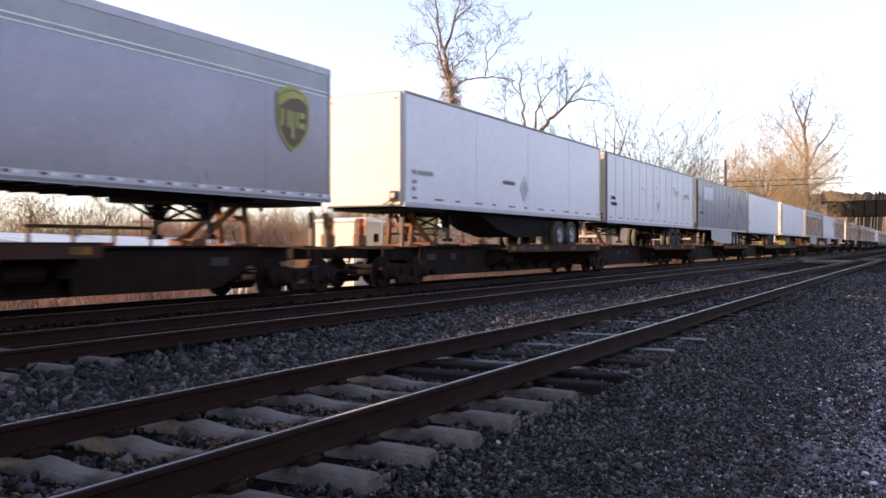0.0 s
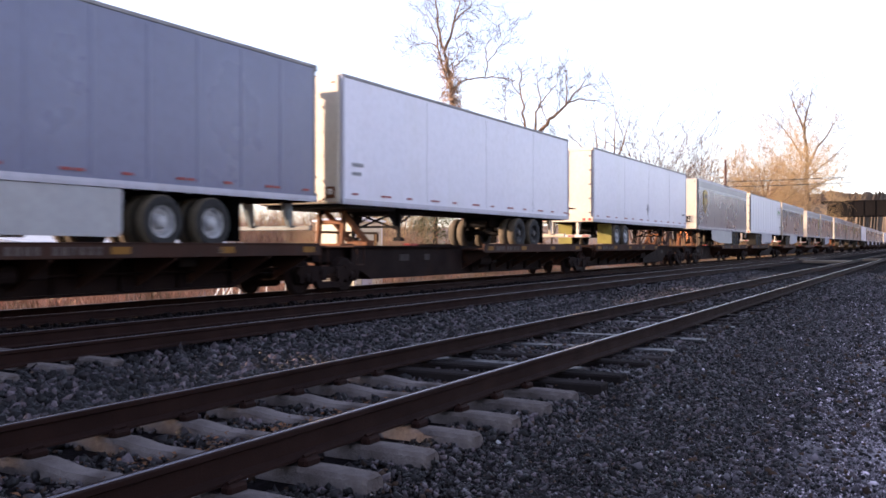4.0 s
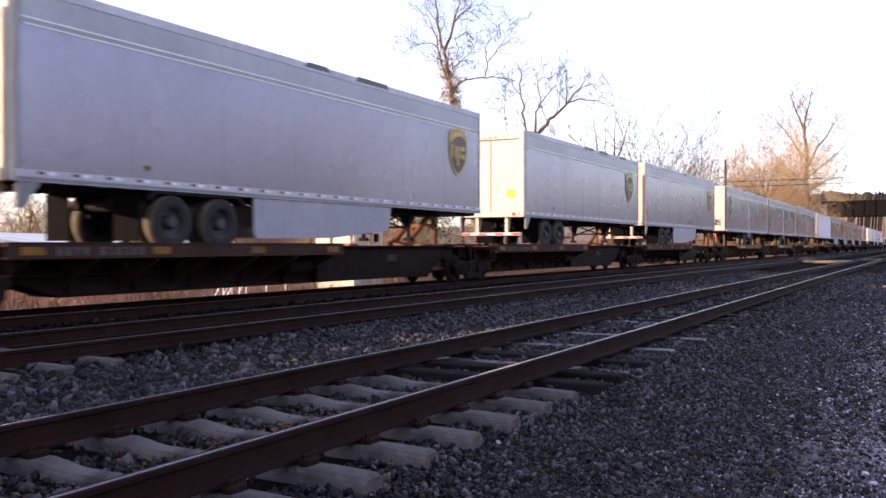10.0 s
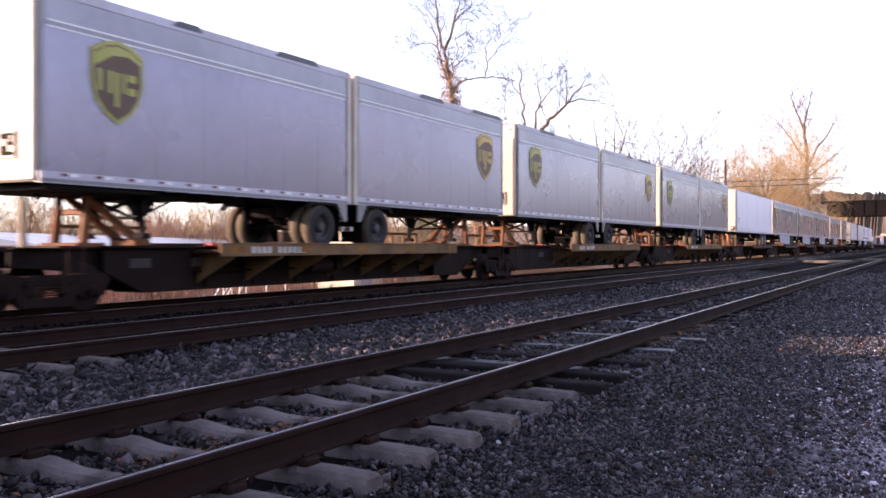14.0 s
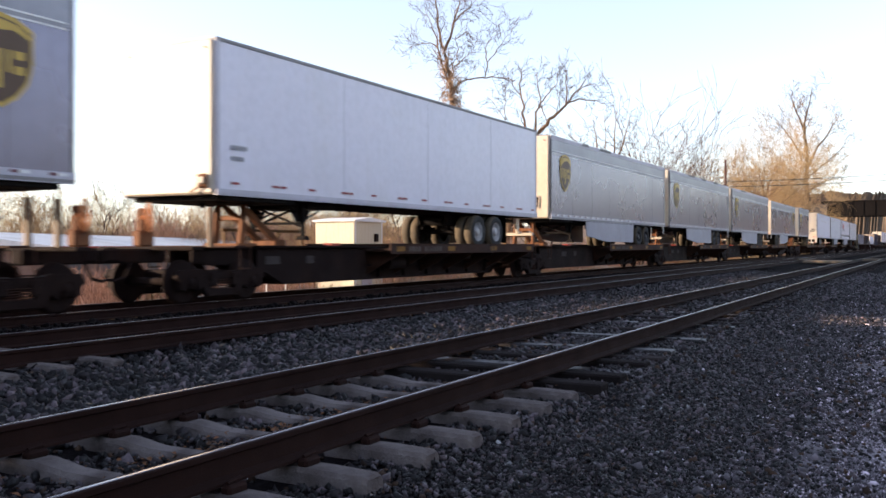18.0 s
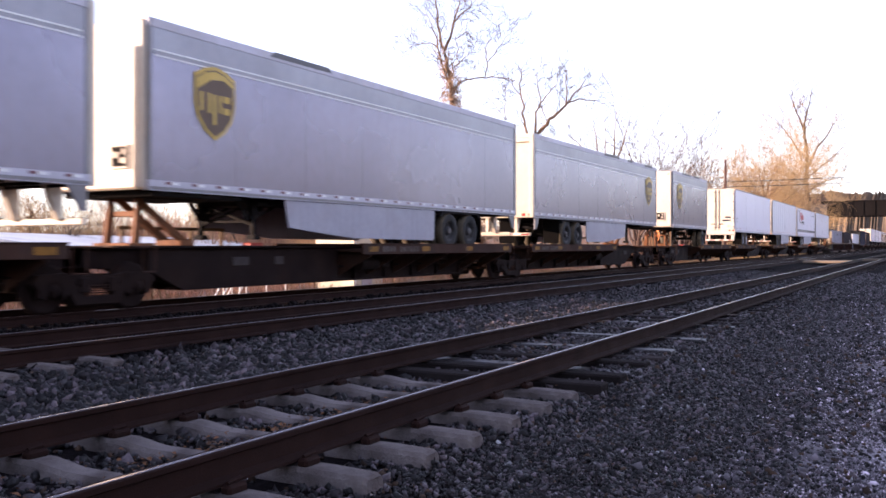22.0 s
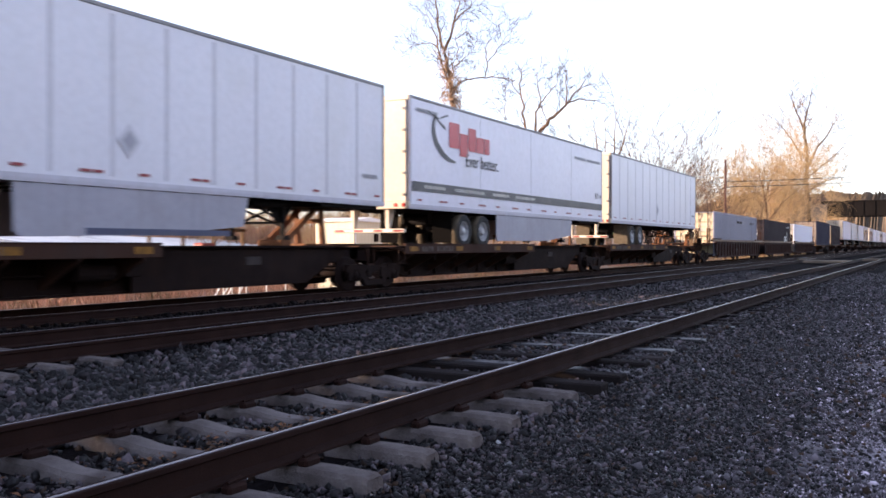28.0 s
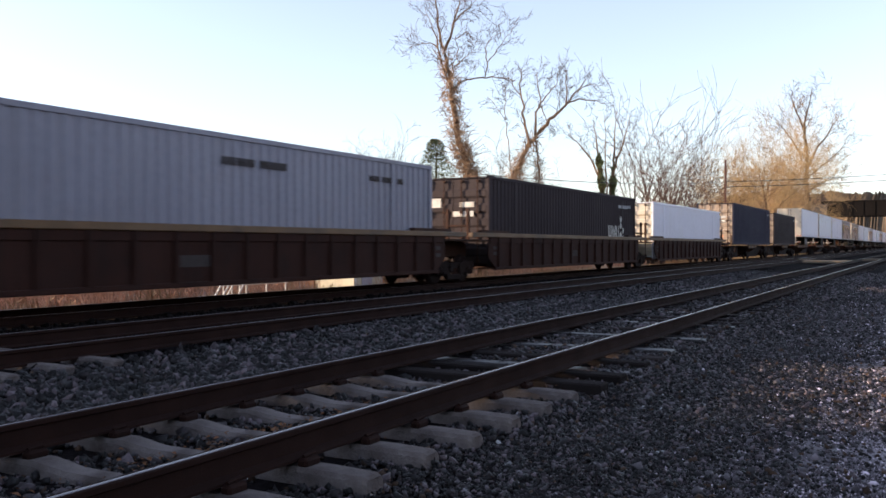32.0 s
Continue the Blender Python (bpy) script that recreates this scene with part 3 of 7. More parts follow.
                part("connector_box", cached(("gear", bottom, look_of == "silver"), gear), UNDER, T, "dark air-line connector box")
                for yy in (-1.05, 1.05):
                    def mk():
                        g = Geo()
                        g.box(-0.06, -0.05, -0.02, -0.04, 0.05, 0.02, 0.008)
                        return g.mesh("marker_lamp", RED_TRIM)
                    part("marker_lamp", cached("marker", mk), RED_TRIM, T, at=pose(0, yy, H - 0.2))
        else:
            def leaf(sgn):
                def f():
                    g = Geo()
                    y0, y1 = sorted((sgn * 0.012, sgn * 1.20))
                    g.box(-0.045, y0, bottom + 0.2, 0.02, y1, H - 0.13, 0.015)
                    return g.mesh("rear_door", end_mat)
                return f
            rz = 0 if left else 180
            for sgn in (-1, 1):
                d = part("rear_door", cached(("leaf", sgn, end_mat.name, H, bottom), leaf(sgn)), end_mat, T, at=pose(x0, 0, 0, 0, 0, rz))

                def rods():
                    out = []
                    for ry in (((0.1, 0.95) if sgn > 0 else (0.14,)) if look_of == "ribbed" else (0.13,) if doors is None else (0.25,)):
                        g = Geo()
                        g.tube((-0.075, sgn * ry, bottom + 0.12), (-0.075, sgn * ry, H - 0.06), 0.017, n=6)
                        for zz in (bottom + 0.3, bottom + 1.1, H - 0.9, H - 0.25):
                            g.box(-0.09, sgn * ry - 0.05, zz, -0.045, sgn * ry + 0.05, zz + 0.05)
                        g.box(-0.10, min(sgn * ry, sgn * (ry + 0.3)), bottom + 0.55, -0.07, max(sgn * ry, sgn * (ry + 0.3)), bottom + 0.6)
                        out.append(g)
                    return out
                if look_of == "silver":
                    continue
                parts("lock_rod", (sgn, H, bottom, doors, look_of), rods, STEEL_BROWN, d)
                parts("hinge", (sgn, H, bottom), lambda: [Geo().box(-0.07, min(sgn * 1.08, sgn * 1.21), bottom + 0.35 + k * (H - bottom - 0.75) / 4, -0.02, max(sgn * 1.08, sgn * 1.21), bottom + 0.42 + k * (H - bottom - 0.75) / 4, 0.012) for k in range(5)], ALU, d)

            if look_of == "silver":
                parts("rear_post", (end_mat.name, H, bottom), lambda: [Geo().box(-0.12, yy, bottom, 0.02, yy + 0.16, H - 0.02, 0.015) for yy in (-1.301, 1.141)], end_mat, T, at=pose(x0, 0, 0, 0, 0, rz))
                parts("door_header", (end_mat.name, H, bottom), lambda: [Geo().box(-0.12, -1.14, H - 0.3, 0.02, 1.14, H - 0.15, 0.015)], end_mat, T, at=pose(x0, 0, 0, 0, 0, rz))
                parts("marker_lamp", ("top", H), lambda: [Geo().box(-0.14, yy, H - 0.24, -0.118, yy + 0.08, H - 0.2, 0.006) for yy in (-0.25, -0.04, 0.17)], LIGHT_RED, T, at=pose(x0, 0, 0, 0, 0, rz))
            parts("rear_frame", (end_mat.name, H, bottom), lambda: [Geo().box(-0.06, -1.3, H - 0.14, 0.05, 1.3, H, 0.015), Geo().box(-0.07, -1.3, bottom, 0.06, 1.3, bottom + 0.2, 0.015)], end_mat, T, at=pose(x0, 0, 0, 0, 0, rz))

            def guard():
                g = Geo()
                g.box(-0.06, -1.15, 0.42, 0.05, 1.15, 0.53, 0.015)
                for yy in (-0.62, 0.52):
                    g.prism([(0.0, 0.5), (0.1, 0.5), (0.35, bottom + 0.02), (0.0, bottom + 0.02)], yy, yy + 0.1)
                return g.mesh("bumper_guard", end_mat)
            part("bumper_guard", cached(("guard", end_mat.name, bottom), guard), end_mat, T, at=pose(x0, 0, 0, 0, 0, rz))

            def strip():
                g = Geo()
                for k in range(7):
                    g.slot = k % 2
                    g.box(-0.066, -1.12 + k * 0.32, 0.45, -0.058, -0.80 + k * 0.32, 0.5)
                return g.mesh("guard_tape", TAPE_RED, TAPE_WHITE)
            part("guard_tape", cached("gtape", strip), TAPE_RED, T, at=pose(x0, 0, 0, 0, 0, rz))["kind"] = "stuff"

            parts("tail_lamp", (bottom,), lambda: [Geo().box(-0.085, yy, bottom + 0.05, -0.06, yy + 0.12, bottom + 0.15, 0.01) for yy in (-1.2, -0.95, 0.83, 1.08)], LIGHT_RED, T, "red tail lamp", at=pose(x0, 0, 0, 0, 0, rz))
            fx = (0.3 if L < 10 else 2.5 if L > 14 else 1.3)
            parts("mud_flap", (bottom, L, flap.name), lambda: [Geo().box(fx, yy, 0.16, fx + 0.02, yy + 0.65, bottom, 0.005) for yy in (-1.25, 0.6)], flap, T, at=pose(x0, 0, 0, 0, 0, rz))

    # running gear: mirrored by working in distance u from the nose
    def ux(u):
        return u if nose_left else L - u
    pup = L < 10
    axles = (L - 1.0,) if pup else (L - 4.6, L - 3.3) if L > 14 else (L - 3.4, L - 2.05)

    def bogie():
        g = Geo()
        us = [ux(a) for a in axles]
        lo, hi = min(us) - 0.75, max(us) + 0.75
        for yy in (-0.52, 0.42):
            g.box(lo, yy, 0.72, hi, yy + 0.1, bottom, 0.01)
        for u in us:
            g.tube((u, -1.0, 0.51), (u, 1.0, 0.51), 0.075, n=10)
            for yy in (-0.62, 0.5):
                g.box(u - 0.42, yy, 0.58, u + 0.42, yy + 0.09, 0.66, 0.02)
                g.prism([(u - 0.12, 0.66), (u + 0.12, 0.66), (u + 0.04, 0.86), (u - 0.04, 0.86)], yy, yy + 0.09)
            g.tube((u - 0.25, -0.35, 0.62), (u - 0.25, -0.1, 0.62), 0.09, n=10)
        g.tube((lo + 0.2, -0.3, 0.82), (lo + 0.2, 0.5, 0.82), 0.13, n=12)
        return g.mesh("axle_frame", UNDER)
    part("axle_frame", cached(("bogie", L, nose_left, look_of, bottom), bogie), UNDER, T)
    ty, ri = dual_wheel(rims)
    for a in axles:
        for side in (-1, 1):
            w = part("wheel", ty, TYRE, T, at=pose(ux(a), side * 1.28, 0.51, 0, 0, 0 if side < 0 else 180))
            part("rim", ri, None, w, "white wheel rim" if rims else "")

    def under():
        g = Geo()
        n = int(L / 0.6)
        for k in range(n):
            x = 0.3 + k * (L - 0.6) / (n - 1)
            g.box(x - 0.03, -1.24, bottom - 0.03, x + 0.03, 1.24, bottom + 0.06)
        g.box(min(ux(0.3), ux(1.9)), -0.6, bottom - 0.1, max(ux(0.3), ux(1.9)), 0.6, bottom + 0.02, 0.02)
        a, b_ = sorted((ux(0.2), ux(2.6)))
        g.box(a, -1.2, bottom - 0.09, b_, 1.2, bottom, 0.02)
        g.tube((ux(0.95), 0, bottom - 0.2), (ux(0.95), 0, bottom - 0.05), 0.05, n=8)
        return g.mesh("underframe", UNDER)
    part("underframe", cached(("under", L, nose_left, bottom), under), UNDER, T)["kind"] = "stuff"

    lg = 2.6 if pup else 3.45

    def legs(yy):
        def f():
            g = Geo()
            x = ux(lg)
            g.box(x - 0.06, yy - 0.06, 0.62, x + 0.06, yy + 0.06, bottom, 0.012)
            g.box(x - 0.045, yy - 0.045, 0.30, x + 0.045, yy + 0.045, 0.66, 0.008)
            g.prism([(x - 0.13, 0.2), (x + 0.13, 0.2), (x + 0.07, 0.30), (x - 0.07, 0.30)], yy - 0.12, yy + 0.12)
            return g.mesh("landing_leg", UNDER if not fairing else ALU)
        return f
    def gusset(yy):
        def f():
            x = ux(lg)
            out = Geo()
            # plate with two lightening holes left open between its webs
            out.prism([(x - 0.46, bottom - 0.005), (x + 0.46, bottom - 0.005), (x + 0.44, bottom - 0.07), (x - 0.44, bottom - 0.07)], yy - 0.02, yy + 0.02)
            for sg in (-1, 1):
                out.prism([(x + sg * 0.46, bottom - 0.07), (x + sg * 0.33, bottom - 0.07), (x + sg * 0.12, 0.74), (x + sg * 0.18, 0.66)], yy - 0.02, yy + 0.02)
                out.prism([(x + sg * 0.20, bottom - 0.07), (x + sg * 0.05, bottom - 0.07), (x + sg * 0.05, 0.70), (x + sg * 0.12, 0.70)], yy - 0.02, yy + 0.02)
            out.box(x - 0.36, yy - 0.02, bottom - 0.24, x + 0.36, yy + 0.02, bottom - 0.19)
            out.box(x - 0.2, yy - 0.022, 0.62, x + 0.2, yy + 0.022, 0.76)
            return out.mesh("leg_gusset", UNDER)
        return f
    for yy in (-0.68, 0.68) if gusset else ():
        part("leg_gusset", cached(("gusset", L, nose_left, yy, bottom), gusset(yy)), UNDER, T)
    if look_of == "silver":
        def fender(side):
            def f():
                g = Geo()
                us = [ux(q) for q in axles]
                lo, hi = min(us) - 0.66, max(us) + 0.66
                y0, y1 = sorted((side * 1.19, side * 1.31))
                g.prism([(lo, bottom - 0.16), (lo + 0.16, bottom + 0.005), (hi - 0.16, bottom + 0.005), (hi, bottom - 0.16), (hi - 0.12, bottom - 0.16), (hi - 0.22, bottom - 0.06), (lo + 0.22, bottom - 0.06), (lo + 0.12, bottom - 0.16)], y0, y1)
                return g.mesh("fender", UNDER)
            return f
        for side in (-1, 1):
            part("fender", cached(("fender", L, nose_left, side, bottom), fender(side)), UNDER, T, "dark wheel fender")

        def hanger():
            xr = ux(L - 0.05)
            sg = -1 if xr > L / 2 else 1
            return [Geo().prism([(xr, bottom + 0.01), (xr + sg * 0.42, bottom + 0.01), (xr + sg * 0.12, bottom - 0.42), (xr, bottom - 0.42)], yy, yy + 0.05) for yy in (-1.29, 1.24)]
        parts("rear_bracket", (L, nose_left, bottom), hanger, ALU, T)

    for yy in (-0.75, 0.75):
        part("landing_leg", cached(("legs", L, nose_left, yy, fairing, bottom), legs(yy)), UNDER, T)

    def braces():
        g = Geo()
        x, x2 = ux(lg), ux(lg + 1.15)
        for yy in (-0.72, 0.72):
            g.tube((x, yy, 0.62), (x2, yy * 0.9, bottom), 0.028, n=6)
        g.box(x - 0.03, -0.75, 0.56, x + 0.03, 0.75, 0.62, 0.01)
        g.tube((x, -0.75, 0.5), (x, 0.75, bottom - 0.05), 0.032, n=6)
        g.tube((x, 0.75, 0.5), (x, -0.75, bottom - 0.05), 0.032, n=6)
        g.box(min(x, x2), -0.9, bottom - 0.14, max(x, x2), 0.9, bottom - 0.02, 0.02)
        return g.mesh("landing_brace", UNDER)
    part("landing_brace", cached(("brace", L, nose_left, bottom), braces), UNDER, T)

    if skirt:
        sm, navy, front = skirt
        front = front or (3.9 if nose_left else 5.2)

        def panel():
            u0, u1 = front, axles[0] - 0.95
            a, b_ = ux(u0), ux(u1)
            sg = 1 if b_ > a else -1
            pts = [(a, bottom - 0.01), (b_, bottom - 0.01), (b_ - sg * 0.02, 0.30), (b_ - sg * 0.1, 0.22), (a + sg * 2.6, 0.25), (a + sg * 0.15, 0.46)]
            return [Geo().prism(pts, -1.27, -1.235), Geo().prism(pts, 1.235, 1.27)]
        sk = parts("side_skirt", (L, nose_left, sm.name, look_of, bottom, front), panel, sm, T, "long aerodynamic side skirt")[0]
        if navy:
            def foot():
                g = Geo()
                u0, u1 = front + 0.55, axles[0] - 1.1
                a, b_ = sorted((ux(u0), ux(u1)))
                g.box(a + 1.2, -1.276, 0.255, b_, -1.268, 0.37, 0.003)
                return g.mesh("skirt_edge", SKIRT_BLUE)
            part("skirt_edge", cached(("foot", L, nose_left), foot), SKIRT_BLUE, sk, "navy lower edge")
    if look_of == "silver":
        rr = random.Random(int(s))
        x = rr.uniform(0.2, 0.5) * L
        for k in range(rr.randint(1, 3)):
            w_ = rr.uniform(0.6, 2.6)
            if x + w_ < L - 0.1:
                part("torn_edge", Geo().prism([(x, H - 0.10), (x + w_, H - 0.09), (x + w_ - 0.1, H + 0.018), (x + 0.15, H + 0.02)], -1.309, -1.29), DARK_PAINT, T, "dark torn strip on the roof edge")
            x += w_ + rr.uniform(0.4, 2.5)
    if emblem:
        shield(T, ux(emblem), (H + bottom) / 2 + 0.22, 1.45, olive=(green))
    if extras:
        extras(T, L)
    ride(T, s, ROAD_Z)
    return T


def bars(parent, x, z, rows, mat_, name="marking", y=-1.306, label="small unreadable marking"):
    """Plain bars in place of small lettering: rows of (dx, dz, width, height)."""
    g = Geo()
    for dx, dz, w, h in rows:
        n = max(1, int(round(w / (h * 0.85))))
        step = w / n
        for k in range(n):
            x0 = x + dx + k * step
            g.box(x0, y - 0.003, z + dz, x0 + step * (0.72 if n > 1 else 1.0), y + 0.004, z + dz + h)
    m = part(name, g, mat_, parent, label)
    m["kind"] = "stuff"
    return m


def diamond(parent, x, z, h=0.5):
    g = Geo()
    g.prism([(x, z - h / 2), (x + h * 0.42, z), (x, z + h / 2), (x - h * 0.42, z)], -1.309, -1.30)
    d = part("placard", g, RIB_GREY, parent, "grey diamond placard holder")
    g = Geo()
    k = 0.62
    g.prism([(x, z - k * h / 2), (x + k * h * 0.42, z), (x, z + k * h / 2), (x - k * h * 0.42, z)], -1.313, -1.3092)
    part("placard_plate", g, SKIRT, d)


def x_peeled(T, L):
    lettering("peeled_lettering", "Tr p", 0.62, FADED_GREY, T, pose(11.4, -1.31, 2.78, 90), "peeled grey lettering")
    lettering("peeled_lettering", "own", 0.62, FADED_GREY, T, pose(13.9, -1.31, 2.72, 90), "peeled grey lettering")
    bars(T, 0.55, 2.12, [(0, 0, 0.62, 0.15), (0, -0.26, 0.85, 0.15)], STENCIL)
    diamond(T, 8.3, 2.1, 0.6)
    g = Geo()
    for k in range(16):
        x, z = 1.6 + random.random() * 13.5, 1.5 + random.random() * 1.7
        g.box(x, -1.309, z, x + 0.07, -1.3, z + 0.1)
    part("glue_patches", g, FADED_GREY, T, "dark glue residue patches")


def x_white_tri(T, L):
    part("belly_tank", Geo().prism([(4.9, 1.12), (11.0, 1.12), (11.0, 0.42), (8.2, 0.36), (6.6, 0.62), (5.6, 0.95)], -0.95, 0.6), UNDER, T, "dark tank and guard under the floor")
    bars(T, 0.4, 2.02, [(0, 0, 0.2, 0.12), (0.28, 0, 0.9, 0.12), (0, -0.25, 0.25, 0.1), (0, -0.45, 0.2, 0.1)], FADED_GREY)
    diamond(T, 8.05, 2.02, 0.95)
    bars(T, 6.3, 2.1, [(0, 0, 0.95, 0.12)], DARK_PAINT)


def x_diamond(x, z=1.9):
    def f(T, L):
        diamond(T, x, z, 0.62)
        bars(T, L - 1.0, 1.75, [(0, 0, 0.65, 0.1)], FADED_GREY)
    return f


def x_rear(T, L):
    """Door lettering as bars, a rust-stained corner and side marks on a trailer whose doors face left."""
    x_small(T, L)
    g = Geo()
    for y, z, w, h in ((-0.98, 2.06, 0.42, 0.13), (-0.98, 1.84, 0.62, 0.13)):
        g.box(-0.052, y, z, -0.046, y + w, z + h)
    part("door_mark", g, DARK_PAINT, T, "door lettering as plain bars")
    part("stain_panel", Geo().box(-0.05, -1.19, 1.3, -0.0455, -0.75, 1.8, 0.002), RUST_STAIN, T, "rust-stained lower door corner")
    part("lamp_bar", Geo().box(-0.1, -1.28, 0.86, 0.04, 1.28, 1.07, 0.02), NOSE_CREAM_LIT, T, "cream lamp bar under the doors")
    for yy in (-1.2, 1.0):
        part("bumper_leg", Geo().prism([(-0.04, 0.42), (0.08, 0.42), (0.3, 0.87), (-0.04, 0.87)], yy, yy + 0.2), NOSE_CREAM_LIT, T)


def x_small(T, L):
    bars(T, 0.4 if L > 10 else 0.3, 2.0, [(0, 0, 0.5, 0.09), (0, -0.22, 0.4, 0.09)], FADED_GREY)


def x_blue(T, L):
    g = Geo()
    g.box(1.6, -1.309, 2.95, 4.3, -1.3, 3.75, 0.004)
    part("pale_patch", g, PATCH_BLUE, T, "pale blue rectangle on the upper side")
    bars(T, 0.15, 2.75, [(0, 0, 0.16, 0.35)], YELLOW, label="yellow sticker")
    bars(T, 0.5, 2.02, [(0, 0, 1.1, 0.16)], DARK_PAINT)


def x_boxed(T, L):
    """A thin-lined frame round a green company mark, and small marks at the end."""
    for x0, x1, z0, z1 in ((L - 2.15, L - 0.55, 3.52, 3.545), (L - 2.15, L - 0.55, 2.66, 2.685), (L - 2.15, L - 2.13, 2.685, 3.52), (L - 0.57, L - 0.55, 2.685, 3.52)):
        part("sign_line", Geo().box(x0, -1.31, z0, x1, -1.3, z1), DARK_PAINT, T)
    bars(T, L - 1.98, 3.0, [(0, 0, 1.25, 0.24)], GREEN_PAINT, label="green company mark as plain bars")
    bars(T, L - 1.98, 2.86, [(0, 0, 0.3, 0.05), (0.45, 0, 0.8, 0.06)], FADED_GREY)
    part("sign_sweep", Geo().prism([(L - 1.7, 3.3), (L - 0.75, 3.34), (L - 0.75, 3.36), (L - 1.4, 3.36)], -1.31, -1.3), DARK_PAINT, T)
    bars(T, L - 0.95, 1.72, [(0, 0, 0.28, 0.13), (0.42, -0.02, 0.3, 0.17), (0, -0.2, 0.55, 0.09)], STENCIL)


def x_sticker(T, L):
    """A yellow sticker on the doors and an orange lamp on the side of a trailer whose doors face left."""
    part("sticker", Geo().box(-0.05, -0.95, 1.75, -0.0455, -0.6, 2.02, 0.002), FLAP_BRIGHT, T, "yellow sticker on the doors")
    part("side_lamp", Geo().box(2.6, -1.315, 1.42, 2.72, -1.3, 1.5, 0.01), YELLOW, T, "amber side lamp")


def x_rental(T, L):
    """White rental van with red mark, dark swoosh and dark lower band."""
    g = Geo()
    g.box(0.12, -1.309, 1.57, L - 0.05, -1.3, 1.83, 0.003)
    b = part("side_band", g, DARK_PAINT, T, "dark lower band")
    bars(b, 0, 0, [(x, 1.66, w, 0.09) for x, w in ((0.8, 1.2), (2.6, 2.0), (5.2, 1.3), (7.0, 1.7))], LIGHT_BAR, y=-1.312)
    # the name as plain red blocks
    for x0, x1, a, c in ((2.25, 2.88, 0.0, 0.74), (2.93, 3.44, -0.2, 0.48), (3.49, 3.98, 0.0, 0.7), (4.03, 4.53, 0.0, 0.48), (4.58, 4.95, 0.0, 0.48)):
        part("red_block", Geo().box(x0, -1.31, 2.94 + a, x1, -1.3, 2.94 + c, 0.004), RED_PAINT, T, "red company mark as a plain block")
    g = Geo()
    pts_o, pts_i = [], []
    for k in range(15):
        a = radians(150 + k * 8.8)
        pts_o.append((2.55 + 1.32 * math.cos(a), 3.36 + 0.86 * math.sin(a)))
        wdt = 0.04 + 0.15 * math.sin(math.pi * (k + 1) / 15.5)
        pts_i.append((2.55 + (1.32 - wdt) * math.cos(a), 3.36 + (0.86 - wdt) * math.sin(a)))
    for k in range(14):
        g.prism([pts_o[k], pts_o[k + 1], pts_i[k + 1], pts_i[k]], -1.31, -1.301)
    part("swoosh", g, DARK_PAINT, T, "dark curved swoosh")
    g = Geo()
    for a, c in (((0.95, 3.82), (1.55, 3.66)), ((1.55, 3.66), (2.15, 3.82)), ((1.45, 3.68), (2.0, 3.42))):
        g.prism([a, c, (c[0], c[1] + 0.07), (a[0], a[1] + 0.02)], -1.31, -1.301)
    part("swoosh_tip", g, DARK_PAINT, T, "dark winged shape")
    lettering("slogan", "Ever better.", 0.56, DARK_PAINT, T, pose(3.3, -1.31, 2.46, 90) @ Matrix.Diagonal((0.86, 1, 1, 1)), "dark slogan lettering")
    bars(T, 0.35, 3.75, [(0, 0, 1.2, 0.1)], FADED_GREY)
    bars(T, L - 3.4, 3.5, [(0, 0, 1.3, 0.1), (1.4, 0, 1.7, 0.1)], FADED_GREY)
    lettering("length_mark", "53'", 0.3, DARK_PAINT, T, pose(L - 0.95, -1.31, 2.05, 90), "length marking")
    bars(T, L - 0.4, 2.08, [(0, 0, 0.25, 0.12)], FADED_GREY)


# ---- railcars ----
WHEEL_R = 0.42


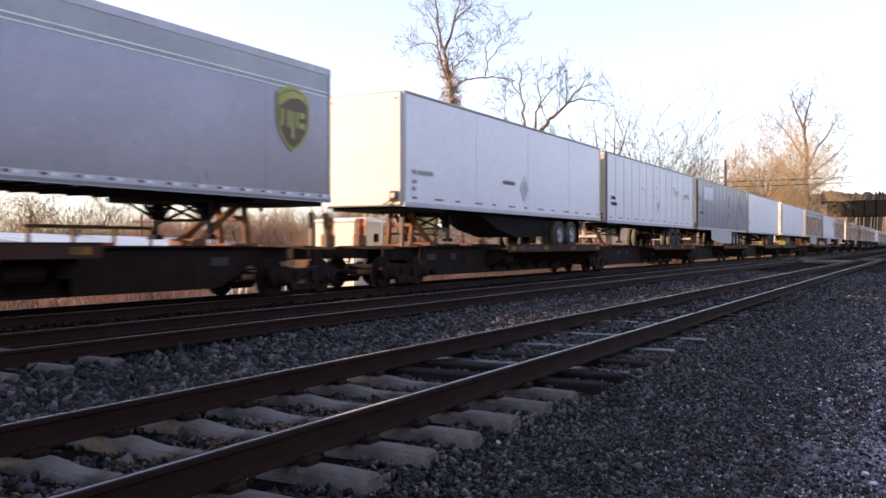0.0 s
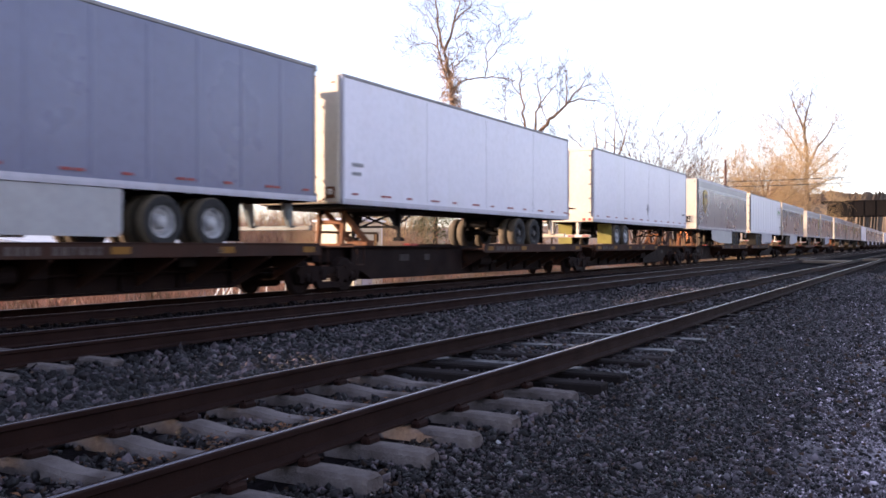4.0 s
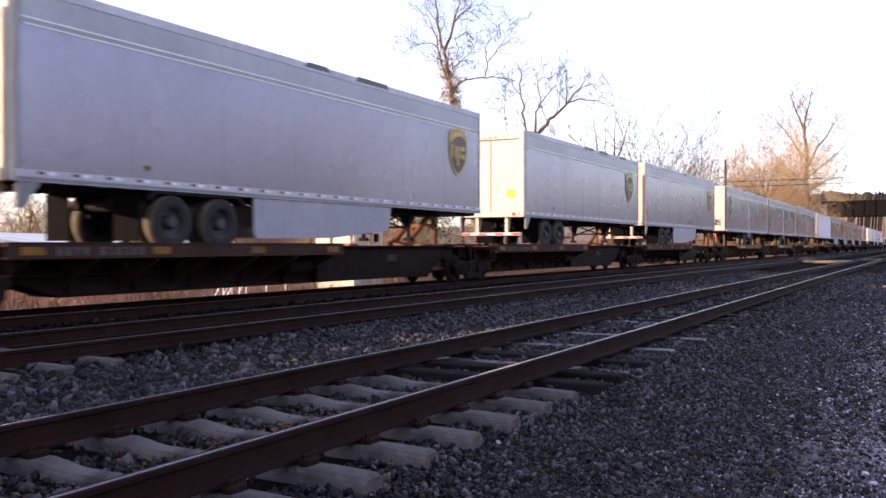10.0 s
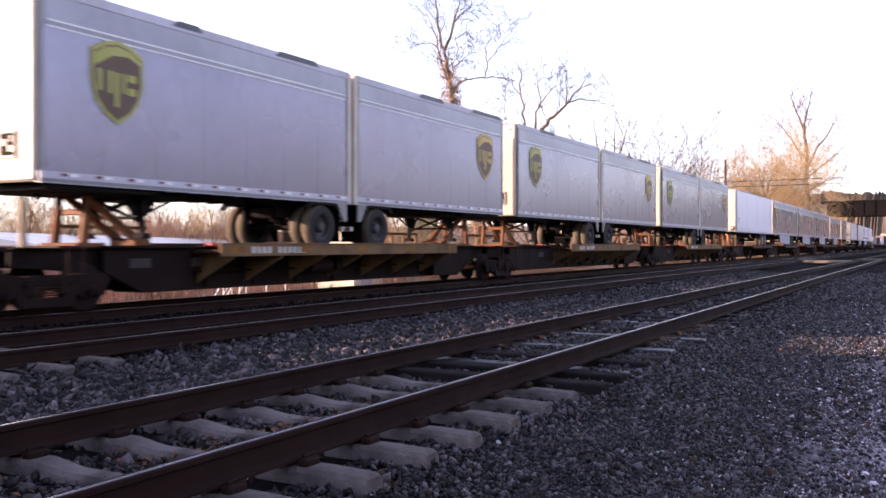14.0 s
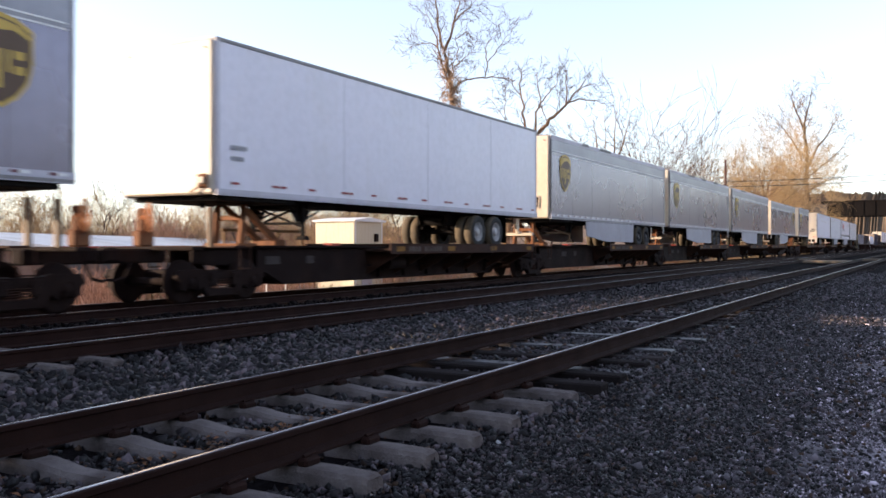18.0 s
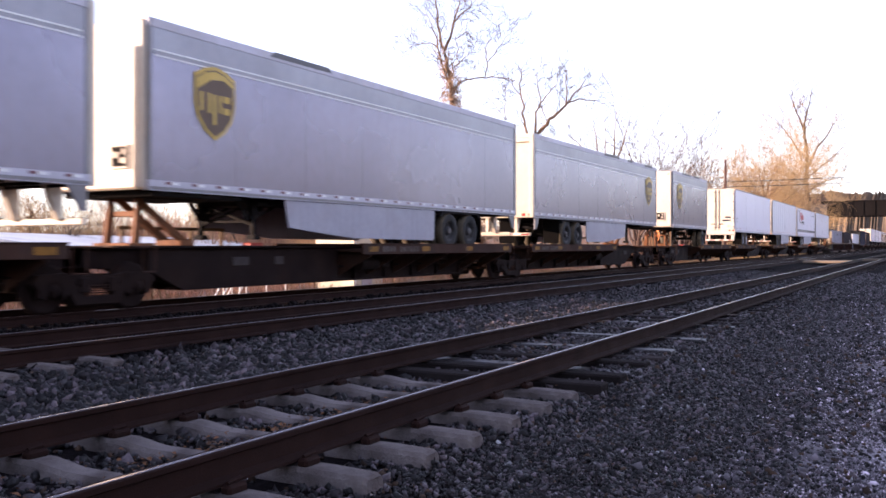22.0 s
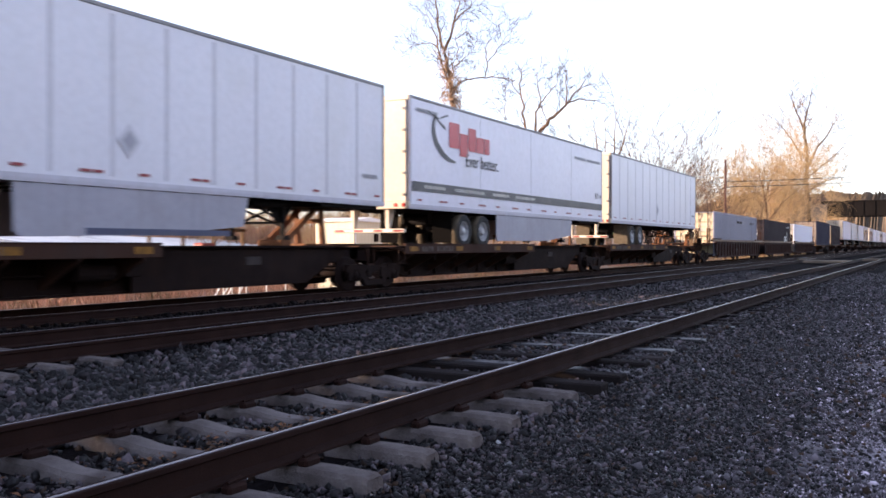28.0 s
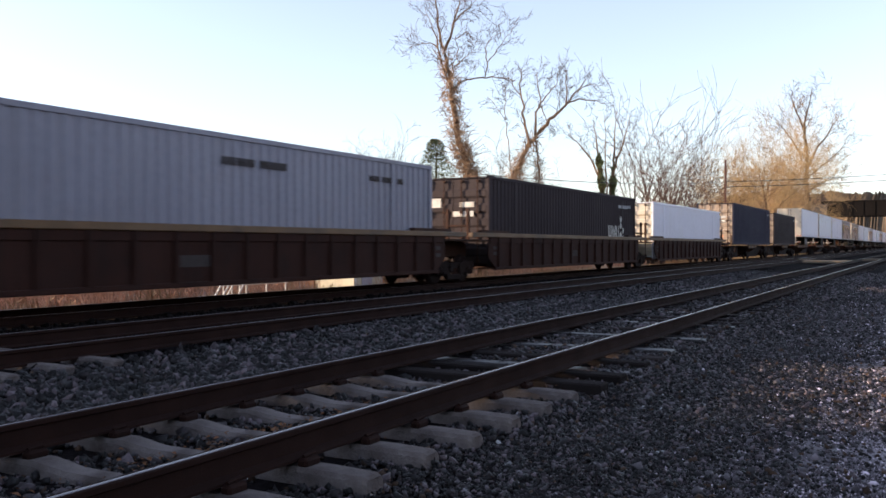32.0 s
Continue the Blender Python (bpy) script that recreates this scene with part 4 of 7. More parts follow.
def truck_parts():
    """Side frame and spring nest of a two-axle railcar truck, and its wheelset."""
    def frame_():
        g = Geo()
        for y in (-1.02, 0.90):
            pts = [(-1.28, 0.52), (-1.2, 0.66), (-0.62, 0.68), (-0.35, 0.62), (0.35, 0.62), (0.62, 0.68), (1.2, 0.66), (1.28, 0.52), (1.12, 0.36), (0.78, 0.36), (0.62, 0.52), (0.42, 0.2), (-0.42, 0.2), (-0.62, 0.52), (-0.78, 0.36), (-1.12, 0.36)]
            # closed ring with a window for the spring nest
            g.prism(pts[0:4] + [(-0.35, 0.50), (-0.52, 0.50)] + pts[13:16], y, y + 0.12)
            g.prism([(-0.4, 0.50), (0.4, 0.50), (0.4, 0.63), (-0.4, 0.63)], y, y + 0.12)
            g.prism([(0.35, 0.62), (0.62, 0.68), (1.2, 0.66), (1.28, 0.52), (1.12, 0.36), (0.78, 0.36), (0.62, 0.52), (0.35, 0.5)], y, y + 0.12)
            g.prism([(-0.66, 0.5), (-0.5, 0.5), (-0.34, 0.26), (-0.44, 0.17)], y, y + 0.12)
            g.prism([(0.66, 0.5), (0.5, 0.5), (0.34, 0.26), (0.44, 0.17)], y, y + 0.12)
            g.box(-0.46, y, 0.12, 0.46, y + 0.12, 0.28, 0.02)
            for sg in (-1, 1):
                g.prism([(sg * 0.62, 0.66), (sg * 1.2, 0.66), (sg * 1.17, 0.30), (sg * 1.04, 0.26), (sg * 1.02, 0.4), (sg * 0.76, 0.4), (sg * 0.72, 0.24), (sg * 0.6, 0.34)], y - 0.015, y + 0.135)
                g.prism([(sg * 0.7, 0.52), (sg * 0.5, 0.56), (sg * 0.30, 0.28), (sg * 0.46, 0.14)], y - 0.01, y + 0.13)
                g.box(sg * 0.3 - 0.1, y - 0.05, 0.34, sg * 0.3 + 0.1, y - 0.01, 0.6, 0.02)
            for x in (-0.89, 0.89):
                g.lathe([(0.13, -0.03), (0.13, 0.0), (0.0, -0.035)], x, y if y < 0 else y + 0.15, 0.42, 12)
        g.box(-0.22, -1.0, 0.42, 0.22, 1.0, 0.62, 0.03)
        return g.mesh("side_frame", STEEL_DARK)

    def springs():
        g = Geo()
        for y in (-0.96, 0.96):
            for x in (-0.17, 0.0, 0.17):
                for k in range(5):
                    g.lathe([(0.06, 0.0), (0.075, 0.014), (0.06, 0.028)], x, y, 0.27 + k * 0.042, 8, axis='z')
        return g.mesh("spring_nest", STEEL_BROWN)

    def wheels():
        g = Geo()
        for side in (-1, 1):
            g.lathe([(0.10, 0.78 * side), (0.12, 0.83 * side), (0.30, 0.80 * side), (0.36, 0.815 * side), (WHEEL_R, 0.81 * side), (WHEEL_R + 0.005, 0.71 * side), (WHEEL_R + 0.028, 0.705 * side), (WHEEL_R + 0.025, 0.68 * side), (0.36, 0.68 * side), (0.3, 0.72 * side), (0.12, 0.70 * side)], 0, 0, 0, 26)
        g.tube((0, -1.04, 0), (0, 1.04, 0), 0.085, n=10)
        return g.mesh("wheelset", STEEL_DARK, smooth=True)
    return cached("sframe", frame_), cached("springs", springs), cached("wheelset", wheels)


WHEELSETS = []


def add_truck(unit, x):
    fr, sp, wh = truck_parts()
    tr = part("truck", fr, STEEL_DARK, unit, "dark two-axle truck", at=pose(x, 0, TRACK_Z))
    part("spring_nest", sp, STEEL_BROWN, tr)["kind"] = "stuff"
    for dx in (-0.89, 0.89):
        w = part("wheelset", wh, STEEL_DARK, tr, at=pose(dx, 0, WHEEL_R))
        if len(WHEELSETS) < 2:
            WHEELSETS.append(w)
        else:
            w.animation_data_create()
            SAME_SPIN.append((w, 0 if dx < 0 else 1))
    return tr


SAME_SPIN = []


def hitch(unit, x, lean):
    """The folding stand that holds a trailer's kingpin; lean: which way its brace runs."""
    def uprights():
        g = Geo()
        for y in (-0.42, 0.34):
            g.prism([(-0.2, 0.0), (-0.02, 0.0), (0.06, 0.98), (-0.05, 0.98)], y, y + 0.08)
        g.box(-0.05, -0.42, 0.55, 0.03, 0.42, 0.66, 0.02)
        g.box(-0.3, -0.48, 0.97, 0.32, 0.48, 1.05, 0.03)
        g.box(-0.35, -0.5, -0.03, 0.3, 0.5, 0.05, 0.02)
        return g.mesh("hitch_stand", HITCH)

    def strut():
        g = Geo()
        for y in (-0.30, 0.2):
            g.prism([(0.0, 0.86), (0.06, 0.95), (1.35, 0.12), (1.22, 0.02)], y, y + 0.1)
        g.box(1.1, -0.36, -0.02, 1.5, 0.36, 0.14, 0.03)
        return g.mesh("hitch_strut", HITCH)
    h = part("hitch_stand", cached("hstand", uprights), HITCH, unit, "brown folding trailer hitch stand", at=pose(x, 0, 1.02, 0, 0, 0 if lean > 0 else 180))
    part("hitch_strut", cached("hstrut", strut), HITCH, h)
    part("hitch_pad", cached("hpad", lambda: Geo().box(2.8, -0.72, -0.02, 3.2, -0.45, 0.06, 0.02).mesh("hitch_pad", RED_TRIM)), RED_TRIM, h, "red painted locking block")


def spine_unit(P, kind, left_end=False, right_end=False):
    """One platform of a spine car, x from its left joint to its right one. kind: 'L' hitch at the left, 'R' at the right, 'P' for two short trailers, 'C' for a container."""
    U = thing("spine_car", "rusty brown steel spine railcar platform with yellow deck edge marks", "railcar", group="railcars of the train")
    tl = 2.3 if left_end else 0.0
    tr = P - 2.3 if right_end else P
    a, b_ = tl + 1.5, tr - 1.5

    def sill():
        g = Geo()
        for y0, y1 in ((-0.36, -0.30), (0.30, 0.36)):
            g.prism([(tl - 0.2, 0.96), (tr + 0.2, 0.96), (tr + 0.2, 0.66), (tr - 1.3, 0.56), (tr - 2.6, 0.14), (tl + 2.6, 0.14), (tl + 1.3, 0.56), (tl - 0.2, 0.66)], y0, y1)
        g.box(tl - 0.2, -0.46, 0.95, tr + 0.2, 0.46, 1.0, 0.01)
        g.box(tl + 2.6, -0.46, 0.12, tr - 2.6, 0.46, 0.17, 0.01)
        for k in range(9):
            x = tl + 2.8 + k * (tr - tl - 5.6) / 8
            g.box(x - 0.03, -0.44, 0.17, x + 0.03, 0.44, 0.95)
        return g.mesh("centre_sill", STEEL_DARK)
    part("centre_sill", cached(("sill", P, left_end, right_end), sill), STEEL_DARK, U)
    # deep side girders seen below the deck
    spans = {'L': (P * 0.44, tr - 0.9), 'R': (tl + 0.9, P * 0.56), 'P': (P * 0.30, P * 0.80), 'C': (P * 0.4, P * 0.6)}[kind]

    def deck():
        g = Geo()
        x0, x1 = spans
        g.box(x0, -1.32, 0.86, x1, -0.30, 0.94, 0.015)
        g.box(x0, 0.30, 0.86, x1, 1.32, 0.94, 0.015)
        return g.mesh("wheel_deck", STEEL_BROWN)
    part("wheel_deck", cached(("deck", P, kind, left_end, right_end), deck), STEEL_BROWN, U)

    def sidesill(sgn):
        def f():
            g = Geo()
            x0, x1 = spans
            y0, y1 = sorted((sgn * 1.33, sgn * 1.40))
            g.box(x0, y0, 0.80, x1, y1, 1.06, 0.012)
            g.box(x0, min(sgn * 1.28, sgn * 1.42), 1.05, x1, max(sgn * 1.28, sgn * 1.42), 1.075, 0.008)
            for k in range(7):
                x = x0 + 0.4 + k * (x1 - x0 - 0.8) / 6
                g.prism([(sgn * 0.36, 0.25), (sgn * 1.36, 0.76), (sgn * 1.36, 0.86), (sgn * 0.36, 0.86)], x - 0.03, x + 0.03, 'x')
            return g.mesh("side_sill", SILL_OCHRE if kind == 'P' else STEEL_BROWN)
        return f
    for sgn in (-1, 1):
        sl = part("side_sill", cached(("ssill", P, kind, sgn, left_end, right_end), sidesill(sgn)), STEEL_BROWN, U, "rusty deck edge")

        def marks():
            g = Geo()
            x0, x1 = spans
            n = max(2, int((x1 - x0) / 2.4))
            for k in range(n + 1):
                x = x0 + 0.25 + k * (x1 - x0 - 0.9) / n
                g.box(x, min(sgn * 1.40, sgn * 1.406), 0.87, x + 0.42, max(sgn * 1.40, sgn * 1.406), 1.0)
            return g.mesh("yellow_mark", YELLOW)
        part("yellow_mark", cached(("ymark", P, kind, sgn, left_end, right_end), marks), YELLOW, sl, "yellow reflective marks")["kind"] = "stuff"

        def ident():
            g = Geo()
            x0, x1 = spans
            x = x0 + 0.9
            for w in (0.10, 0.10, 0.10, 0.09, 0, 0.09, 0.09, 0.09, 0.09, 0.09, 0.09):
                if w:
                    g.box(x, min(sgn * 1.40, sgn * 1.405), 0.86, x + w, max(sgn * 1.40, sgn * 1.405), 1.0)
                x += 0.17
            return g.mesh("reporting_mark", LIGHT_BAR if kind == 'P' else MARK_DIM)
        part("reporting_mark", cached(("ident", P, kind, sgn, left_end, right_end), ident), LIGHT_BAR, sl, "white lettering as plain bars")["kind"] = "stuff"
    if kind in 'LR':
        lettering("length_mark", "53", 0.17, MARK_DIM, U, pose(spans[0] + (spans[1] - spans[0]) * 0.62, -1.408, 0.87, 90), "white length number")
    # deep girder web on the hitch half
    segs = {'L': [(a, spans[0])], 'R': [(spans[1], b_)], 'P': [(a, spans[0]), (spans[1], b_)], 'C': [(a, spans[0]), (spans[1], b_)]}[kind]
    for s0, s1 in segs:
        lo = 0.14
        pts = [(s0, 0.965), (s1, 0.965), (s1, lo), (s0 + 0.9, lo), (s0, 0.55)] if s0 <= a + 0.01 else [(s0, 0.965), (s1, 0.965), (s1, 0.55), (s1 - 0.9, lo), (s0, lo)]
        for y in (-0.62, 0.58):
            part("web_girder", Geo().prism(pts, y, y + 0.05), STEEL_DARK, U)
        part("top_plate", Geo().box(s0, -0.75, 0.97, s1, 0.75, 1.02, 0.01), STEEL_DARK, U)

    parts("stencil_plate", (P,), lambda: [Geo().box(x, -0.635, 0.6, x + w, -0.622, 0.78) for x, w in ((P * 0.22, 0.5), (P * 0.3, 0.3), (P * 0.74, 0.5))], STENCIL, U, "small pale stencil plate")
    if kind in 'LP':
        hitch(U, tl + (1.35 if left_end else 1.5), 1)
    if kind in 'RP':
        hitch(U, tr - (1.35 if right_end else 1.5), -1)

    half = {'L': [(tl + 2.4, tl + 5.6)], 'R': [(tr - 5.6, tr - 2.4)], 'P': [(tl + 1.8, tl + 4.2), (tr - 4.2, tr - 1.8)], 'C': []}[kind]
    for x0, x1 in half:
        g = Geo()
        g.box(x0, 1.2, 1.36, x1, 1.27, 1.43, 0.01)
        sr = part("side_rail", g, SILL_OCHRE, U, "ochre side rail on posts")
        for k in range(4):
            xk = x0 + 0.1 + k * (x1 - x0 - 0.2) / 3
            part("rail_post", Geo().box(xk - 0.035, 1.2, 0.9, xk + 0.035, 1.26, 1.37, 0.008), SILL_OCHRE, sr)
        part("outrigger", Geo().box(x0, 0.4, 0.86, x1, 1.28, 0.92, 0.01), STEEL_DARK, U)

    def crosswalk():
        out = []
        for x in ((tl + 0.2) if left_end else (tl + 0.75), (tr - 0.2) if right_end else (tr - 0.75)):
            g = Geo()
            g.box(x - 0.18, -1.3, 0.98, x + 0.18, 1.3, 1.02, 0.008)
            for y in (-1.28, 1.28):
                g.tube((x, y, 0.55), (x, y, 1.0), 0.016, n=6)
                g.tube((x + 0.3, y, 0.55), (x + 0.3, y, 1.0), 0.016, n=6)
                g.tube((x, y, 0.55), (x + 0.3, y, 0.55), 0.016, n=6)
            out.append(g)
        return out
    parts("end_step", (P, left_end, right_end), crosswalk, STEEL_BROWN, U, "cross step with grab irons")

    def pipes():
        g = Geo()
        g.tube((tl, -0.52, 0.5), (tr, -0.52, 0.5), 0.025, n=6)
        g.tube((P * 0.5 - 0.4, -0.8, 0.55), (P * 0.5 + 0.4, -0.8, 0.55), 0.16, n=12)
        g.box(P * 0.5 + 0.7, -0.85, 0.45, P * 0.5 + 1.05, -0.62, 0.72, 0.02)
        return g.mesh("brake_gear", STEEL_DARK)
    part("brake_gear", cached(("pipes", P, left_end, right_end), pipes), STEEL_DARK, U)
    add_truck(U, tl)
    if right_end:
        add_truck(U, tr)
    for flag, x, sg in ((left_end, 0.0, -1), (right_end, P, 1)):
        if flag:
            def coup():
                g = Geo()
                g.box(min(x, x - sg * 1.6), -0.16, 0.68, max(x, x - sg * 1.6), 0.16, 0.96, 0.03)
                g.box(min(x - sg * 0.05, x - sg * 0.4), -0.2, 0.7, max(x - sg * 0.05, x - sg * 0.4), 0.2, 0.98, 0.05)
                g.box(x - sg * 1.3 - 0.15, -1.3, 0.92, x - sg * 1.3 + 0.15, 1.3, 1.0, 0.02)
                pts = [(x - sg * 0.5, -0.35, 0.7), (x - sg * 0.35, -0.36, 0.42), (x - sg * 0.1, -0.34, 0.36), (x + sg * 0.02, -0.3, 0.4)]
                for p, q in zip(pts, pts[1:]):
                    g.tube(p, q, 0.03, n=6)
                return g.mesh("coupler", STEEL_DARK)
            part("coupler", cached(("coup", P, sg), coup), STEEL_DARK, U, "knuckle coupler with air hose")

            def brakewheel():
                g = Geo()
                g.lathe([(0.27, -0.02), (0.30, 0.0), (0.27, 0.02), (0.25, 0.0), (0.27, -0.02)], 0, 0, 0, 20)
                for k in range(5):
                    an = k * 2 * math.pi / 5
                    g.tube((0, 0, 0), (0.27 * math.cos(an), 0, 0.27 * math.sin(an)), 0.015, n=5)
                g.tube((0, 0, 0), (0, 0.15, 0), 0.05, n=8)
                return g.mesh("brake_wheel", ORANGE_RUST)
            if flag:
                xb = x + 0.55 if sg < 0 else x - 0.85
                stand = Geo()
                stand.box(xb - 0.16, -0.72, 1.0, xb + 0.2, -0.5, 1.3, 0.03)
                stand.box(xb - 0.09, -0.70, 1.28, xb + 0.12, -0.52, 1.72, 0.03)
                bs = part("brake_stand", stand, HITCH, U, "brown hand-brake stand")
                part("brake_wheel", cached("bwheel", brakewheel), ORANGE_RUST, bs, "rusty orange brake wheel", at=pose(xb + 0.02, -0.76, 1.55, 0, 0, 35))
                parts("end_post", (P, sg), lambda: [Geo().box(q - 0.05, -1.22, 0.98, q + 0.05, -1.12, 1.78, 0.012) for q in ((x - 1.7, x - 2.25) if sg > 0 else (x + 1.75,))], WELL_YELLOW, U, "upright grab post")
    return U


UNIT_CACHE = {}


def place_unit(s, P, kind, left_end=False, right_end=False):
    key = (round(P, 2), kind, left_end, right_end)
    if key not in UNIT_CACHE:
        UNIT_CACHE[key] = spine_unit(P, kind, left_end, right_end)
        ob = UNIT_CACHE[key]
    else:
        ob = copy_thing(UNIT_CACHE[key], pose(0, 0, 0))
    return ride(ob, s, 0.0)


def spine_car(s, kinds):
    """Five articulated platforms, coupled at both ends."""
    cuts = (0.0, 18.5, 35.9, 53.3, 70.7, 89.65)
    for k, kind in enumerate(kinds):
        place_unit(s + cuts[k], cuts[k + 1] - cuts[k], kind, k == 0, k == 4)


def well_unit(P, left_end, right_end, mat_):
    """A well car unit: deep ribbed side walls between two trucks."""
    U = thing("well_car", "brown ribbed steel container well car", "railcar", group="railcars of the train")
    tl = 1.5 if left_end else 0.0
    tr = P - 1.5 if right_end else P
    a, b_ = tl + 1.45, tr - 1.45
    for sgn in (-1, 1):
        def wall():
            g = Geo()
            y0, y1 = sorted((sgn * 1.40, sgn * 1.44))
            g.prism([(a, 1.3), (b_, 1.3), (b_, 0.66), (b_ - 0.5, 0.3), (a + 0.5, 0.3), (a, 0.66)], y0, y1)
            return g.mesh("well_wall", mat_)
        w = part("well_wall", cached(("wwall", P, sgn, left_end, right_end, mat_.name), wall), mat_, U)

        def chord():
            g = Geo()
            g.box(tl + 0.2, min(sgn * 1.36, sgn * 1.52), 1.28, tr - 0.2, max(sgn * 1.36, sgn * 1.52), 1.42, 0.015)
            return g.mesh("top_chord", WELL_YELLOW)
        part("top_chord", cached(("chord", P, sgn, left_end, right_end), chord), WELL_YELLOW, w, "worn yellow top chord")

        def low():
            g = Geo()
            g.box(a + 0.4, min(sgn * 1.38, sgn * 1.50), 0.24, b_ - 0.4, max(sgn * 1.38, sgn * 1.50), 0.34, 0.015)
            return g.mesh("bottom_chord", mat_)
        part("upper_web", cached(("uweb", P, sgn, left_end, right_end, mat_.name), lambda: Geo().box(a + 0.1, min(sgn * 1.435, sgn * 1.475), 1.1, b_ - 0.1, max(sgn * 1.435, sgn * 1.475), 1.28, 0.01).mesh("upper_web", mat_)), mat_, w)
        part("bottom_chord", cached(("lchord", P, sgn, left_end, right_end, mat_.name), low), mat_, w)
        n = 17

        def stake():
            g = Geo()
            g.prism([(-0.07, sgn * 1.435), (-0.05, sgn * 1.515), (0.05, sgn * 1.515), (0.07, sgn * 1.435)], 0.34, 1.28, 'z')
            return g.mesh("side_stake", mat_)
        me = cached(("stake", sgn, mat_.name), stake)
        for k in range(n):
            part("side_stake", me, mat_, w, at=pose(a + 0.7 + k * (b_ - a - 1.4) / (n - 1), 0, 0))

        def guide():
            g = Geo()
            for x in (a + 0.6, b_ - 0.6):
                g.prism([(x - 1.2, 1.42), (x + 0.9, 1.42), (x + 0.9, 1.5), (x - 1.2, 1.5)], *sorted((sgn * 1.34, sgn * 1.5)))
            return g.mesh("container_guide", STEEL_BROWN)
        part("container_guide", cached(("guide", P, sgn, left_end, right_end), guide), STEEL_BROWN, w)
        g = Geo()
        for x, z, ww, h in ((a + 0.35, 0.9, 0.35, 0.1), (a + 0.35, 0.72, 0.3, 0.1), (b_ - 0.6, 0.9, 0.35, 0.1), (b_ - 0.6, 0.7, 0.35, 0.1), (P * 0.45, 0.62, 0.8, 0.22)):
            g.box(x, min(sgn * 1.44, sgn * 1.446), z, x + ww, max(sgn * 1.44, sgn * 1.446), z + h)
        part("stencil", g, STENCIL, w, "grey stencil blocks")

    for k in range(12):
        x = a + 0.6 + k * (b_ - a - 1.2) / 11
        part("cross_beam", cached("wbeam", lambda: Geo().box(-0.12, -1.4, 0.26, 0.12, 1.4, 0.35, 0.01).mesh("cross_beam", STEEL_BROWN)), STEEL_BROWN, U, at=pose(x, 0, 0))

    for x0, x1 in ((tl - 0.3, a + 0.3), (b_ - 0.3, tr + 0.3)):
        part("draft_sill", Geo().box(x0, -0.5, 0.66, x1, 0.5, 1.15, 0.04), STEEL_BROWN, U)
        part("end_platform", Geo().box(min(x0, x1) + 0.2, -1.42, 1.152, max(x0, x1) - 0.2, 1.42, 1.21, 0.02), STEEL_BROWN, U)

    pm = WELL_YELLOW if left_end else STEEL_BROWN
    for x in ((1.25, 1.85) if left_end else (tl + 0.4, tr - 0.4)):
        for y in (-1.25, -0.55):
            part("end_post", cached(("wpost", pm.name), lambda: Geo().box(-0.05, -0.05, 1.2, 0.05, 0.05, 2.15, 0.012).mesh("end_post", pm)), pm, U, "tall end post", at=pose(x, y, 0))
        part("post_bar", cached(("wpbar", pm.name), lambda: Geo().box(-0.04, -1.2, 1.6, 0.04, -0.6, 1.66, 0.01).mesh("post_bar", pm)), pm, U, at=pose(x, 0, 0))
    if left_end:
        st = part("brake_stand", Geo().box(0.45, -0.5, 1.15, 0.58, -0.32, 1.6, 0.02).box(0.2, -0.56, 1.58, 0.72, -0.22, 1.9, 0.05).box(0.1, -0.5, 1.9, 0.4, -0.3, 2.02, 0.03), STEEL_DARK, U, "dark hand-brake stand")
        g = Geo()
        g.lathe([(0.27, -0.02), (0.31, 0.0), (0.27, 0.03), (0.25, 0.0), (0.27, -0.02)], 0, 0, 0, 20)
        for k in range(6):
            g.tube((0, 0, 0), (0.27 * math.cos(k * 1.047), 0, 0.27 * math.sin(k * 1.047)), 0.02, n=5)
        part("brake_wheel", g, STEEL_DARK, st, "dark brake wheel", at=pose(0.62, -0.66, 1.72, 0, 0, 40))
    add_truck(U, tl)
    if right_end:
        add_truck(U, tr)
    g = Geo()
    for flag, x, sg in ((left_end, 0.0, -1), (right_end, P, 1)):
        if flag:
            g.box(min(x, x - sg * 1.9), -0.17, 0.66, max(x, x - sg * 1.9), 0.17, 0.98, 0.03)
            g.box(x - sg * 1.2 - 0.5, -1.3, 1.05, x - sg * 1.2 + 0.5, 1.3, 1.15, 0.02)
            g.box(x - sg * 1.5 - 0.2, -0.8, 1.15, x - sg * 1.5 + 0.2, -0.4, 1.5, 0.03)
    if g.v:
        part("coupler", g, STEEL_DARK, U, "coupler and end platform")
    return U


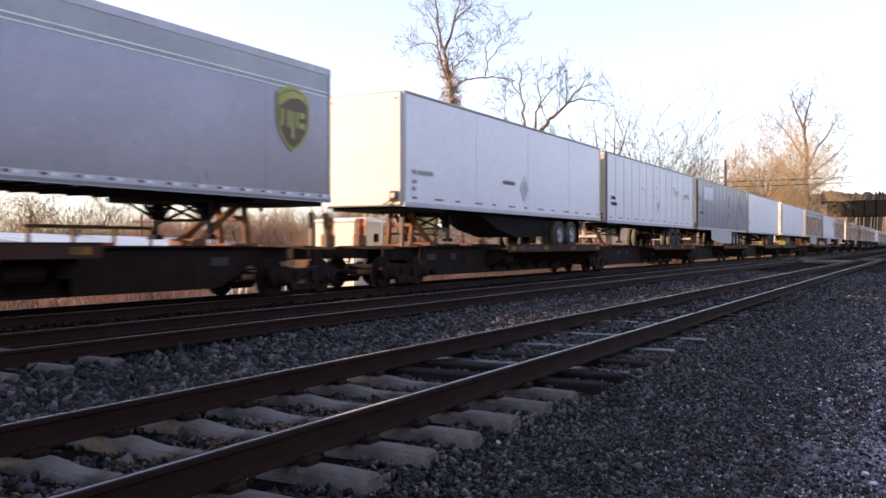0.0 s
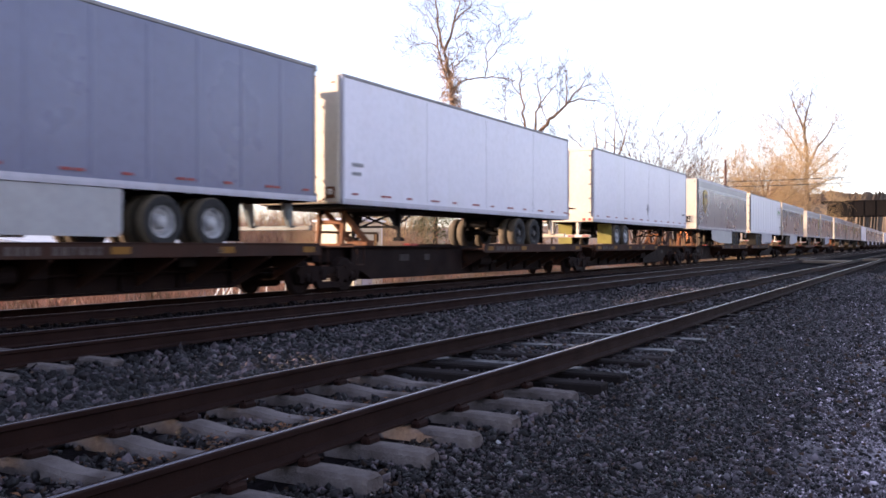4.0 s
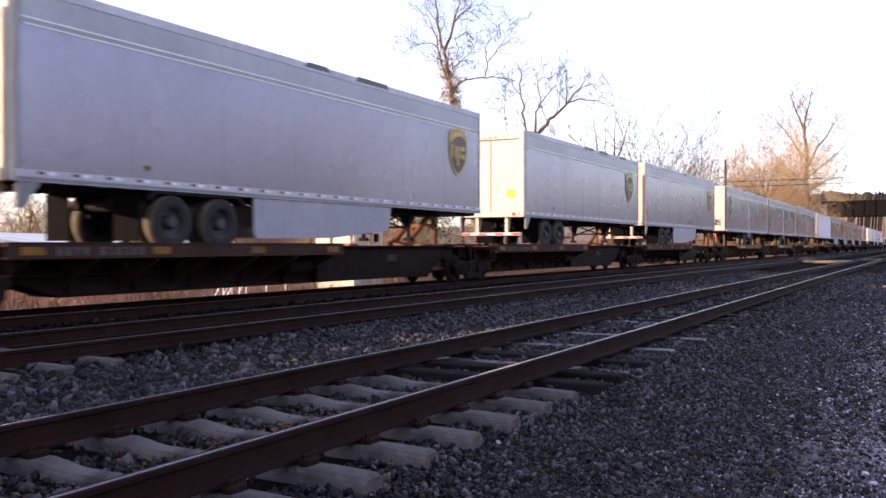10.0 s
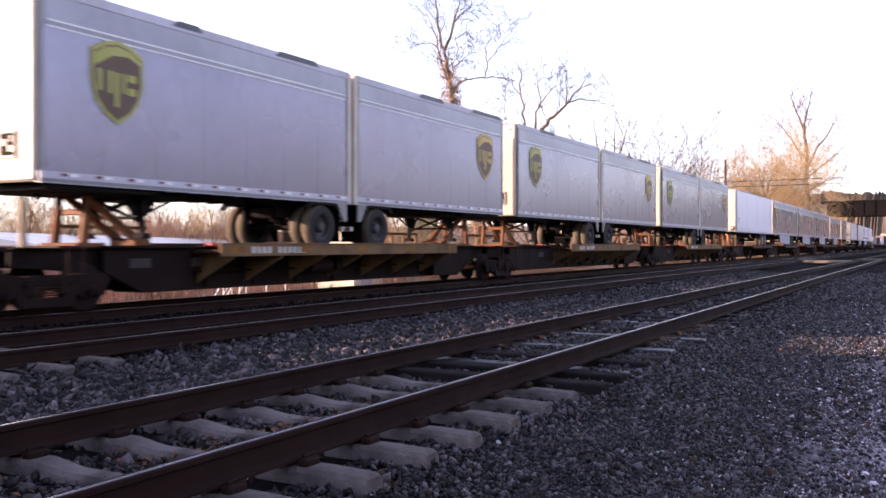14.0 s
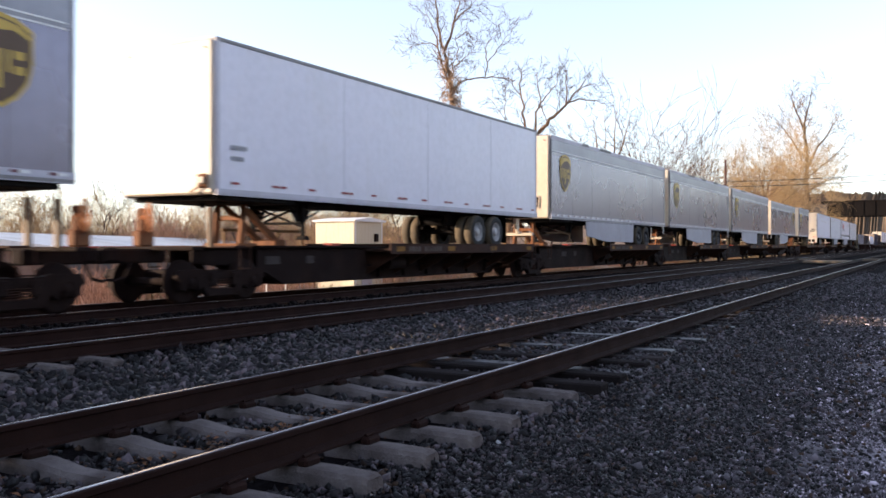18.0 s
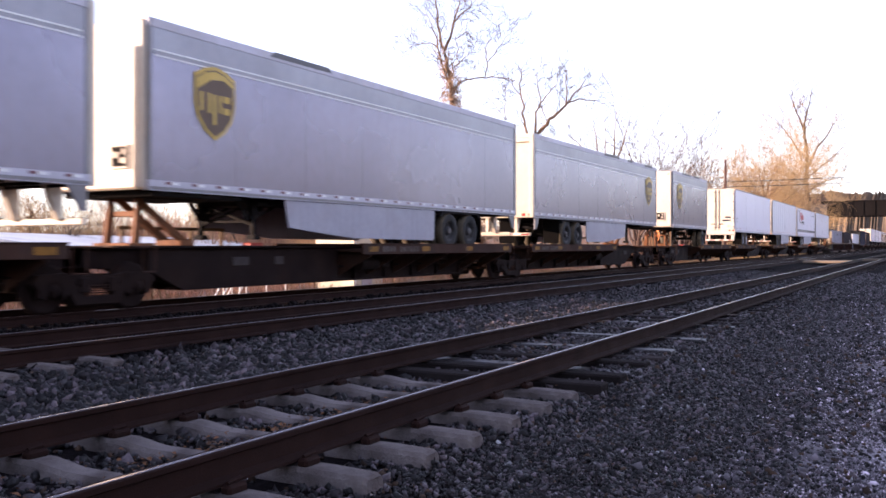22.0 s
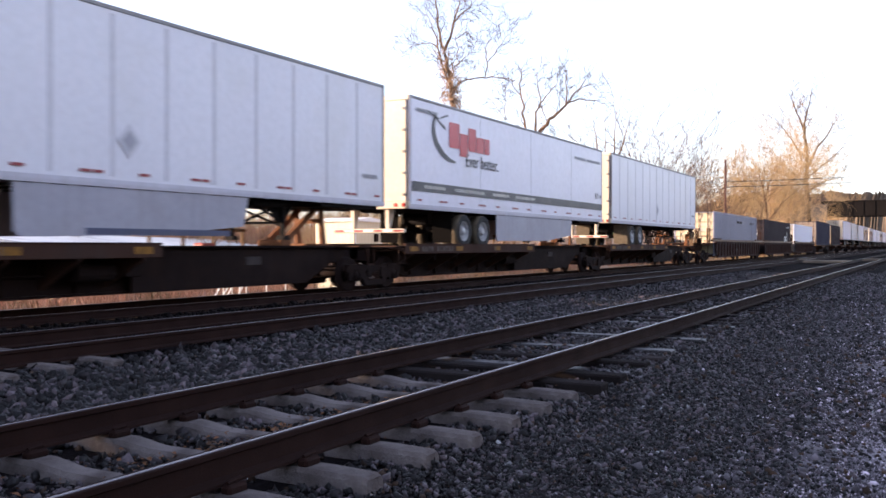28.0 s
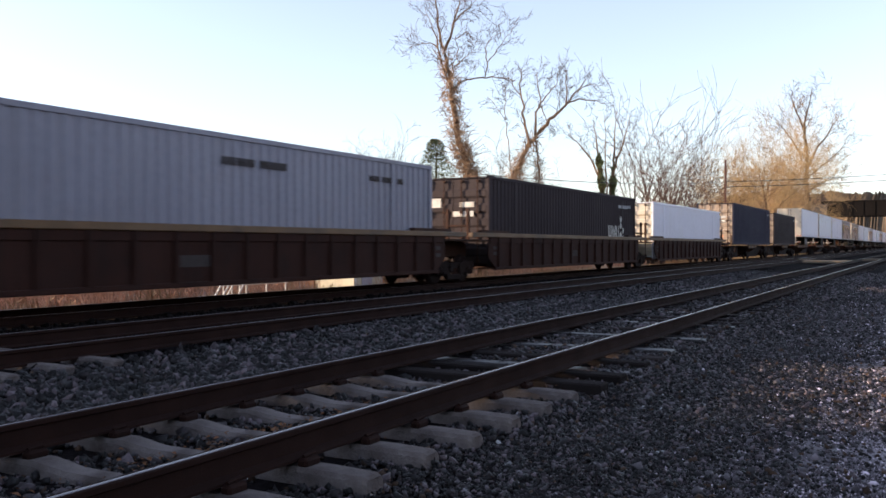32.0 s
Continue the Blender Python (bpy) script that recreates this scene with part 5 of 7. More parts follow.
def box_container(s, L, z, skin, end_mat, H=2.9, label="grey corrugated steel shipping container", mark=None):
    C = thing("container", label, "container", group="containers on the train")

    def side():
        g = Geo()
        n = int(L / 0.29)
        pts = []
        x = 0.12
        step = (L - 0.24) / n
        for k in range(n):
            x0 = 0.12 + k * step
            pts += [(x0, 0.0), (x0 + step * 0.36, 0.0), (x0 + step * 0.5, 0.036), (x0 + step * 0.86, 0.036)]
        pts.append((L - 0.12, 0.0))
        for sgn in (-1, 1):
            vs, fs = [], []
            for px, py in pts:
                yy = sgn * (1.285 - py)
                vs += [(px, yy, 0.15), (px, yy, H - 0.1)]
            for k in range(len(pts) - 1):
                fs.append((2 * k, 2 * k + 2, 2 * k + 3, 2 * k + 1))
            g.add(vs, fs)
        g.box(0.1, -1.22, H - 0.06, L - 0.1, 1.22, H - 0.03)
        g.box(0.1, -1.22, 0.08, L - 0.1, 1.22, 0.14)
        return g.mesh("side_wall", skin)
    part("side_wall", cached(("cside", L, skin.name, H), side), skin, C)

    def frame_():
        g = Geo()
        for y0, y1 in ((-1.3, -1.2), (1.2, 1.3)):
            g.box(0, y0, 0, L, y1, 0.16, 0.012)
            g.box(0, y0, H - 0.11, L, y1, H, 0.012)
            for x0 in (0.0, L - 0.16, 2.0, L - 2.16) if L > 13 else (0.0, L - 0.16):
                g.box(x0, y0 - (0.003 if y0 < 0 else -0.003), 0.0, x0 + 0.16, y1, H, 0.012)
        return g.mesh("frame", skin)
    part("frame", cached(("cframe", L, skin.name, H), frame_), skin, C)

    def door(sgn):
        def f():
            g = Geo()
            y0, y1 = sorted((sgn * 0.01, sgn * 1.2))
            # sheet pressed into level ridges
            ridge = [(0.09, 0.14), (0.04, 0.14)]
            for k in range(5):
                z0 = 0.3 + k * (H - 0.55) / 5
                ridge += [(0.04, z0), (-0.005, z0 + 0.07), (-0.005, z0 + 0.25), (0.04, z0 + 0.32)]
            ridge += [(0.04, H - 0.1), (0.09, H - 0.1)]
            g.prism(ridge, y0, y1)
            return g.mesh("end_door", end_mat)
        return f
    for sgn in (-1, 1):
        d = part("end_door", cached(("cdoor", sgn, end_mat.name, H), door(sgn)), end_mat, C)

        def rods():
            g = Geo()
            for ry in (0.32, 0.9):
                g.tube((-0.045, sgn * ry, 0.05), (-0.045, sgn * ry, H - 0.02), 0.02, n=6)
                for zz in (0.12, 0.9, 1.7, H - 0.2):
                    g.box(-0.065, sgn * ry - 0.06, zz, 0.05, sgn * ry + 0.06, zz + 0.07, 0.01)
                g.box(-0.075, sgn * ry - 0.02, 0.95, -0.045, sgn * ry + 0.25, 1.0)
            return g.mesh("lock_rod", STEEL_BROWN)
        part("lock_rod", cached(("crods", sgn, H), rods), STEEL_BROWN, d)

    def far_end():
        g = Geo()
        g.box(L - 0.08, -1.21, 0.14, L - 0.02, 1.21, H - 0.1, 0.012)
        return g.mesh("end_wall", skin)
    part("end_wall", cached(("cend", L, skin.name, H), far_end), skin, C)
    if mark:
        mark(C, L, H)
    ride(C, s, z)
    return C


def m_dark(C, L, H):
    g = Geo()
    x = L - 4.0
    for dx, w, h in ((0, 0.07, 0.5), (0.3, 0.07, 0.5), (0.07, 0.23, 0.08), (0.5, 0.07, 0.5), (0.7, 0.07, 0.42), (0.9, 0.07, 0.5), (1.1, 0.07, 0.5), (1.4, 0.07, 0.5)):
        g.box(x + dx, -1.298, 1.05, x + dx + w, -1.28, 1.05 + h)
    for dx, dz in ((1.75, 0.05), (2.05, 0.25), (1.75, 0.45), (1.45 + 0.3, 0.75), (2.05, -0.1)):
        g.prism([(x + dx, 0.95 + dz), (x + dx + 0.14, 1.1 + dz), (x + dx, 1.25 + dz), (x + dx - 0.14, 1.1 + dz)], -1.298, -1.28)
    part("company_mark", g, LIGHT_BAR, C, "white company mark in plain shapes")
    bars(C, L - 2.6, H - 0.55, [(0, 0, 1.5, 0.14)], FADED_GREY, y=-1.296)
    m_ends(C, L, H)


def m_ends(C, L, H):
    bars(C, L - 1.2, H - 0.5, [(0, 0, 0.45, 0.12)], FADED_GREY, y=-1.296)
    g = Geo()
    for y, z, w, h in ((-0.75, 1.9, 0.5, 0.17), (-0.75, 1.6, 0.75, 0.17), (0.45, 1.9, 0.35, 0.3)):
        g.box(-0.012, y, z, -0.002, y + w, z + h)
    part("door_mark", g, LIGHT_BAR, C, "door lettering as plain bars")


def m_grey(C, L, H):
    bars(C, 7.8, H - 0.62, [(0, 0, 1.0, 0.16), (1.15, 0, 0.9, 0.16)], STENCIL, y=-1.296)
    bars(C, L - 3.2, H - 0.62, [(0, 0, 0.5, 0.14), (0.6, 0, 0.6, 0.14), (1.35, 0, 0.3, 0.14)], STENCIL, y=-1.296)
    bars(C, 0.8, 0.6, [(0, 0, 0.35, 0.16), (0.1, 0.25, 0.2, 0.1)], STENCIL, y=-1.296)
    g = Geo()
    for y, z, w, h in ((-0.85, 1.95, 0.45, 0.18), (-0.95, 1.62, 0.8, 0.2)):
        g.box(-0.012, y, z, -0.002, y + w, z + h)
    part("door_mark", g, NOSE_TAN_LIT, C, "door lettering as plain bars")


W, R_, SV = VAN_WHITE, VAN_WHITE_RIB, VAN_SILVER
UPSL = "silver-grey parcel trailer with a brown shield emblem"
sk_w, sk_s, sk_n, sk_r = (SKIRT, False, 0), (SKIRT_SILVER, False, 0), (SKIRT, True, 0), (SKIRT, False, 3.6)
# the first two never come into view; they only shade the ground
trailer(-28.2, 16.15, True, W, label="white van trailer out of view, added for its shadow")
trailer(-10.7, 16.15, True, W, label="white van trailer out of view, added for its shadow")
trailer(6.78, 16.15, False, SV, "silver", 1.42, label=UPSL, green=True)
trailer(26.28, 16.15, True, W, extras=x_white_tri, H=4.23, bottom=1.12, rims=True, label="white dry van trailer with a faded diamond mark")
trailer(43.35, 16.15, True, R_, "ribbed", extras=x_peeled, end_mat=NOSE_TAN_LIT, label="white ribbed van trailer with peeled lettering")
trailer(60.81, 16.15, True, VAN_BLUE, "ribbed", extras=x_blue, skirt=sk_s, rims=True, end_mat=NOSE_TEAL_SHADED, label="blue-grey ribbed van trailer with a silver side skirt")
trailer(78.02, 15.2, True, W, extras=x_small)
trailer(96.21, 16.15, False, W, extras=x_diamond(8.2), rims=True, flap=FLAP_YELLOW, label="white van trailer with a placard holder and rear doors")
trailer(115.51, 16.15, True, SV, "silver", 1.85, skirt=sk_s, label=UPSL, extras=x_small)
trailer(133.64, 16.15, False, R_, "ribbed", flap=TREAD_LIT, extras=x_boxed, skirt=sk_n, label="white ribbed van trailer with a white side skirt")
trailer(150.97, 16.15, False, SV, "silver", 1.5, skirt=sk_w, label=UPSL, end_mat=NOSE_TAN_LIT, extras=x_sticker)
trailer(170.68, 13.72, False, SV, "silver", 1.5, green=True, label=UPSL, doors=1, H=4.09, extras=x_sticker)
trailer(185.67, 16.15, False, SV, "silver", 1.5, skirt=sk_w, label=UPSL)
PUPL = "short silver-grey parcel trailer with a brown shield emblem"
for s_, nl in ((205.7, True), (214.6, False), (224.35, True), (233.33, False), (243.1, True), (252.06, False)):
    trailer(s_, 8.53, nl, SV, "silver", 1.55 if nl else 1.35, green=nl, label=PUPL, end_mat=NOSE_CREAM_LIT, H=4.24)
trailer(263.9, 16.3, True, W, extras=x_small, rims=True, label="plain white van trailer with a smooth side")
trailer(281.59, 16.15, True, SV, "silver", 1.45, skirt=sk_w, label=UPSL)
trailer(298.85, 16.15, True, SV, "silver", 1.5, skirt=sk_w, label=UPSL)
trailer(316.27, 16.15, True, SV, "silver", 1.7, skirt=sk_w, label=UPSL)
trailer(334.13, 16.15, False, SV, "silver", 1.45, H=4.06, skirt=sk_w, label=UPSL)
trailer(353.63, 8.53, True, SV, "silver", 1.55, label=PUPL)
trailer(371.62, 16.15, False, W, rims=True, extras=x_rear, label="white van trailer with rear doors")
trailer(389.07, 16.15, False, R_, "ribbed", extras=x_diamond(7.8), gusset=False, skirt=sk_n, label="white ribbed van trailer with a white side skirt")
trailer(406.49, 16.15, False, W, extras=x_rental, skirt=sk_r, rims=True, H=4.15, label="white rental van trailer with red mark and dark swoosh", tape=True)
trailer(423.9, 16.15, False, R_, "ribbed", flap=TREAD_LIT, extras=x_diamond(7.6), rims=True, gusset=False, label="white ribbed van trailer with white wheels")
trailer(545.2, 16.15, False, W, rims=True)
trailer(562.8, 16.15, False, R_, "ribbed")
trailer(580.4, 16.15, False, W)
trailer(597.7, 16.15, True, SV, "silver", 2.0, label=UPSL)
for k in range(9):
    trailer(617.0 + k * 17.6, 16.15, k % 3 != 0, (SV, W, R_)[k % 3], ("silver", "smooth", "ribbed")[k % 3], label="far pale van trailer on the train")

spine_car(24.6 - 89.65, "LLLLR")
spine_car(24.6, "LLLLR")
spine_car(113.95, "LRRRR")
for s_, P_, a_, b2 in ((203.75, 19.9, True, False), (223.65, 18.8, False, False), (242.45, 19.6, False, True)):
    place_unit(s_, P_, 'P', a_, b2)
spine_car(262.1, "LLLLR")
spine_car(351.9, "LRRRR")
WELLS = ((442.3, 21.3, True, False), (463.6, 19.4, False, False), (483.0, 20.8, False, True))
for s_, P_, a_, b2 in WELLS:
    ride(well_unit(P_, a_, b2, WELL_BROWN), s_, 0.0)
box_container(445.37, 16.3, 0.36, BOX_GREY, BOX_TAN_SUNLIT, mark=m_grey)
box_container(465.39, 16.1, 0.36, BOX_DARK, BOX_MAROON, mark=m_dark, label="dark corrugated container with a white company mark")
box_container(484.68, 16.4, 0.36, W, NOSE_CREAM_LIT, label="white corrugated shipping container")
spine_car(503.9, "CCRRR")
box_container(505.85, 16.6, 1.1, BOX_NAVY, BOX_PALE_SUNLIT, mark=m_ends, H=3.0, label="dark navy container on a spine car")
box_container(525.0, 14.2, 1.1, BOX_MAROON, BOX_PALE_SUNLIT, mark=m_ends, label="dark brown container on a spine car")
spine_car(593.6, "LRLLR")
spine_car(683.3, "LRLLR")


def motions():
    """The train runs towards and past the camera at an even pace."""
    # the wheels of one truck roll; all other wheels share their turning
    rows = []
    for k in range(0, 961):
        t = k / 30.0
        rows.append((t, k))
    for w in WHEELSETS:
        x0, z0 = w.matrix_basis.translation.x, w.matrix_basis.translation.z
        walk(w, [(t, pose(x0, 0, z0, 0, -math.degrees((gone(t) - gone(0)) / WHEEL_R) % 360, 0)) for t, _ in rows])
    for ob, x, z, turned in MOVING:
        walk(ob, [(t, pose(x - gone(t), TRACK_Y, z, 0, 0, 180 if turned else 0)) for t in (0.0, 4.0, 8.0, 12.0, 16.0, 20.0, 24.0, 28.0, 32.0)])
    for w in bpy.data.objects:
        if w.name.startswith("wheelset") and w not in WHEELSETS:
            src = WHEELSETS[0 if w.matrix_basis.translation.x < 0 else 1]
            w.rotation_mode = "QUATERNION"
            ad = w.animation_data_create()
            ad.action = src.animation_data.action
            ad.action_slot = src.animation_data.action_slot


# ---- ground: one sheet to the horizon ----
TRACKS = (3.88, 8.65, 13.6)


def ground_z(x, y):
    """Height of the land: gravel path, ballast beds, a drop behind the train, banks by the bridge."""
    z = -0.33
    if y < 2.2:
        z = -0.33 - 0.05 * min(1.0, max(0.0, (2.2 - y) / 1.5))
    for ty in TRACKS:
        d = abs(y - ty)
        if d < 2.4 and ty > 5:
            z = max(z, -0.225 - max(0.0, d - 1.25) * 0.11) if ty < 10 else max(-0.42, -0.19 + TRACK_Z - max(0.0, d - 1.25) * 0.11)
        elif d < 2.4:
            bed = -0.285 + 0.052 * min(1.0, max(0.0, (x - 7.2) / 2.5))
            z = max(z, bed - max(0.0, d - 1.15) * 0.09 + 0.012 * noise.noise(Vector((x * 1.7, y * 1.7, 8.0))))
    if y > 15.6:
        z = -0.36 - 0.75 * min(1.0, (y - 15.6) / 3.0)
    # wooded bank beside the bridge
    k = min(1.0, max(0.0, (x - 115.0) / 60.0))
    if y > 17.0:
        z += k * min(6.2, (y - 17.0) * 0.75)
    if y < -9.0 and x > 60:
        z += min(1.0, (x - 60) / 80.0) * min(4.0, (-9.0 - y) * 0.4)
    if y > 15.6 or y < -3.0:
        z += 0.14 * noise.noise(Vector((x * 0.21, y * 0.21, 0))) + 0.4 * noise.noise(Vector((x * 0.03, y * 0.03, 3.0))) * min(1.0, abs(y - 10) / 40)
    elif y < 2.0:
        z += 0.03 * noise.noise(Vector((x * 0.8, y * 0.8, 5.0)))
    return z


def make_ground():
    xs = sorted(set([-1500, -700, -350, -200, -120, -80, -50, -30] + [-20 + 1.0 * k for k in range(71)] + [52 + 3 * k for k in range(60)] + [240, 270, 310, 360, 450, 600, 900, 1500, 2600]))
    ys = sorted(set([-1500, -700, -350, -160, -90, -55, -35, -24, -16, -12] + [-10 + 0.5 * k for k in range(60)] + [20 + 1.5 * k for k in range(20)] + [52, 56, 62, 70, 80, 95, 120, 160, 220, 320, 500, 900, 1800]))
    vs = [(x, y, ground_z(x, y)) for x in xs for y in ys]
    n = len(ys)
    g = Geo()
    fs, sl = [], []
    for i in range(len(xs) - 1):
        for j in range(n - 1):
            fs.append((i * n + j, (i + 1) * n + j, (i + 1) * n + j + 1, i * n + j + 1))
            yc = (ys[j] + ys[j + 1]) / 2
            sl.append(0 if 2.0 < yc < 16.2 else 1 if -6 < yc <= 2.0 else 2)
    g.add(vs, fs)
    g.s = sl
    return solid("ground", g, (BALLAST, GRAVEL_VEILED, EARTH), "dark ballast, gravel path and brown winter earth", kind="structure", smooth=True)


make_ground()


def scatter(name, boxes, material, label, seed, category=""):
    """Crushed stones strewn over rectangles: (x0, x1, y0, y1, count, smallest, largest)."""
    rng = np.random.default_rng(seed)
    ico = np.array([(1, 0, 0), (-1, 0, 0), (0, 1, 0), (0, -1, 0), (0, 0, 1), (0, 0, -1), (0.7, 0.7, 0.55), (-0.7, -0.6, 0.6)]) * 1.0
    tri = np.array([(0, 2, 6), (2, 4, 6), (4, 0, 6), (2, 1, 4), (1, 3, 7), (3, 4, 7), (4, 1, 7), (3, 0, 4), (2, 0, 5), (1, 2, 5), (3, 1, 5), (0, 3, 5)])
    allv, allf, base = [], [], 0
    for x0, x1, y0, y1, cnt, r0, r1 in boxes:
        px = x0 + (x1 - x0) * rng.random(cnt)
        py = y0 + (y1 - y0) * rng.random(cnt) + 0.35 * rng.standard_normal(cnt)
        px = px + 0.5 * rng.standard_normal(cnt)
        keep = np.ones(cnt, bool)
        for ty in TRACKS:
            for o in (-0.75, 0.75):
                keep &= abs(py - ty - o) > 0.1
        px, py = px[keep], py[keep]
        cnt = len(px)
        r = r0 + (r1 - r0) * rng.random(cnt) ** 2.2
        sc = r[:, None] * (0.6 + 0.8 * rng.random((cnt, 3)))
        pz = np.array([ground_z(a, b) for a, b in zip(px, py)]) + sc[:, 2] * 0.3
        v = ico[None] * (1 + 0.8 * (rng.random((cnt, 8, 3)) - 0.5)) * sc[:, None, :]
        an = rng.random(cnt) * 6.283
        c, s = np.cos(an)[:, None], np.sin(an)[:, None]
        ti = (rng.random(cnt) - 0.5)[:, None] * 2.2
        x, y, z = v[..., 0], v[..., 1], v[..., 2]
        y, z = y * np.cos(ti) - z * np.sin(ti), y * np.sin(ti) + z * np.cos(ti)
        x, y = x * c - y * s, x * s + y * c
        v = np.stack([x + px[:, None], y + py[:, None], z + pz[:, None]], -1)
        allv.append(v.reshape(-1, 3))
        allf.append((tri[None] + (np.arange(cnt) * 8)[:, None, None] + base).reshape(-1, 3))
        base += cnt * 8
    v, f = np.concatenate(allv), np.concatenate(allf)
    me = bpy.data.meshes.new(name)
    me.vertices.add(len(v))
    me.vertices.foreach_set("co", v.ravel())
    me.loops.add(f.size)
    me.loops.foreach_set("vertex_index", f.ravel())
    me.polygons.add(len(f))
    me.polygons.foreach_set("loop_start", np.arange(0, f.size, 3))
    me.polygons.foreach_set("loop_total", np.full(len(f), 3))
    me.materials.append(material)
    me.update(calc_edges=True)
    ob = new(name, me)
    return tagged(ob, label, category, kind="stuff")


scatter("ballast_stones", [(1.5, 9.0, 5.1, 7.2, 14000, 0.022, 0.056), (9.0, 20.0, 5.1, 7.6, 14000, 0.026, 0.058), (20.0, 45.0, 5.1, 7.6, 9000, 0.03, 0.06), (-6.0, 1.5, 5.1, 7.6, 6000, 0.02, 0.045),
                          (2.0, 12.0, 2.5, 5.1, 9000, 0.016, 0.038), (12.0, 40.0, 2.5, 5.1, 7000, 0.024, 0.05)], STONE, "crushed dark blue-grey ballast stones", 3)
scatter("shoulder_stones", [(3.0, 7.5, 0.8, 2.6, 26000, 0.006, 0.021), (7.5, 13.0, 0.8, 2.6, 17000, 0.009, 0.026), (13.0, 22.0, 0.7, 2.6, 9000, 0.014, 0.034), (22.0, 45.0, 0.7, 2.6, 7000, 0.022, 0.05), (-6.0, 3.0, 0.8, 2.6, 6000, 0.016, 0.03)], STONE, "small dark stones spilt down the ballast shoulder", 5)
scatter("far_ballast_stones", [(-8.0, 14.0, 7.6, 12.4, 14000, 0.02, 0.05), (14.0, 50.0, 7.6, 12.4, 12000, 0.028, 0.06), (-8.0, 40.0, 12.4, 16.4, 11000, 0.025, 0.06)], FAR_STONE, "darker ballast stones of the farther tracks", 9)
scatter("grey_stones", [(2.0, 8.0, 0.8, 7.4, 2600, 0.010, 0.028), (8.0, 16.0, 0.6, 7.4, 3000, 0.014, 0.034), (16.0, 40.0, 0.4, 7.4, 2800, 0.02, 0.05), (9.0, 20.0, 5.4, 7.0, 900, 0.02, 0.045)], GREY_STONE, "lighter grey stones strewn in the ballast", 13)
scatter("rusty_stones", [(3.0, 9.0, -0.4, 7.0, 3200, 0.008, 0.026), (9.0, 24.0, -1.0, 7.4, 2600, 0.014, 0.036)], RUSTY_STONE, "rust-stained brown stones near the rails", 14)
scatter("path_gravel", [(3.4, 8.0, -0.4, 1.2, 34000, 0.003, 0.010), (8.0, 14.0, -0.4, 1.3, 15000, 0.006, 0.016), (14.0, 34.0, -0.4, 1.4, 9000, 0.012, 0.028), (-8.0, 14.0, -6.0, 1.4, 7000, 0.01, 0.026)], GRAVEL_STONE_VEILED, "loose gravel of the trackside path, paled like lens veil", 4)
scatter("pale_pebbles", [(3.0, 9.0, -0.2, 2.6, 900, 0.003, 0.009), (3.0, 9.0, -0.2, 2.6, 170, 0.010, 0.022), (3.0, 9.0, 2.6, 7.0, 500, 0.005, 0.016), (9.0, 16.0, -0.2, 7.4, 1500, 0.005, 0.016), (16.0, 34.0, -0.2, 7.4, 1800, 0.008, 0.024), (8.0, 34.0, 5.2, 7.3, 900, 0.008, 0.024)], PALE_STONE, "scattered pale pebbles among the gravel", 6)


# ---- tracks ----
def rail_profile():
    return [(-0.07, -0.17), (0.07, -0.17), (0.07, -0.155), (0.015, -0.135), (0.012, -0.045), (0.036, -0.032), (0.036, -0.008), (0.028, -0.0015), (-0.028, -0.0015), (-0.036, -0.008), (-0.036, -0.032), (-0.012, -0.045), (-0.015, -0.135), (-0.07, -0.155)]


def make_track(ty, top):
    z = TRACK_Z if ty > 10 else 0.0
    for o in (-0.752, 0.752):
        g = Geo()
        g.prism([(ty + o + a, b + z) for a, b in rail_profile()], -60, 420, 'x')
        rl = solid("rail", g, RAIL_RUST, "rust-brown steel rail with a polished head", "rail", group="rails", kind="structure")
        g = Geo()
        g.prism([(ty + o - 0.020, z - 0.0015), (ty + o + 0.006, z - 0.0015), (ty + o + 0.003, z + 0.001), (ty + o - 0.017, z + 0.001)], -60, 420, 'x')
        part("rail_head", g, top, rl, "polished running surface")


for ty, top in zip(TRACKS, (RAIL_TOP, RAIL_MID, RAIL_MID)):
    make_track(ty, top)


def tie_mesh():
    """A concrete tie, higher under the rails and waisted in the middle."""
    sec = ((-1.295, 0.072, -0.02), (-1.27, 0.08, -0.006), (-1.0, 0.086, 0.0), (-0.55, 0.086, 0.0), (-0.3, 0.076, -0.03), (0.3, 0.076, -0.03), (0.55, 0.086, 0.0), (1.0, 0.086, 0.0), (1.27, 0.08, -0.006), (1.295, 0.072, -0.02))
    vs, fs = [], []
    for y, hw, dz in sec:
        vs += [(-hw - 0.04, y, -0.40), (-hw - 0.006, y, -0.205 + dz), (-hw + 0.014, y, -0.18 + dz), (hw - 0.014, y, -0.18 + dz), (hw + 0.006, y, -0.205 + dz), (hw + 0.04, y, -0.40)]
    for k in range(len(sec) - 1):
        for j in range(5):
            fs.append((k * 6 + j, k * 6 + j + 1, k * 6 + 7 + j, k * 6 + 6 + j))
    n = len(vs) - 6
    fs += [tuple(range(6))[::-1], tuple(range(n, n + 6))]
    return Geo().add(vs, fs).mesh("concrete_tie", CONCRETE)


TIE_C = tie_mesh()
TIE_W = Geo().box(-0.115, -1.3, -0.36, 0.115, 1.3, -0.19, 0.015).mesh("wood_tie", TIE_WOOD)
TIE_S = Geo().box(-0.115, -1.3, -0.36, 0.115, 1.3, -0.19, 0.015).mesh("wood_tie", TIE_SMOOTH)


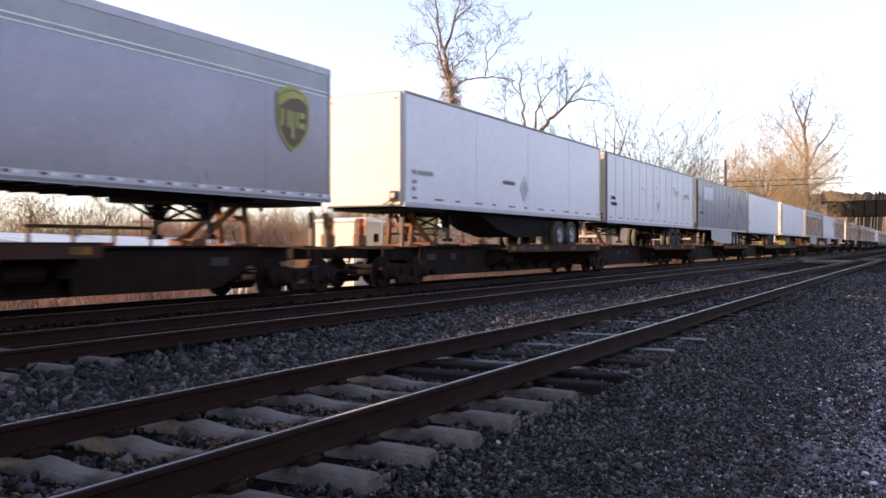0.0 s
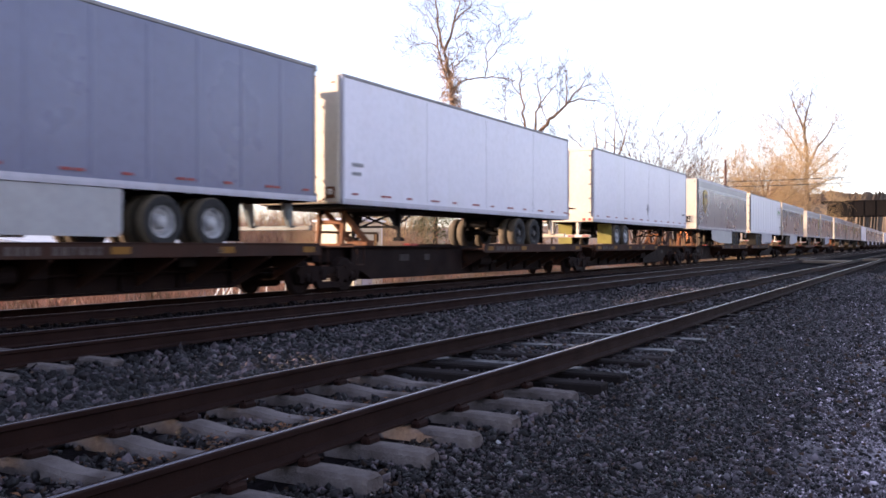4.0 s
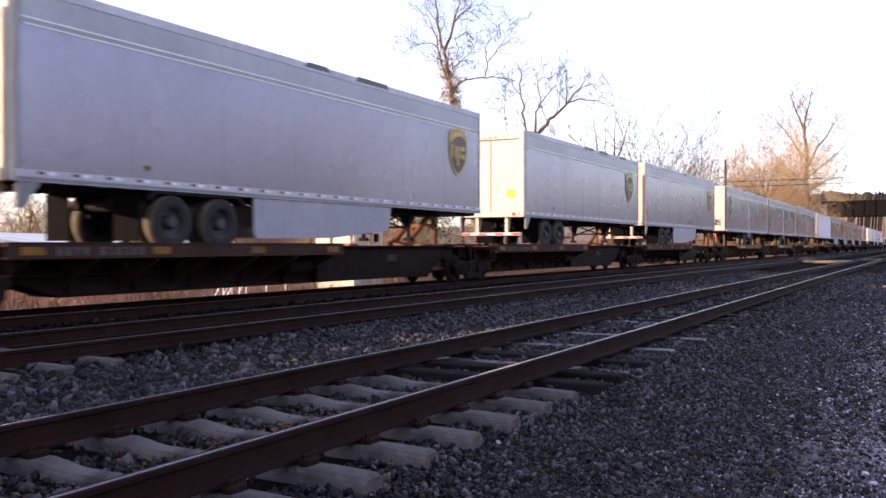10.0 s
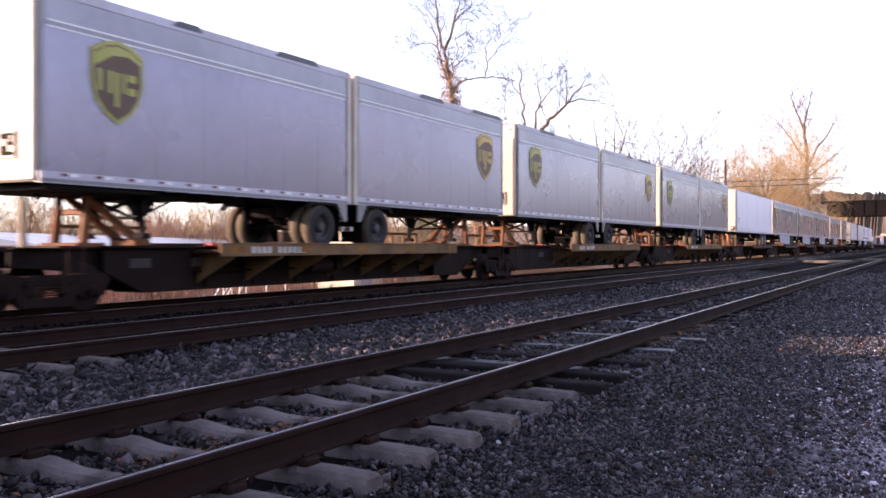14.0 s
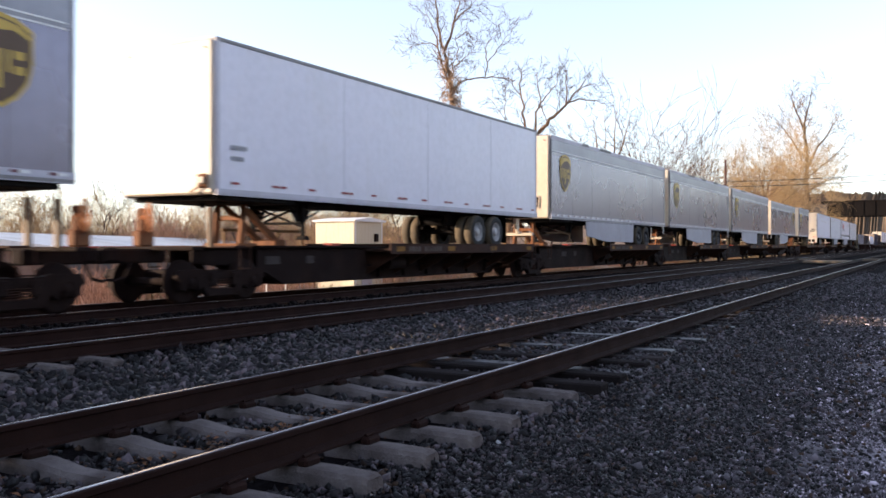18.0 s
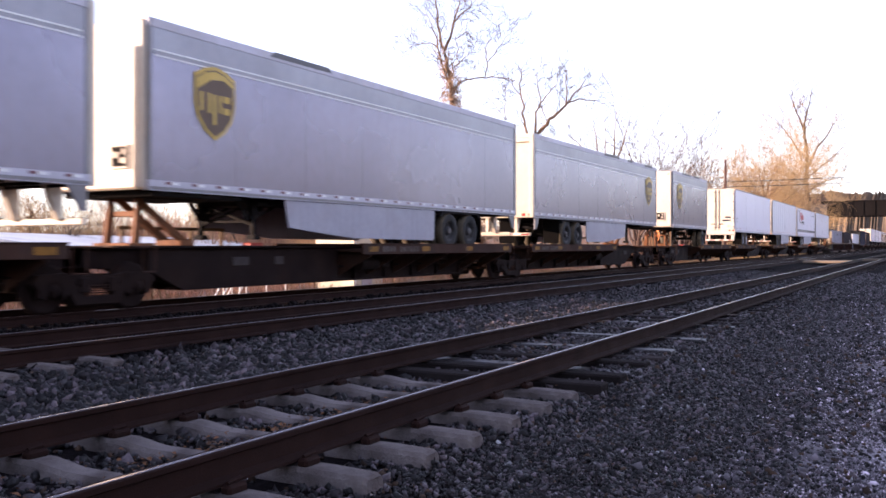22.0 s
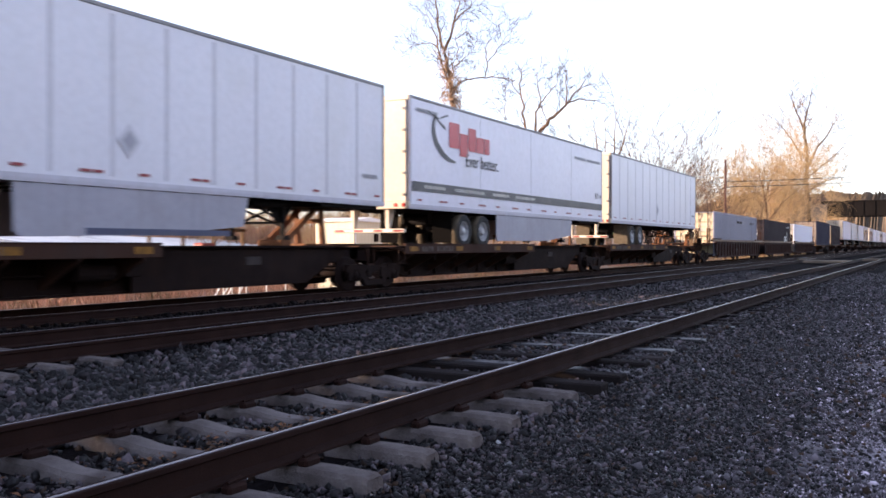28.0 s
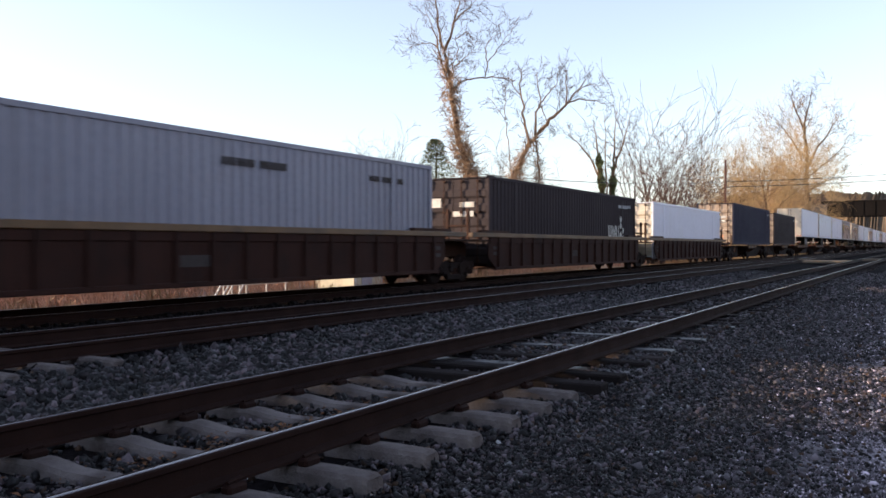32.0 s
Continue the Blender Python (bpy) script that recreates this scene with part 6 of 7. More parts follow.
def clip_mesh():
    g = Geo()
    for o in (-0.752, 0.752):
        for sg in (-1, 1):
            y = o + sg * 0.105
            g.box(-0.07, y - 0.035, -0.19, 0.07, y + 0.035, -0.135, 0.015)
            g.tube((-0.05, y, -0.13), (0.05, y, -0.12), 0.014, n=6)
    return g.mesh("rail_clip", RAIL_RUST)


CLIP = clip_mesh()


def ties():
    rng = random.Random(5)
    near = thing("track_ties", "concrete ties under the near track", "railway ties", pose(0, TRACKS[0], 0), kind="structure")
    for k in range(24):
        x = 7.055 - 0.61 * k
        if x > -6:
            t = part("concrete_tie", TIE_C, CONCRETE, near, at=pose(x, 0, -0.018 + rng.uniform(-0.006, 0.004), 0, 0, rng.uniform(-0.6, 0.6)))
            part("rail_clip", CLIP, RAIL_RUST, t)
    for k in range(150):
        x = 7.62 + 0.53 * k
        part("wood_tie", TIE_S if k in (2, 5, 8, 12, 17) else TIE_W, None, near, at=pose(x + rng.uniform(-0.05, 0.05), rng.uniform(-0.08, 0.08), rng.choice((-0.03, -0.012, -0.004, 0.004)) + rng.uniform(-0.008, 0.006), rng.uniform(-0.6, 0.6), 0, rng.uniform(-1.5, 1.5)))
    mid = thing("track_ties", "concrete and wooden ties under the middle track", "railway ties", pose(0, TRACKS[1], 0), kind="structure")
    for k in range(9):
        x = 1.6 + 0.61 * k
        part("concrete_tie", TIE_C, CONCRETE, mid, at=pose(x, -0.05, 0.03, 0, 0, rng.uniform(-0.6, 0.6)))
    far = thing("track_ties", "ties under the train's track", "railway ties", pose(0, TRACKS[2], 0), kind="structure")
    g = Geo()
    for k in range(330):
        x = -20 + 0.55 * k
        g.box(x - 0.11, -1.3, TRACK_Z - 0.36, x + 0.11, 1.3, TRACK_Z - 0.185)
    tagged(part("wood_ties", g, TIE_WOOD, far), kind="stuff")


ties()


# ---- leaf litter between the rails ----
def litter():
    rng = random.Random(8)
    g = Geo()
    spots = [(4.4, 3.95, 0.5), (3.8, 4.0, 0.4), (5.1, 3.9, 0.35), (6.2, 3.8, 0.4), (7.4, 3.6, 0.3), (3.0, 3.6, 0.4)]
    for k in range(640):
        cx, cy, sp = spots[k % len(spots)] if k < 520 else (rng.uniform(3.5, 12), rng.uniform(-1, 6.5), 0.3)
        x, y = rng.gauss(cx, sp), rng.gauss(cy, sp * 0.35)
        z = ground_z(x, y) + rng.uniform(0.01, 0.06)
        a, r = rng.uniform(0, 6.28), rng.uniform(0.010, 0.030)
        u = Vector((math.cos(a), math.sin(a), rng.uniform(-0.5, 0.5))) * r
        w = Vector((-math.sin(a), math.cos(a), rng.uniform(-0.5, 0.5))) * r * 0.6
        p = Vector((x, y, z))
        g.add([tuple(p - u), tuple(p + w + Vector((0, 0, 0.008))), tuple(p + u), tuple(p - w + Vector((0, 0, 0.006)))], [(0, 1, 2), (0, 2, 3)])
    return solid("leaf_litter", g, DRY_LEAF, "fallen dry brown leaves among the ties", "leaves", kind="stuff")


litter()


# ---- bare winter trees ----
def tree_mesh(seed, height, lean=(0.0, 0.0), spread=0.6, limbs=5, twigs=True, vine=False, trunk_r=0.22, fork=0.35, levels=4, dense=1.0, twig_r=0.012, guides=(), stems=0, splay=0.16, thin=0.62):
    rng = random.Random(seed)
    T, C, V = Geo(), Geo(), Geo()

    def limb(p, d, length, r, lev, up):
        n = 5 if lev < 2 else 4 if lev < 3 else 3
        pts = [Vector(p)]
        rad = [r]
        d = Vector(d).normalized()
        for k in range(n):
            d = (d + Vector((rng.gauss(0, 0.16), rng.gauss(0, 0.16), rng.gauss(0, 0.10) + up))).normalized()
            pts.append(pts[-1] + d * length / n)
            rad.append(max(twig_r * 0.7, r * (1 - (k + 1) / n * (0.62 if lev == 0 else 0.88))))
        G_ = T if lev <= 1 else C
        sides = 9 if lev == 0 else 6 if lev == 1 else 4 if lev == 2 else 3
        for a, b, ra, rb in zip(pts, pts[1:], rad, rad[1:]):
            G_.tube(a, b, ra, rb, sides, cap=False)
        if lev >= levels:
            return
        cnt = int((limbs if lev == 0 else 5 if lev < 3 else 4) * (dense if lev > 0 else 1) + rng.random())
        for k in range(cnt):
            f = (fork + (1 - fork) * (k + rng.random()) / cnt) if lev == 0 else (0.15 + 0.85 * (k + rng.random()) / cnt)
            i = min(n - 1, int(f * n))
            q = pts[i].lerp(pts[i + 1], f * n - i)
            rr = rad[i] * (0.62 if lev == 0 else 0.55)
            ax = (pts[i + 1] - pts[i]).normalized()
            side = ax.orthogonal().normalized()
            side.rotate(Matrix.Rotation(rng.uniform(0, 6.283), 3, ax))
            nd = ax * rng.uniform(0.45, 0.9) + side * rng.uniform(spread * 0.7, spread * 1.5)
            ln = (height * rng.uniform(0.30, 0.46) if lev == 0 else length * rng.uniform(0.42, 0.72))
            limb(q, nd, ln, max(twig_r, rr), lev + 1, 0.05)
    for k in range(stems):
        limb((rng.gauss(0, 0.35), rng.gauss(0, 0.35), -0.3), (rng.gauss(0, splay), rng.gauss(0, splay), 1.0), height * rng.uniform(0.55, 0.9), trunk_r * rng.uniform(0.5, 1.0), 1, 0.03)
    if not guides and not stems:
        limb((0, 0, -0.3), (lean[0], lean[1], 1.0), height * 0.72, trunk_r, 0, 0.02)
    for r0, r1, n_kids, kid, line in guides:
        r0, r1 = r0 * thin, max(twig_r, r1 * thin * 0.6)
        pts = [Vector((p[0], rng.gauss(0, 0.15), p[1])) for p in line]
        fine = []
        for a, b in zip(pts, pts[1:]):
            for k in range(3):
                fine.append(a.lerp(b, k / 3) + Vector((rng.gauss(0, 0.05), rng.gauss(0, 0.1), rng.gauss(0, 0.03))))
        fine.append(pts[-1])
        m = len(fine) - 1
        for k in range(m):
            T.tube(fine[k], fine[k + 1], r0 + (r1 - r0) * k / m, r0 + (r1 - r0) * (k + 1) / m, 8, cap=False)
        for k in range(n_kids):
            f = 0.3 + 0.7 * (k + rng.random()) / n_kids
            i = min(m - 1, int(f * m))
            ax = (fine[i + 1] - fine[i]).normalized()
            side = ax.orthogonal().normalized()
            side.rotate(Matrix.Rotation(rng.uniform(0, 6.283), 3, ax))
            limb(fine[i], ax * 0.8 + side * 0.75, kid * rng.uniform(0.5, 1.1), max(twig_r * 1.3, (r0 + (r1 - r0) * f) * 0.42), 2, 0.03)
    if vine:
        # shaggy vine stems hugging the lower trunks
        for r0, r1, n_kids, kid, line in guides:
            if r0 < 0.13:
                continue
            low = [Vector((p[0], 0, p[1])) for p in line]
            for k in range(int(480 * r0 / 0.4) * (len(low) - 1)):
                i = rng.randrange(len(low) - 1)
                p = low[i].lerp(low[i + 1], rng.random())
                fade = max(0.0, 1.0 - p.z / (height * 0.92))
                if rng.random() > fade * 1.6:
                    continue
                a, w = rng.uniform(0, 6.283), r0 * rng.uniform(0.7, 1.4)
                p = p + Vector((math.cos(a) * w, math.sin(a) * w, 0))
                sp = 0.25 + 0.5 * fade
                q = p + Vector((rng.gauss(0, sp), rng.gauss(0, sp), rng.uniform(-0.6, 0.8)))
                V.tube(p, q, 0.022, 0.009, 3, cap=False)
    return T, C, V


TREE_DATA = {}


def plant(kind, x, y, z=None, rot=0.0, scale=1.0, label="bare deciduous tree in winter", name="tree"):
    """A tree of a kind at a place; alike trees share meshes."""
    t_me, c_me, v_me = TREE_DATA[kind]
    m = Matrix.Translation((x, y, ground_z(x, y) if z is None else z)) @ Matrix.Rotation(radians(rot), 4, 'Z') @ Matrix.Diagonal((scale, scale, scale, 1))
    T = thing(name, label, "tree", m, group="trees along the line")
    part("trunk", t_me, None, T)
    part("crown", c_me, None, T)
    if v_me:
        part("vine", v_me, None, T, "shaggy climbing vine")
    return T


def tree_kind(kind, bark, twig, **kw):
    a, b, v = tree_mesh(**kw)
    TREE_DATA[kind] = (a.mesh("trunk", bark), b.mesh("crown", twig), v.mesh("vine", IVY) if v.v else None)


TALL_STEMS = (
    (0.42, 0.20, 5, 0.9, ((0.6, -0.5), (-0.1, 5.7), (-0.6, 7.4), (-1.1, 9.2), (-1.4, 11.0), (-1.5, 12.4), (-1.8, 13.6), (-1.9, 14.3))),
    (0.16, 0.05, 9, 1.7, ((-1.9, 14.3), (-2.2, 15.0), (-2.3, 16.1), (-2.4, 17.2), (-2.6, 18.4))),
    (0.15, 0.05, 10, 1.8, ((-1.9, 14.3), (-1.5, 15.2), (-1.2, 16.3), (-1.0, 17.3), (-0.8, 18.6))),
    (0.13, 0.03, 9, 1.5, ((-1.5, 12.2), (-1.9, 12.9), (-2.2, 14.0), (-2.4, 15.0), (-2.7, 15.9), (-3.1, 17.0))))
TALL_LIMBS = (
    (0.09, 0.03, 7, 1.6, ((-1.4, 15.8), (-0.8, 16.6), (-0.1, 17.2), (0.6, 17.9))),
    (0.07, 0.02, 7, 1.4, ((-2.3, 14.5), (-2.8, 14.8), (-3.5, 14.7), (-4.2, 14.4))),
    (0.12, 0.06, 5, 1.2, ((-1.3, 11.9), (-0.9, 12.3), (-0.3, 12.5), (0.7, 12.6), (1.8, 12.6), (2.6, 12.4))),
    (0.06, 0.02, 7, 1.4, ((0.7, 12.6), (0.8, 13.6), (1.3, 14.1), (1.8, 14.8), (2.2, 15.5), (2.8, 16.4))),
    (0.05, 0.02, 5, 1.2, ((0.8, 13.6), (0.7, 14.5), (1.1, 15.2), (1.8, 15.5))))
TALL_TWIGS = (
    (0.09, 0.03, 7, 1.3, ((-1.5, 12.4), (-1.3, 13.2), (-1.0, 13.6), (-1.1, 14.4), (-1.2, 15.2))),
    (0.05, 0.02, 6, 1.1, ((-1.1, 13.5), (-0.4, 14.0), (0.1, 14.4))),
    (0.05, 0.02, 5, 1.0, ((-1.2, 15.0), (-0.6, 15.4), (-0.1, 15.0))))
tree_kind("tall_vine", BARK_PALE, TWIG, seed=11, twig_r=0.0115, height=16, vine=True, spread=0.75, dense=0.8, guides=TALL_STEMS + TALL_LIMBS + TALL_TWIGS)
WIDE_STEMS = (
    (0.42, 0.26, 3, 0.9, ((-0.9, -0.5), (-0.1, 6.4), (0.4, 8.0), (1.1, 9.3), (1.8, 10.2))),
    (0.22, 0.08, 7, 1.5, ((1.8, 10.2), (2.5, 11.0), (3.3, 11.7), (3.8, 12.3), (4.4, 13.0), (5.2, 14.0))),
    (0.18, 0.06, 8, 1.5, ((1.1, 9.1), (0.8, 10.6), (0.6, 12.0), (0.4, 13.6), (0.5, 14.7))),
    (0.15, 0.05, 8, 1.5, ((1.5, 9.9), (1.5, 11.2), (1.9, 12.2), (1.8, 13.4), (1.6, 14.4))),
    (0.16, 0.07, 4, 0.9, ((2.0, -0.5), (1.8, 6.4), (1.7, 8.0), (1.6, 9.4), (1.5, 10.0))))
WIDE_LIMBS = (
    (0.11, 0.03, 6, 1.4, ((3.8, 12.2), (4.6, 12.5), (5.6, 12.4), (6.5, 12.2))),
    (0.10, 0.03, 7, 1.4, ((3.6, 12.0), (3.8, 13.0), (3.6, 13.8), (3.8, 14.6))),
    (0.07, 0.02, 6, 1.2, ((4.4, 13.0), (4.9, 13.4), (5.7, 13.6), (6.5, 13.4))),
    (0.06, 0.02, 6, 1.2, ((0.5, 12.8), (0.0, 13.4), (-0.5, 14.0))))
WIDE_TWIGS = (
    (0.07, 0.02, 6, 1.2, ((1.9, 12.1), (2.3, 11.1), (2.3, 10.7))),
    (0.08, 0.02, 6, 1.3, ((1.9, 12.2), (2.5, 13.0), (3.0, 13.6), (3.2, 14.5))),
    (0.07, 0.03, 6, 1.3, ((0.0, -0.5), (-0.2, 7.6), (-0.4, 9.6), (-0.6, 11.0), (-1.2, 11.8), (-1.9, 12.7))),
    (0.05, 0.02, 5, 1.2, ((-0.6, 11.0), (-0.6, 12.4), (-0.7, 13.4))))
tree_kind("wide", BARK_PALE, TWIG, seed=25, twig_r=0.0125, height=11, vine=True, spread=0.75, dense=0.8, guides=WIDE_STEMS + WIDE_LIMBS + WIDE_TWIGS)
tree_kind("slim", BARK, TWIG, seed=31, height=12.0, limbs=7, trunk_r=0.17, fork=0.25, spread=0.5)
tree_kind("bushy", BARK, TWIG, seed=47, height=11.0, limbs=9, trunk_r=0.2, fork=0.12, spread=0.62)
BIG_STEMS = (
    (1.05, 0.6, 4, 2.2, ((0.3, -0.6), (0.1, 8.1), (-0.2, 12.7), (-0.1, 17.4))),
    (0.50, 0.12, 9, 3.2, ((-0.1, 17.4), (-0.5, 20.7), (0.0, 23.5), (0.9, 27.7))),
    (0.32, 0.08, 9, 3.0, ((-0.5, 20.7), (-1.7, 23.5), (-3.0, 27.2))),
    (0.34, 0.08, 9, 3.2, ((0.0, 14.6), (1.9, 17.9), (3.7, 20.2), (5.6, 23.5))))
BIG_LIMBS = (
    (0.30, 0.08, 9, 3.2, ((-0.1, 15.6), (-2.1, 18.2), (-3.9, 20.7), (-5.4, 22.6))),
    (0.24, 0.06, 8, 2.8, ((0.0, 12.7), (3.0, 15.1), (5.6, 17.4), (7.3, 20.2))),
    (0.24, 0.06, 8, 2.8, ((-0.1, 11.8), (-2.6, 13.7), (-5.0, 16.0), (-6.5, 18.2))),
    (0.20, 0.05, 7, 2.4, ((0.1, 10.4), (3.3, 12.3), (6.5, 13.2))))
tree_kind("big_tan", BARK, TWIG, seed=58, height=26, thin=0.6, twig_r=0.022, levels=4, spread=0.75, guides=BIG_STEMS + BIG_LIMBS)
tree_kind("fan", BARK_RED, TWIG, seed=81, height=14.5, stems=6, splay=0.13, trunk_r=0.27, spread=0.42, twig_r=0.027, levels=4, dense=0.68)
tree_kind("tall_fan", BARK_RED, TWIG, seed=83, height=16.5, stems=5, splay=0.1, trunk_r=0.30, spread=0.42, twig_r=0.027, levels=4, dense=0.68)
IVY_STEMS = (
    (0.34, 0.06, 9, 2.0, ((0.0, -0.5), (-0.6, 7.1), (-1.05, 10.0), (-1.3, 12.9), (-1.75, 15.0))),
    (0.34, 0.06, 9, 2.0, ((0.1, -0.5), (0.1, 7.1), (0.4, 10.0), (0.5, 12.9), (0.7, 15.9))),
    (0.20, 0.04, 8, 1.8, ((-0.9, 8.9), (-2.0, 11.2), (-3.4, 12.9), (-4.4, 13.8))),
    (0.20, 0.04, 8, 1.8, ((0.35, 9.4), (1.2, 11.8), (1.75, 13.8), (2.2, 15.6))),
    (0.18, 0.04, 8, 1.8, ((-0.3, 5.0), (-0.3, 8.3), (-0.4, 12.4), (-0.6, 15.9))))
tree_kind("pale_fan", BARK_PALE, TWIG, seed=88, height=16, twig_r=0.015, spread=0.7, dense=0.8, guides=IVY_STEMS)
tree_kind("tan", BARK_PALE, TWIG_TAN, seed=63, height=17.0, limbs=13, trunk_r=0.17, fork=0.08, spread=0.62, twig_r=0.013, dense=1.1)
tree_kind("sapling", BARK_PALE, TWIG_TAN, seed=72, height=6.5, limbs=8, trunk_r=0.07, fork=0.1, spread=0.55, levels=3)


def at_angle(px_deg, y):
    """A place at distance y across the tracks, in a direction given in degrees from the line of the rails."""
    return y / math.tan(radians(px_deg)), y


VINE = "tall bare tree with a vine-clad trunk"
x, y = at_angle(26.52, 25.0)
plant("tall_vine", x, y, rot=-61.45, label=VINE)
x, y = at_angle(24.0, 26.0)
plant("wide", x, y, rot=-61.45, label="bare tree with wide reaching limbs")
for deg, y, kind, sc, rot in ((23.0, 30, "slim", 0.8, 40), (18.0, 29, "pale_fan", 1.0, -61.45), (16.2, 28, "fan", 0.95, 60), (15.5, 27, "tall_fan", 0.87, 170), (14.8, 26, "fan", 0.8, 200), (14.3, 27, "tall_fan", 0.80, 300),
                              (13.7, 26, "fan", 0.88, 20), (13.3, 25, "tall_fan", 0.70, 120), (12.5, 26, "slim", 0.65, 90), (11.7, 25, "tall_fan", 0.90, 230), (11.0, 25, "fan", 0.8, 250), (21.5, 31, "bushy", 0.7, 15),
                              (31.2, 40, "slim", 0.75, 33), (33.5, 42, "slim", 0.8, 233), (35.0, 44, "bushy", 0.7, 133)):
    x, y = at_angle(deg, y)
    plant(kind, x, y, rot=rot, scale=sc)


def ivy(x, y, lean, h):
    """Evergreen ivy clothing one stem."""
    rng = random.Random(int(x * 10))
    g = Geo()
    for k in range(2600):
        z = h * (0.3 + 0.7 * rng.random())
        a, r = rng.uniform(0, 6.283), (0.25 + 0.45 * (1 - z / h) + 0.15 * math.sin(z * 3.1)) * rng.random() ** 0.5
        p = Vector((lean * z + math.cos(a) * r, math.sin(a) * r, z))
        u = Vector((rng.gauss(0, 1), rng.gauss(0, 1), rng.gauss(0, 1))).normalized() * 0.11
        w = u.orthogonal() * 0.8
        g.add([tuple(p - u), tuple(p + w), tuple(p + u), tuple(p - w)], [(0, 1, 2, 3)])
    return solid("ivy_growth", g, NEEDLE, "dark evergreen ivy climbing a bare tree", "ivy", pose(x, y, ground_z(x, y), 0, 0, -61.45))


x, y = at_angle(18.0, 29.0)
ivy(x, y, -0.095, 11.6)
ivy(x + 0.15, y, 0.035, 10.2)
TANL = "bare tree with sunlit tan twigs"
for x, y, kind, sc, rot in ((158, 17.7, "big_tan", 1.0, -61), (120, 21.0, "tan", 0.8, 10), (126, 19.6, "tan", 1.0, 80), (132, 22, "tan", 1.1, 140), (138, 18.8, "tan", 0.95, 200), (145, 21, "tan", 1.15, 260), 
                            (168, 21.5, "fan", 0.75, 60), (166, 17.9, "tan", 0.42, 160), (154, 23, "tan", 1.0, 190), (174, 18.3, "tan", 0.45, 200), (150, 19.6, "tan", 0.75, 20)):
    plant(kind, x, y, rot=rot, scale=sc, label=TANL)
rng_t = random.Random(12)
for k in range(30):
    deg = 24.5 + 32 * k / 30 + rng_t.uniform(-0.5, 0.5)
    y = rng_t.uniform(44, 75)
    x, y = at_angle(deg, y)
    plant(("slim", "bushy", "tan", "bushy")[k % 4], x, y, rot=rng_t.uniform(0, 360), scale=rng_t.uniform(0.35, 0.62) * y / 60)


def evergreen(x, y, h):
    rng = random.Random(77)
    E_ = thing("evergreen_tree", "dark green conifer lit by low sun", "tree", pose(x, y, ground_z(x, y)))
    part("trunk", Geo().tube((0, 0, -0.3), (0.2, 0, h * 0.9), 0.25, 0.05, 8), BARK, E_)
    g = Geo()
    for k in range(9000):
        z = h * (0.12 + 0.88 * rng.random())
        rmax = 0.25 * h * max(0.0, 1.0 - (z / h) ** 2.4) ** 0.55 * (0.8 + 0.3 * math.sin(z * 2.3 + 1) * rng.random())
        a, r = rng.uniform(0, 6.283), rmax * rng.random() ** 0.4
        p = Vector((math.cos(a) * r, math.sin(a) * r, z))
        d = Vector((math.cos(a), math.sin(a), rng.uniform(-0.4, 0.5))) * rng.uniform(0.14, 0.3)
        w = Vector((-math.sin(a), math.cos(a), rng.uniform(-0.3, 0.3))) * 0.08
        g.add([tuple(p), tuple(p + d * 0.5 + w), tuple(p + d), tuple(p + d * 0.5 - w)], [(0, 1, 2), (0, 2, 3)])
    part("crown", g, NEEDLE, E_)


x, y = at_angle(33.6, 38.0)
plant("bushy", x, y, rot=200, scale=0.74, label="dark bare tree with several stems")
plant("slim", x + 0.8, y + 0.5, rot=20, scale=0.72, label="dark bare tree with several stems")
x, y = at_angle(29.05, 36.0)
evergreen(x, y, 11.0)
x, y = at_angle(29.9, 46.0)
evergreen(x, y, 9.5)


def brush(name, label, seed, spots, material, per=34, thick=1.0):
    """Thickets of thin stems: spots of (x, y, radius, height)."""
    rng = random.Random(seed)
    g = Geo()
    for sx, sy, sr, sh in spots:
        for k in range(per):
            a, r = rng.uniform(0, 6.283), sr * rng.random() ** 0.5
            px, py = sx + r * math.cos(a), sy + r * math.sin(a)
            p = Vector((px, py, ground_z(px, py) - 0.1))
            d = Vector((rng.gauss(0, 0.25), rng.gauss(0, 0.25), 1)).normalized()
            h = sh * rng.uniform(0.4, 1.0)
            q = p + d * h * 0.55
            e = q + (d + Vector((rng.gauss(0, 0.4), rng.gauss(0, 0.4), 0))).normalized() * h * 0.5
            g.tube(p, q, 0.018 * thick, 0.012 * thick, 3, cap=False)
            g.tube(q, e, 0.012 * thick, 0.005 * thick, 3, cap=False)
            for j in range(3):
                o = p.lerp(e, rng.uniform(0.3, 0.95))
                b = o + Vector((rng.gauss(0, 0.4), rng.gauss(0, 0.4), rng.uniform(0.1, 0.6))) * h * 0.3
                g.tube(o, b, 0.009 * thick, 0.004 * thick, 3, cap=False)
    return solid(name, g, material, label, "brush", kind="stuff")


rb = random.Random(21)
thicket = []
for k in range(190):
    deg = rb.uniform(11, 66)
    thicket.append((*at_angle(deg, rb.uniform(24, 32)), rb.uniform(0.8, 1.8), rb.uniform(0.8, 1.7) if deg > 37.5 else rb.uniform(1.4, 4.0)))
brush("brush_thicket", "thicket of bare reddish winter brush behind the train", 22, thicket, BRUSH_RED_LIT, per=28)
brush("far_thicket", "tall thicket of reddish bare brush below the bank", 29, [(*at_angle(rb.uniform(31, 57), rb.uniform(60, 74)), rb.uniform(1.6, 3.5), rb.uniform(3.6, 7.0)) for k in range(120)], TWIG_TAN, per=38, thick=1.8)
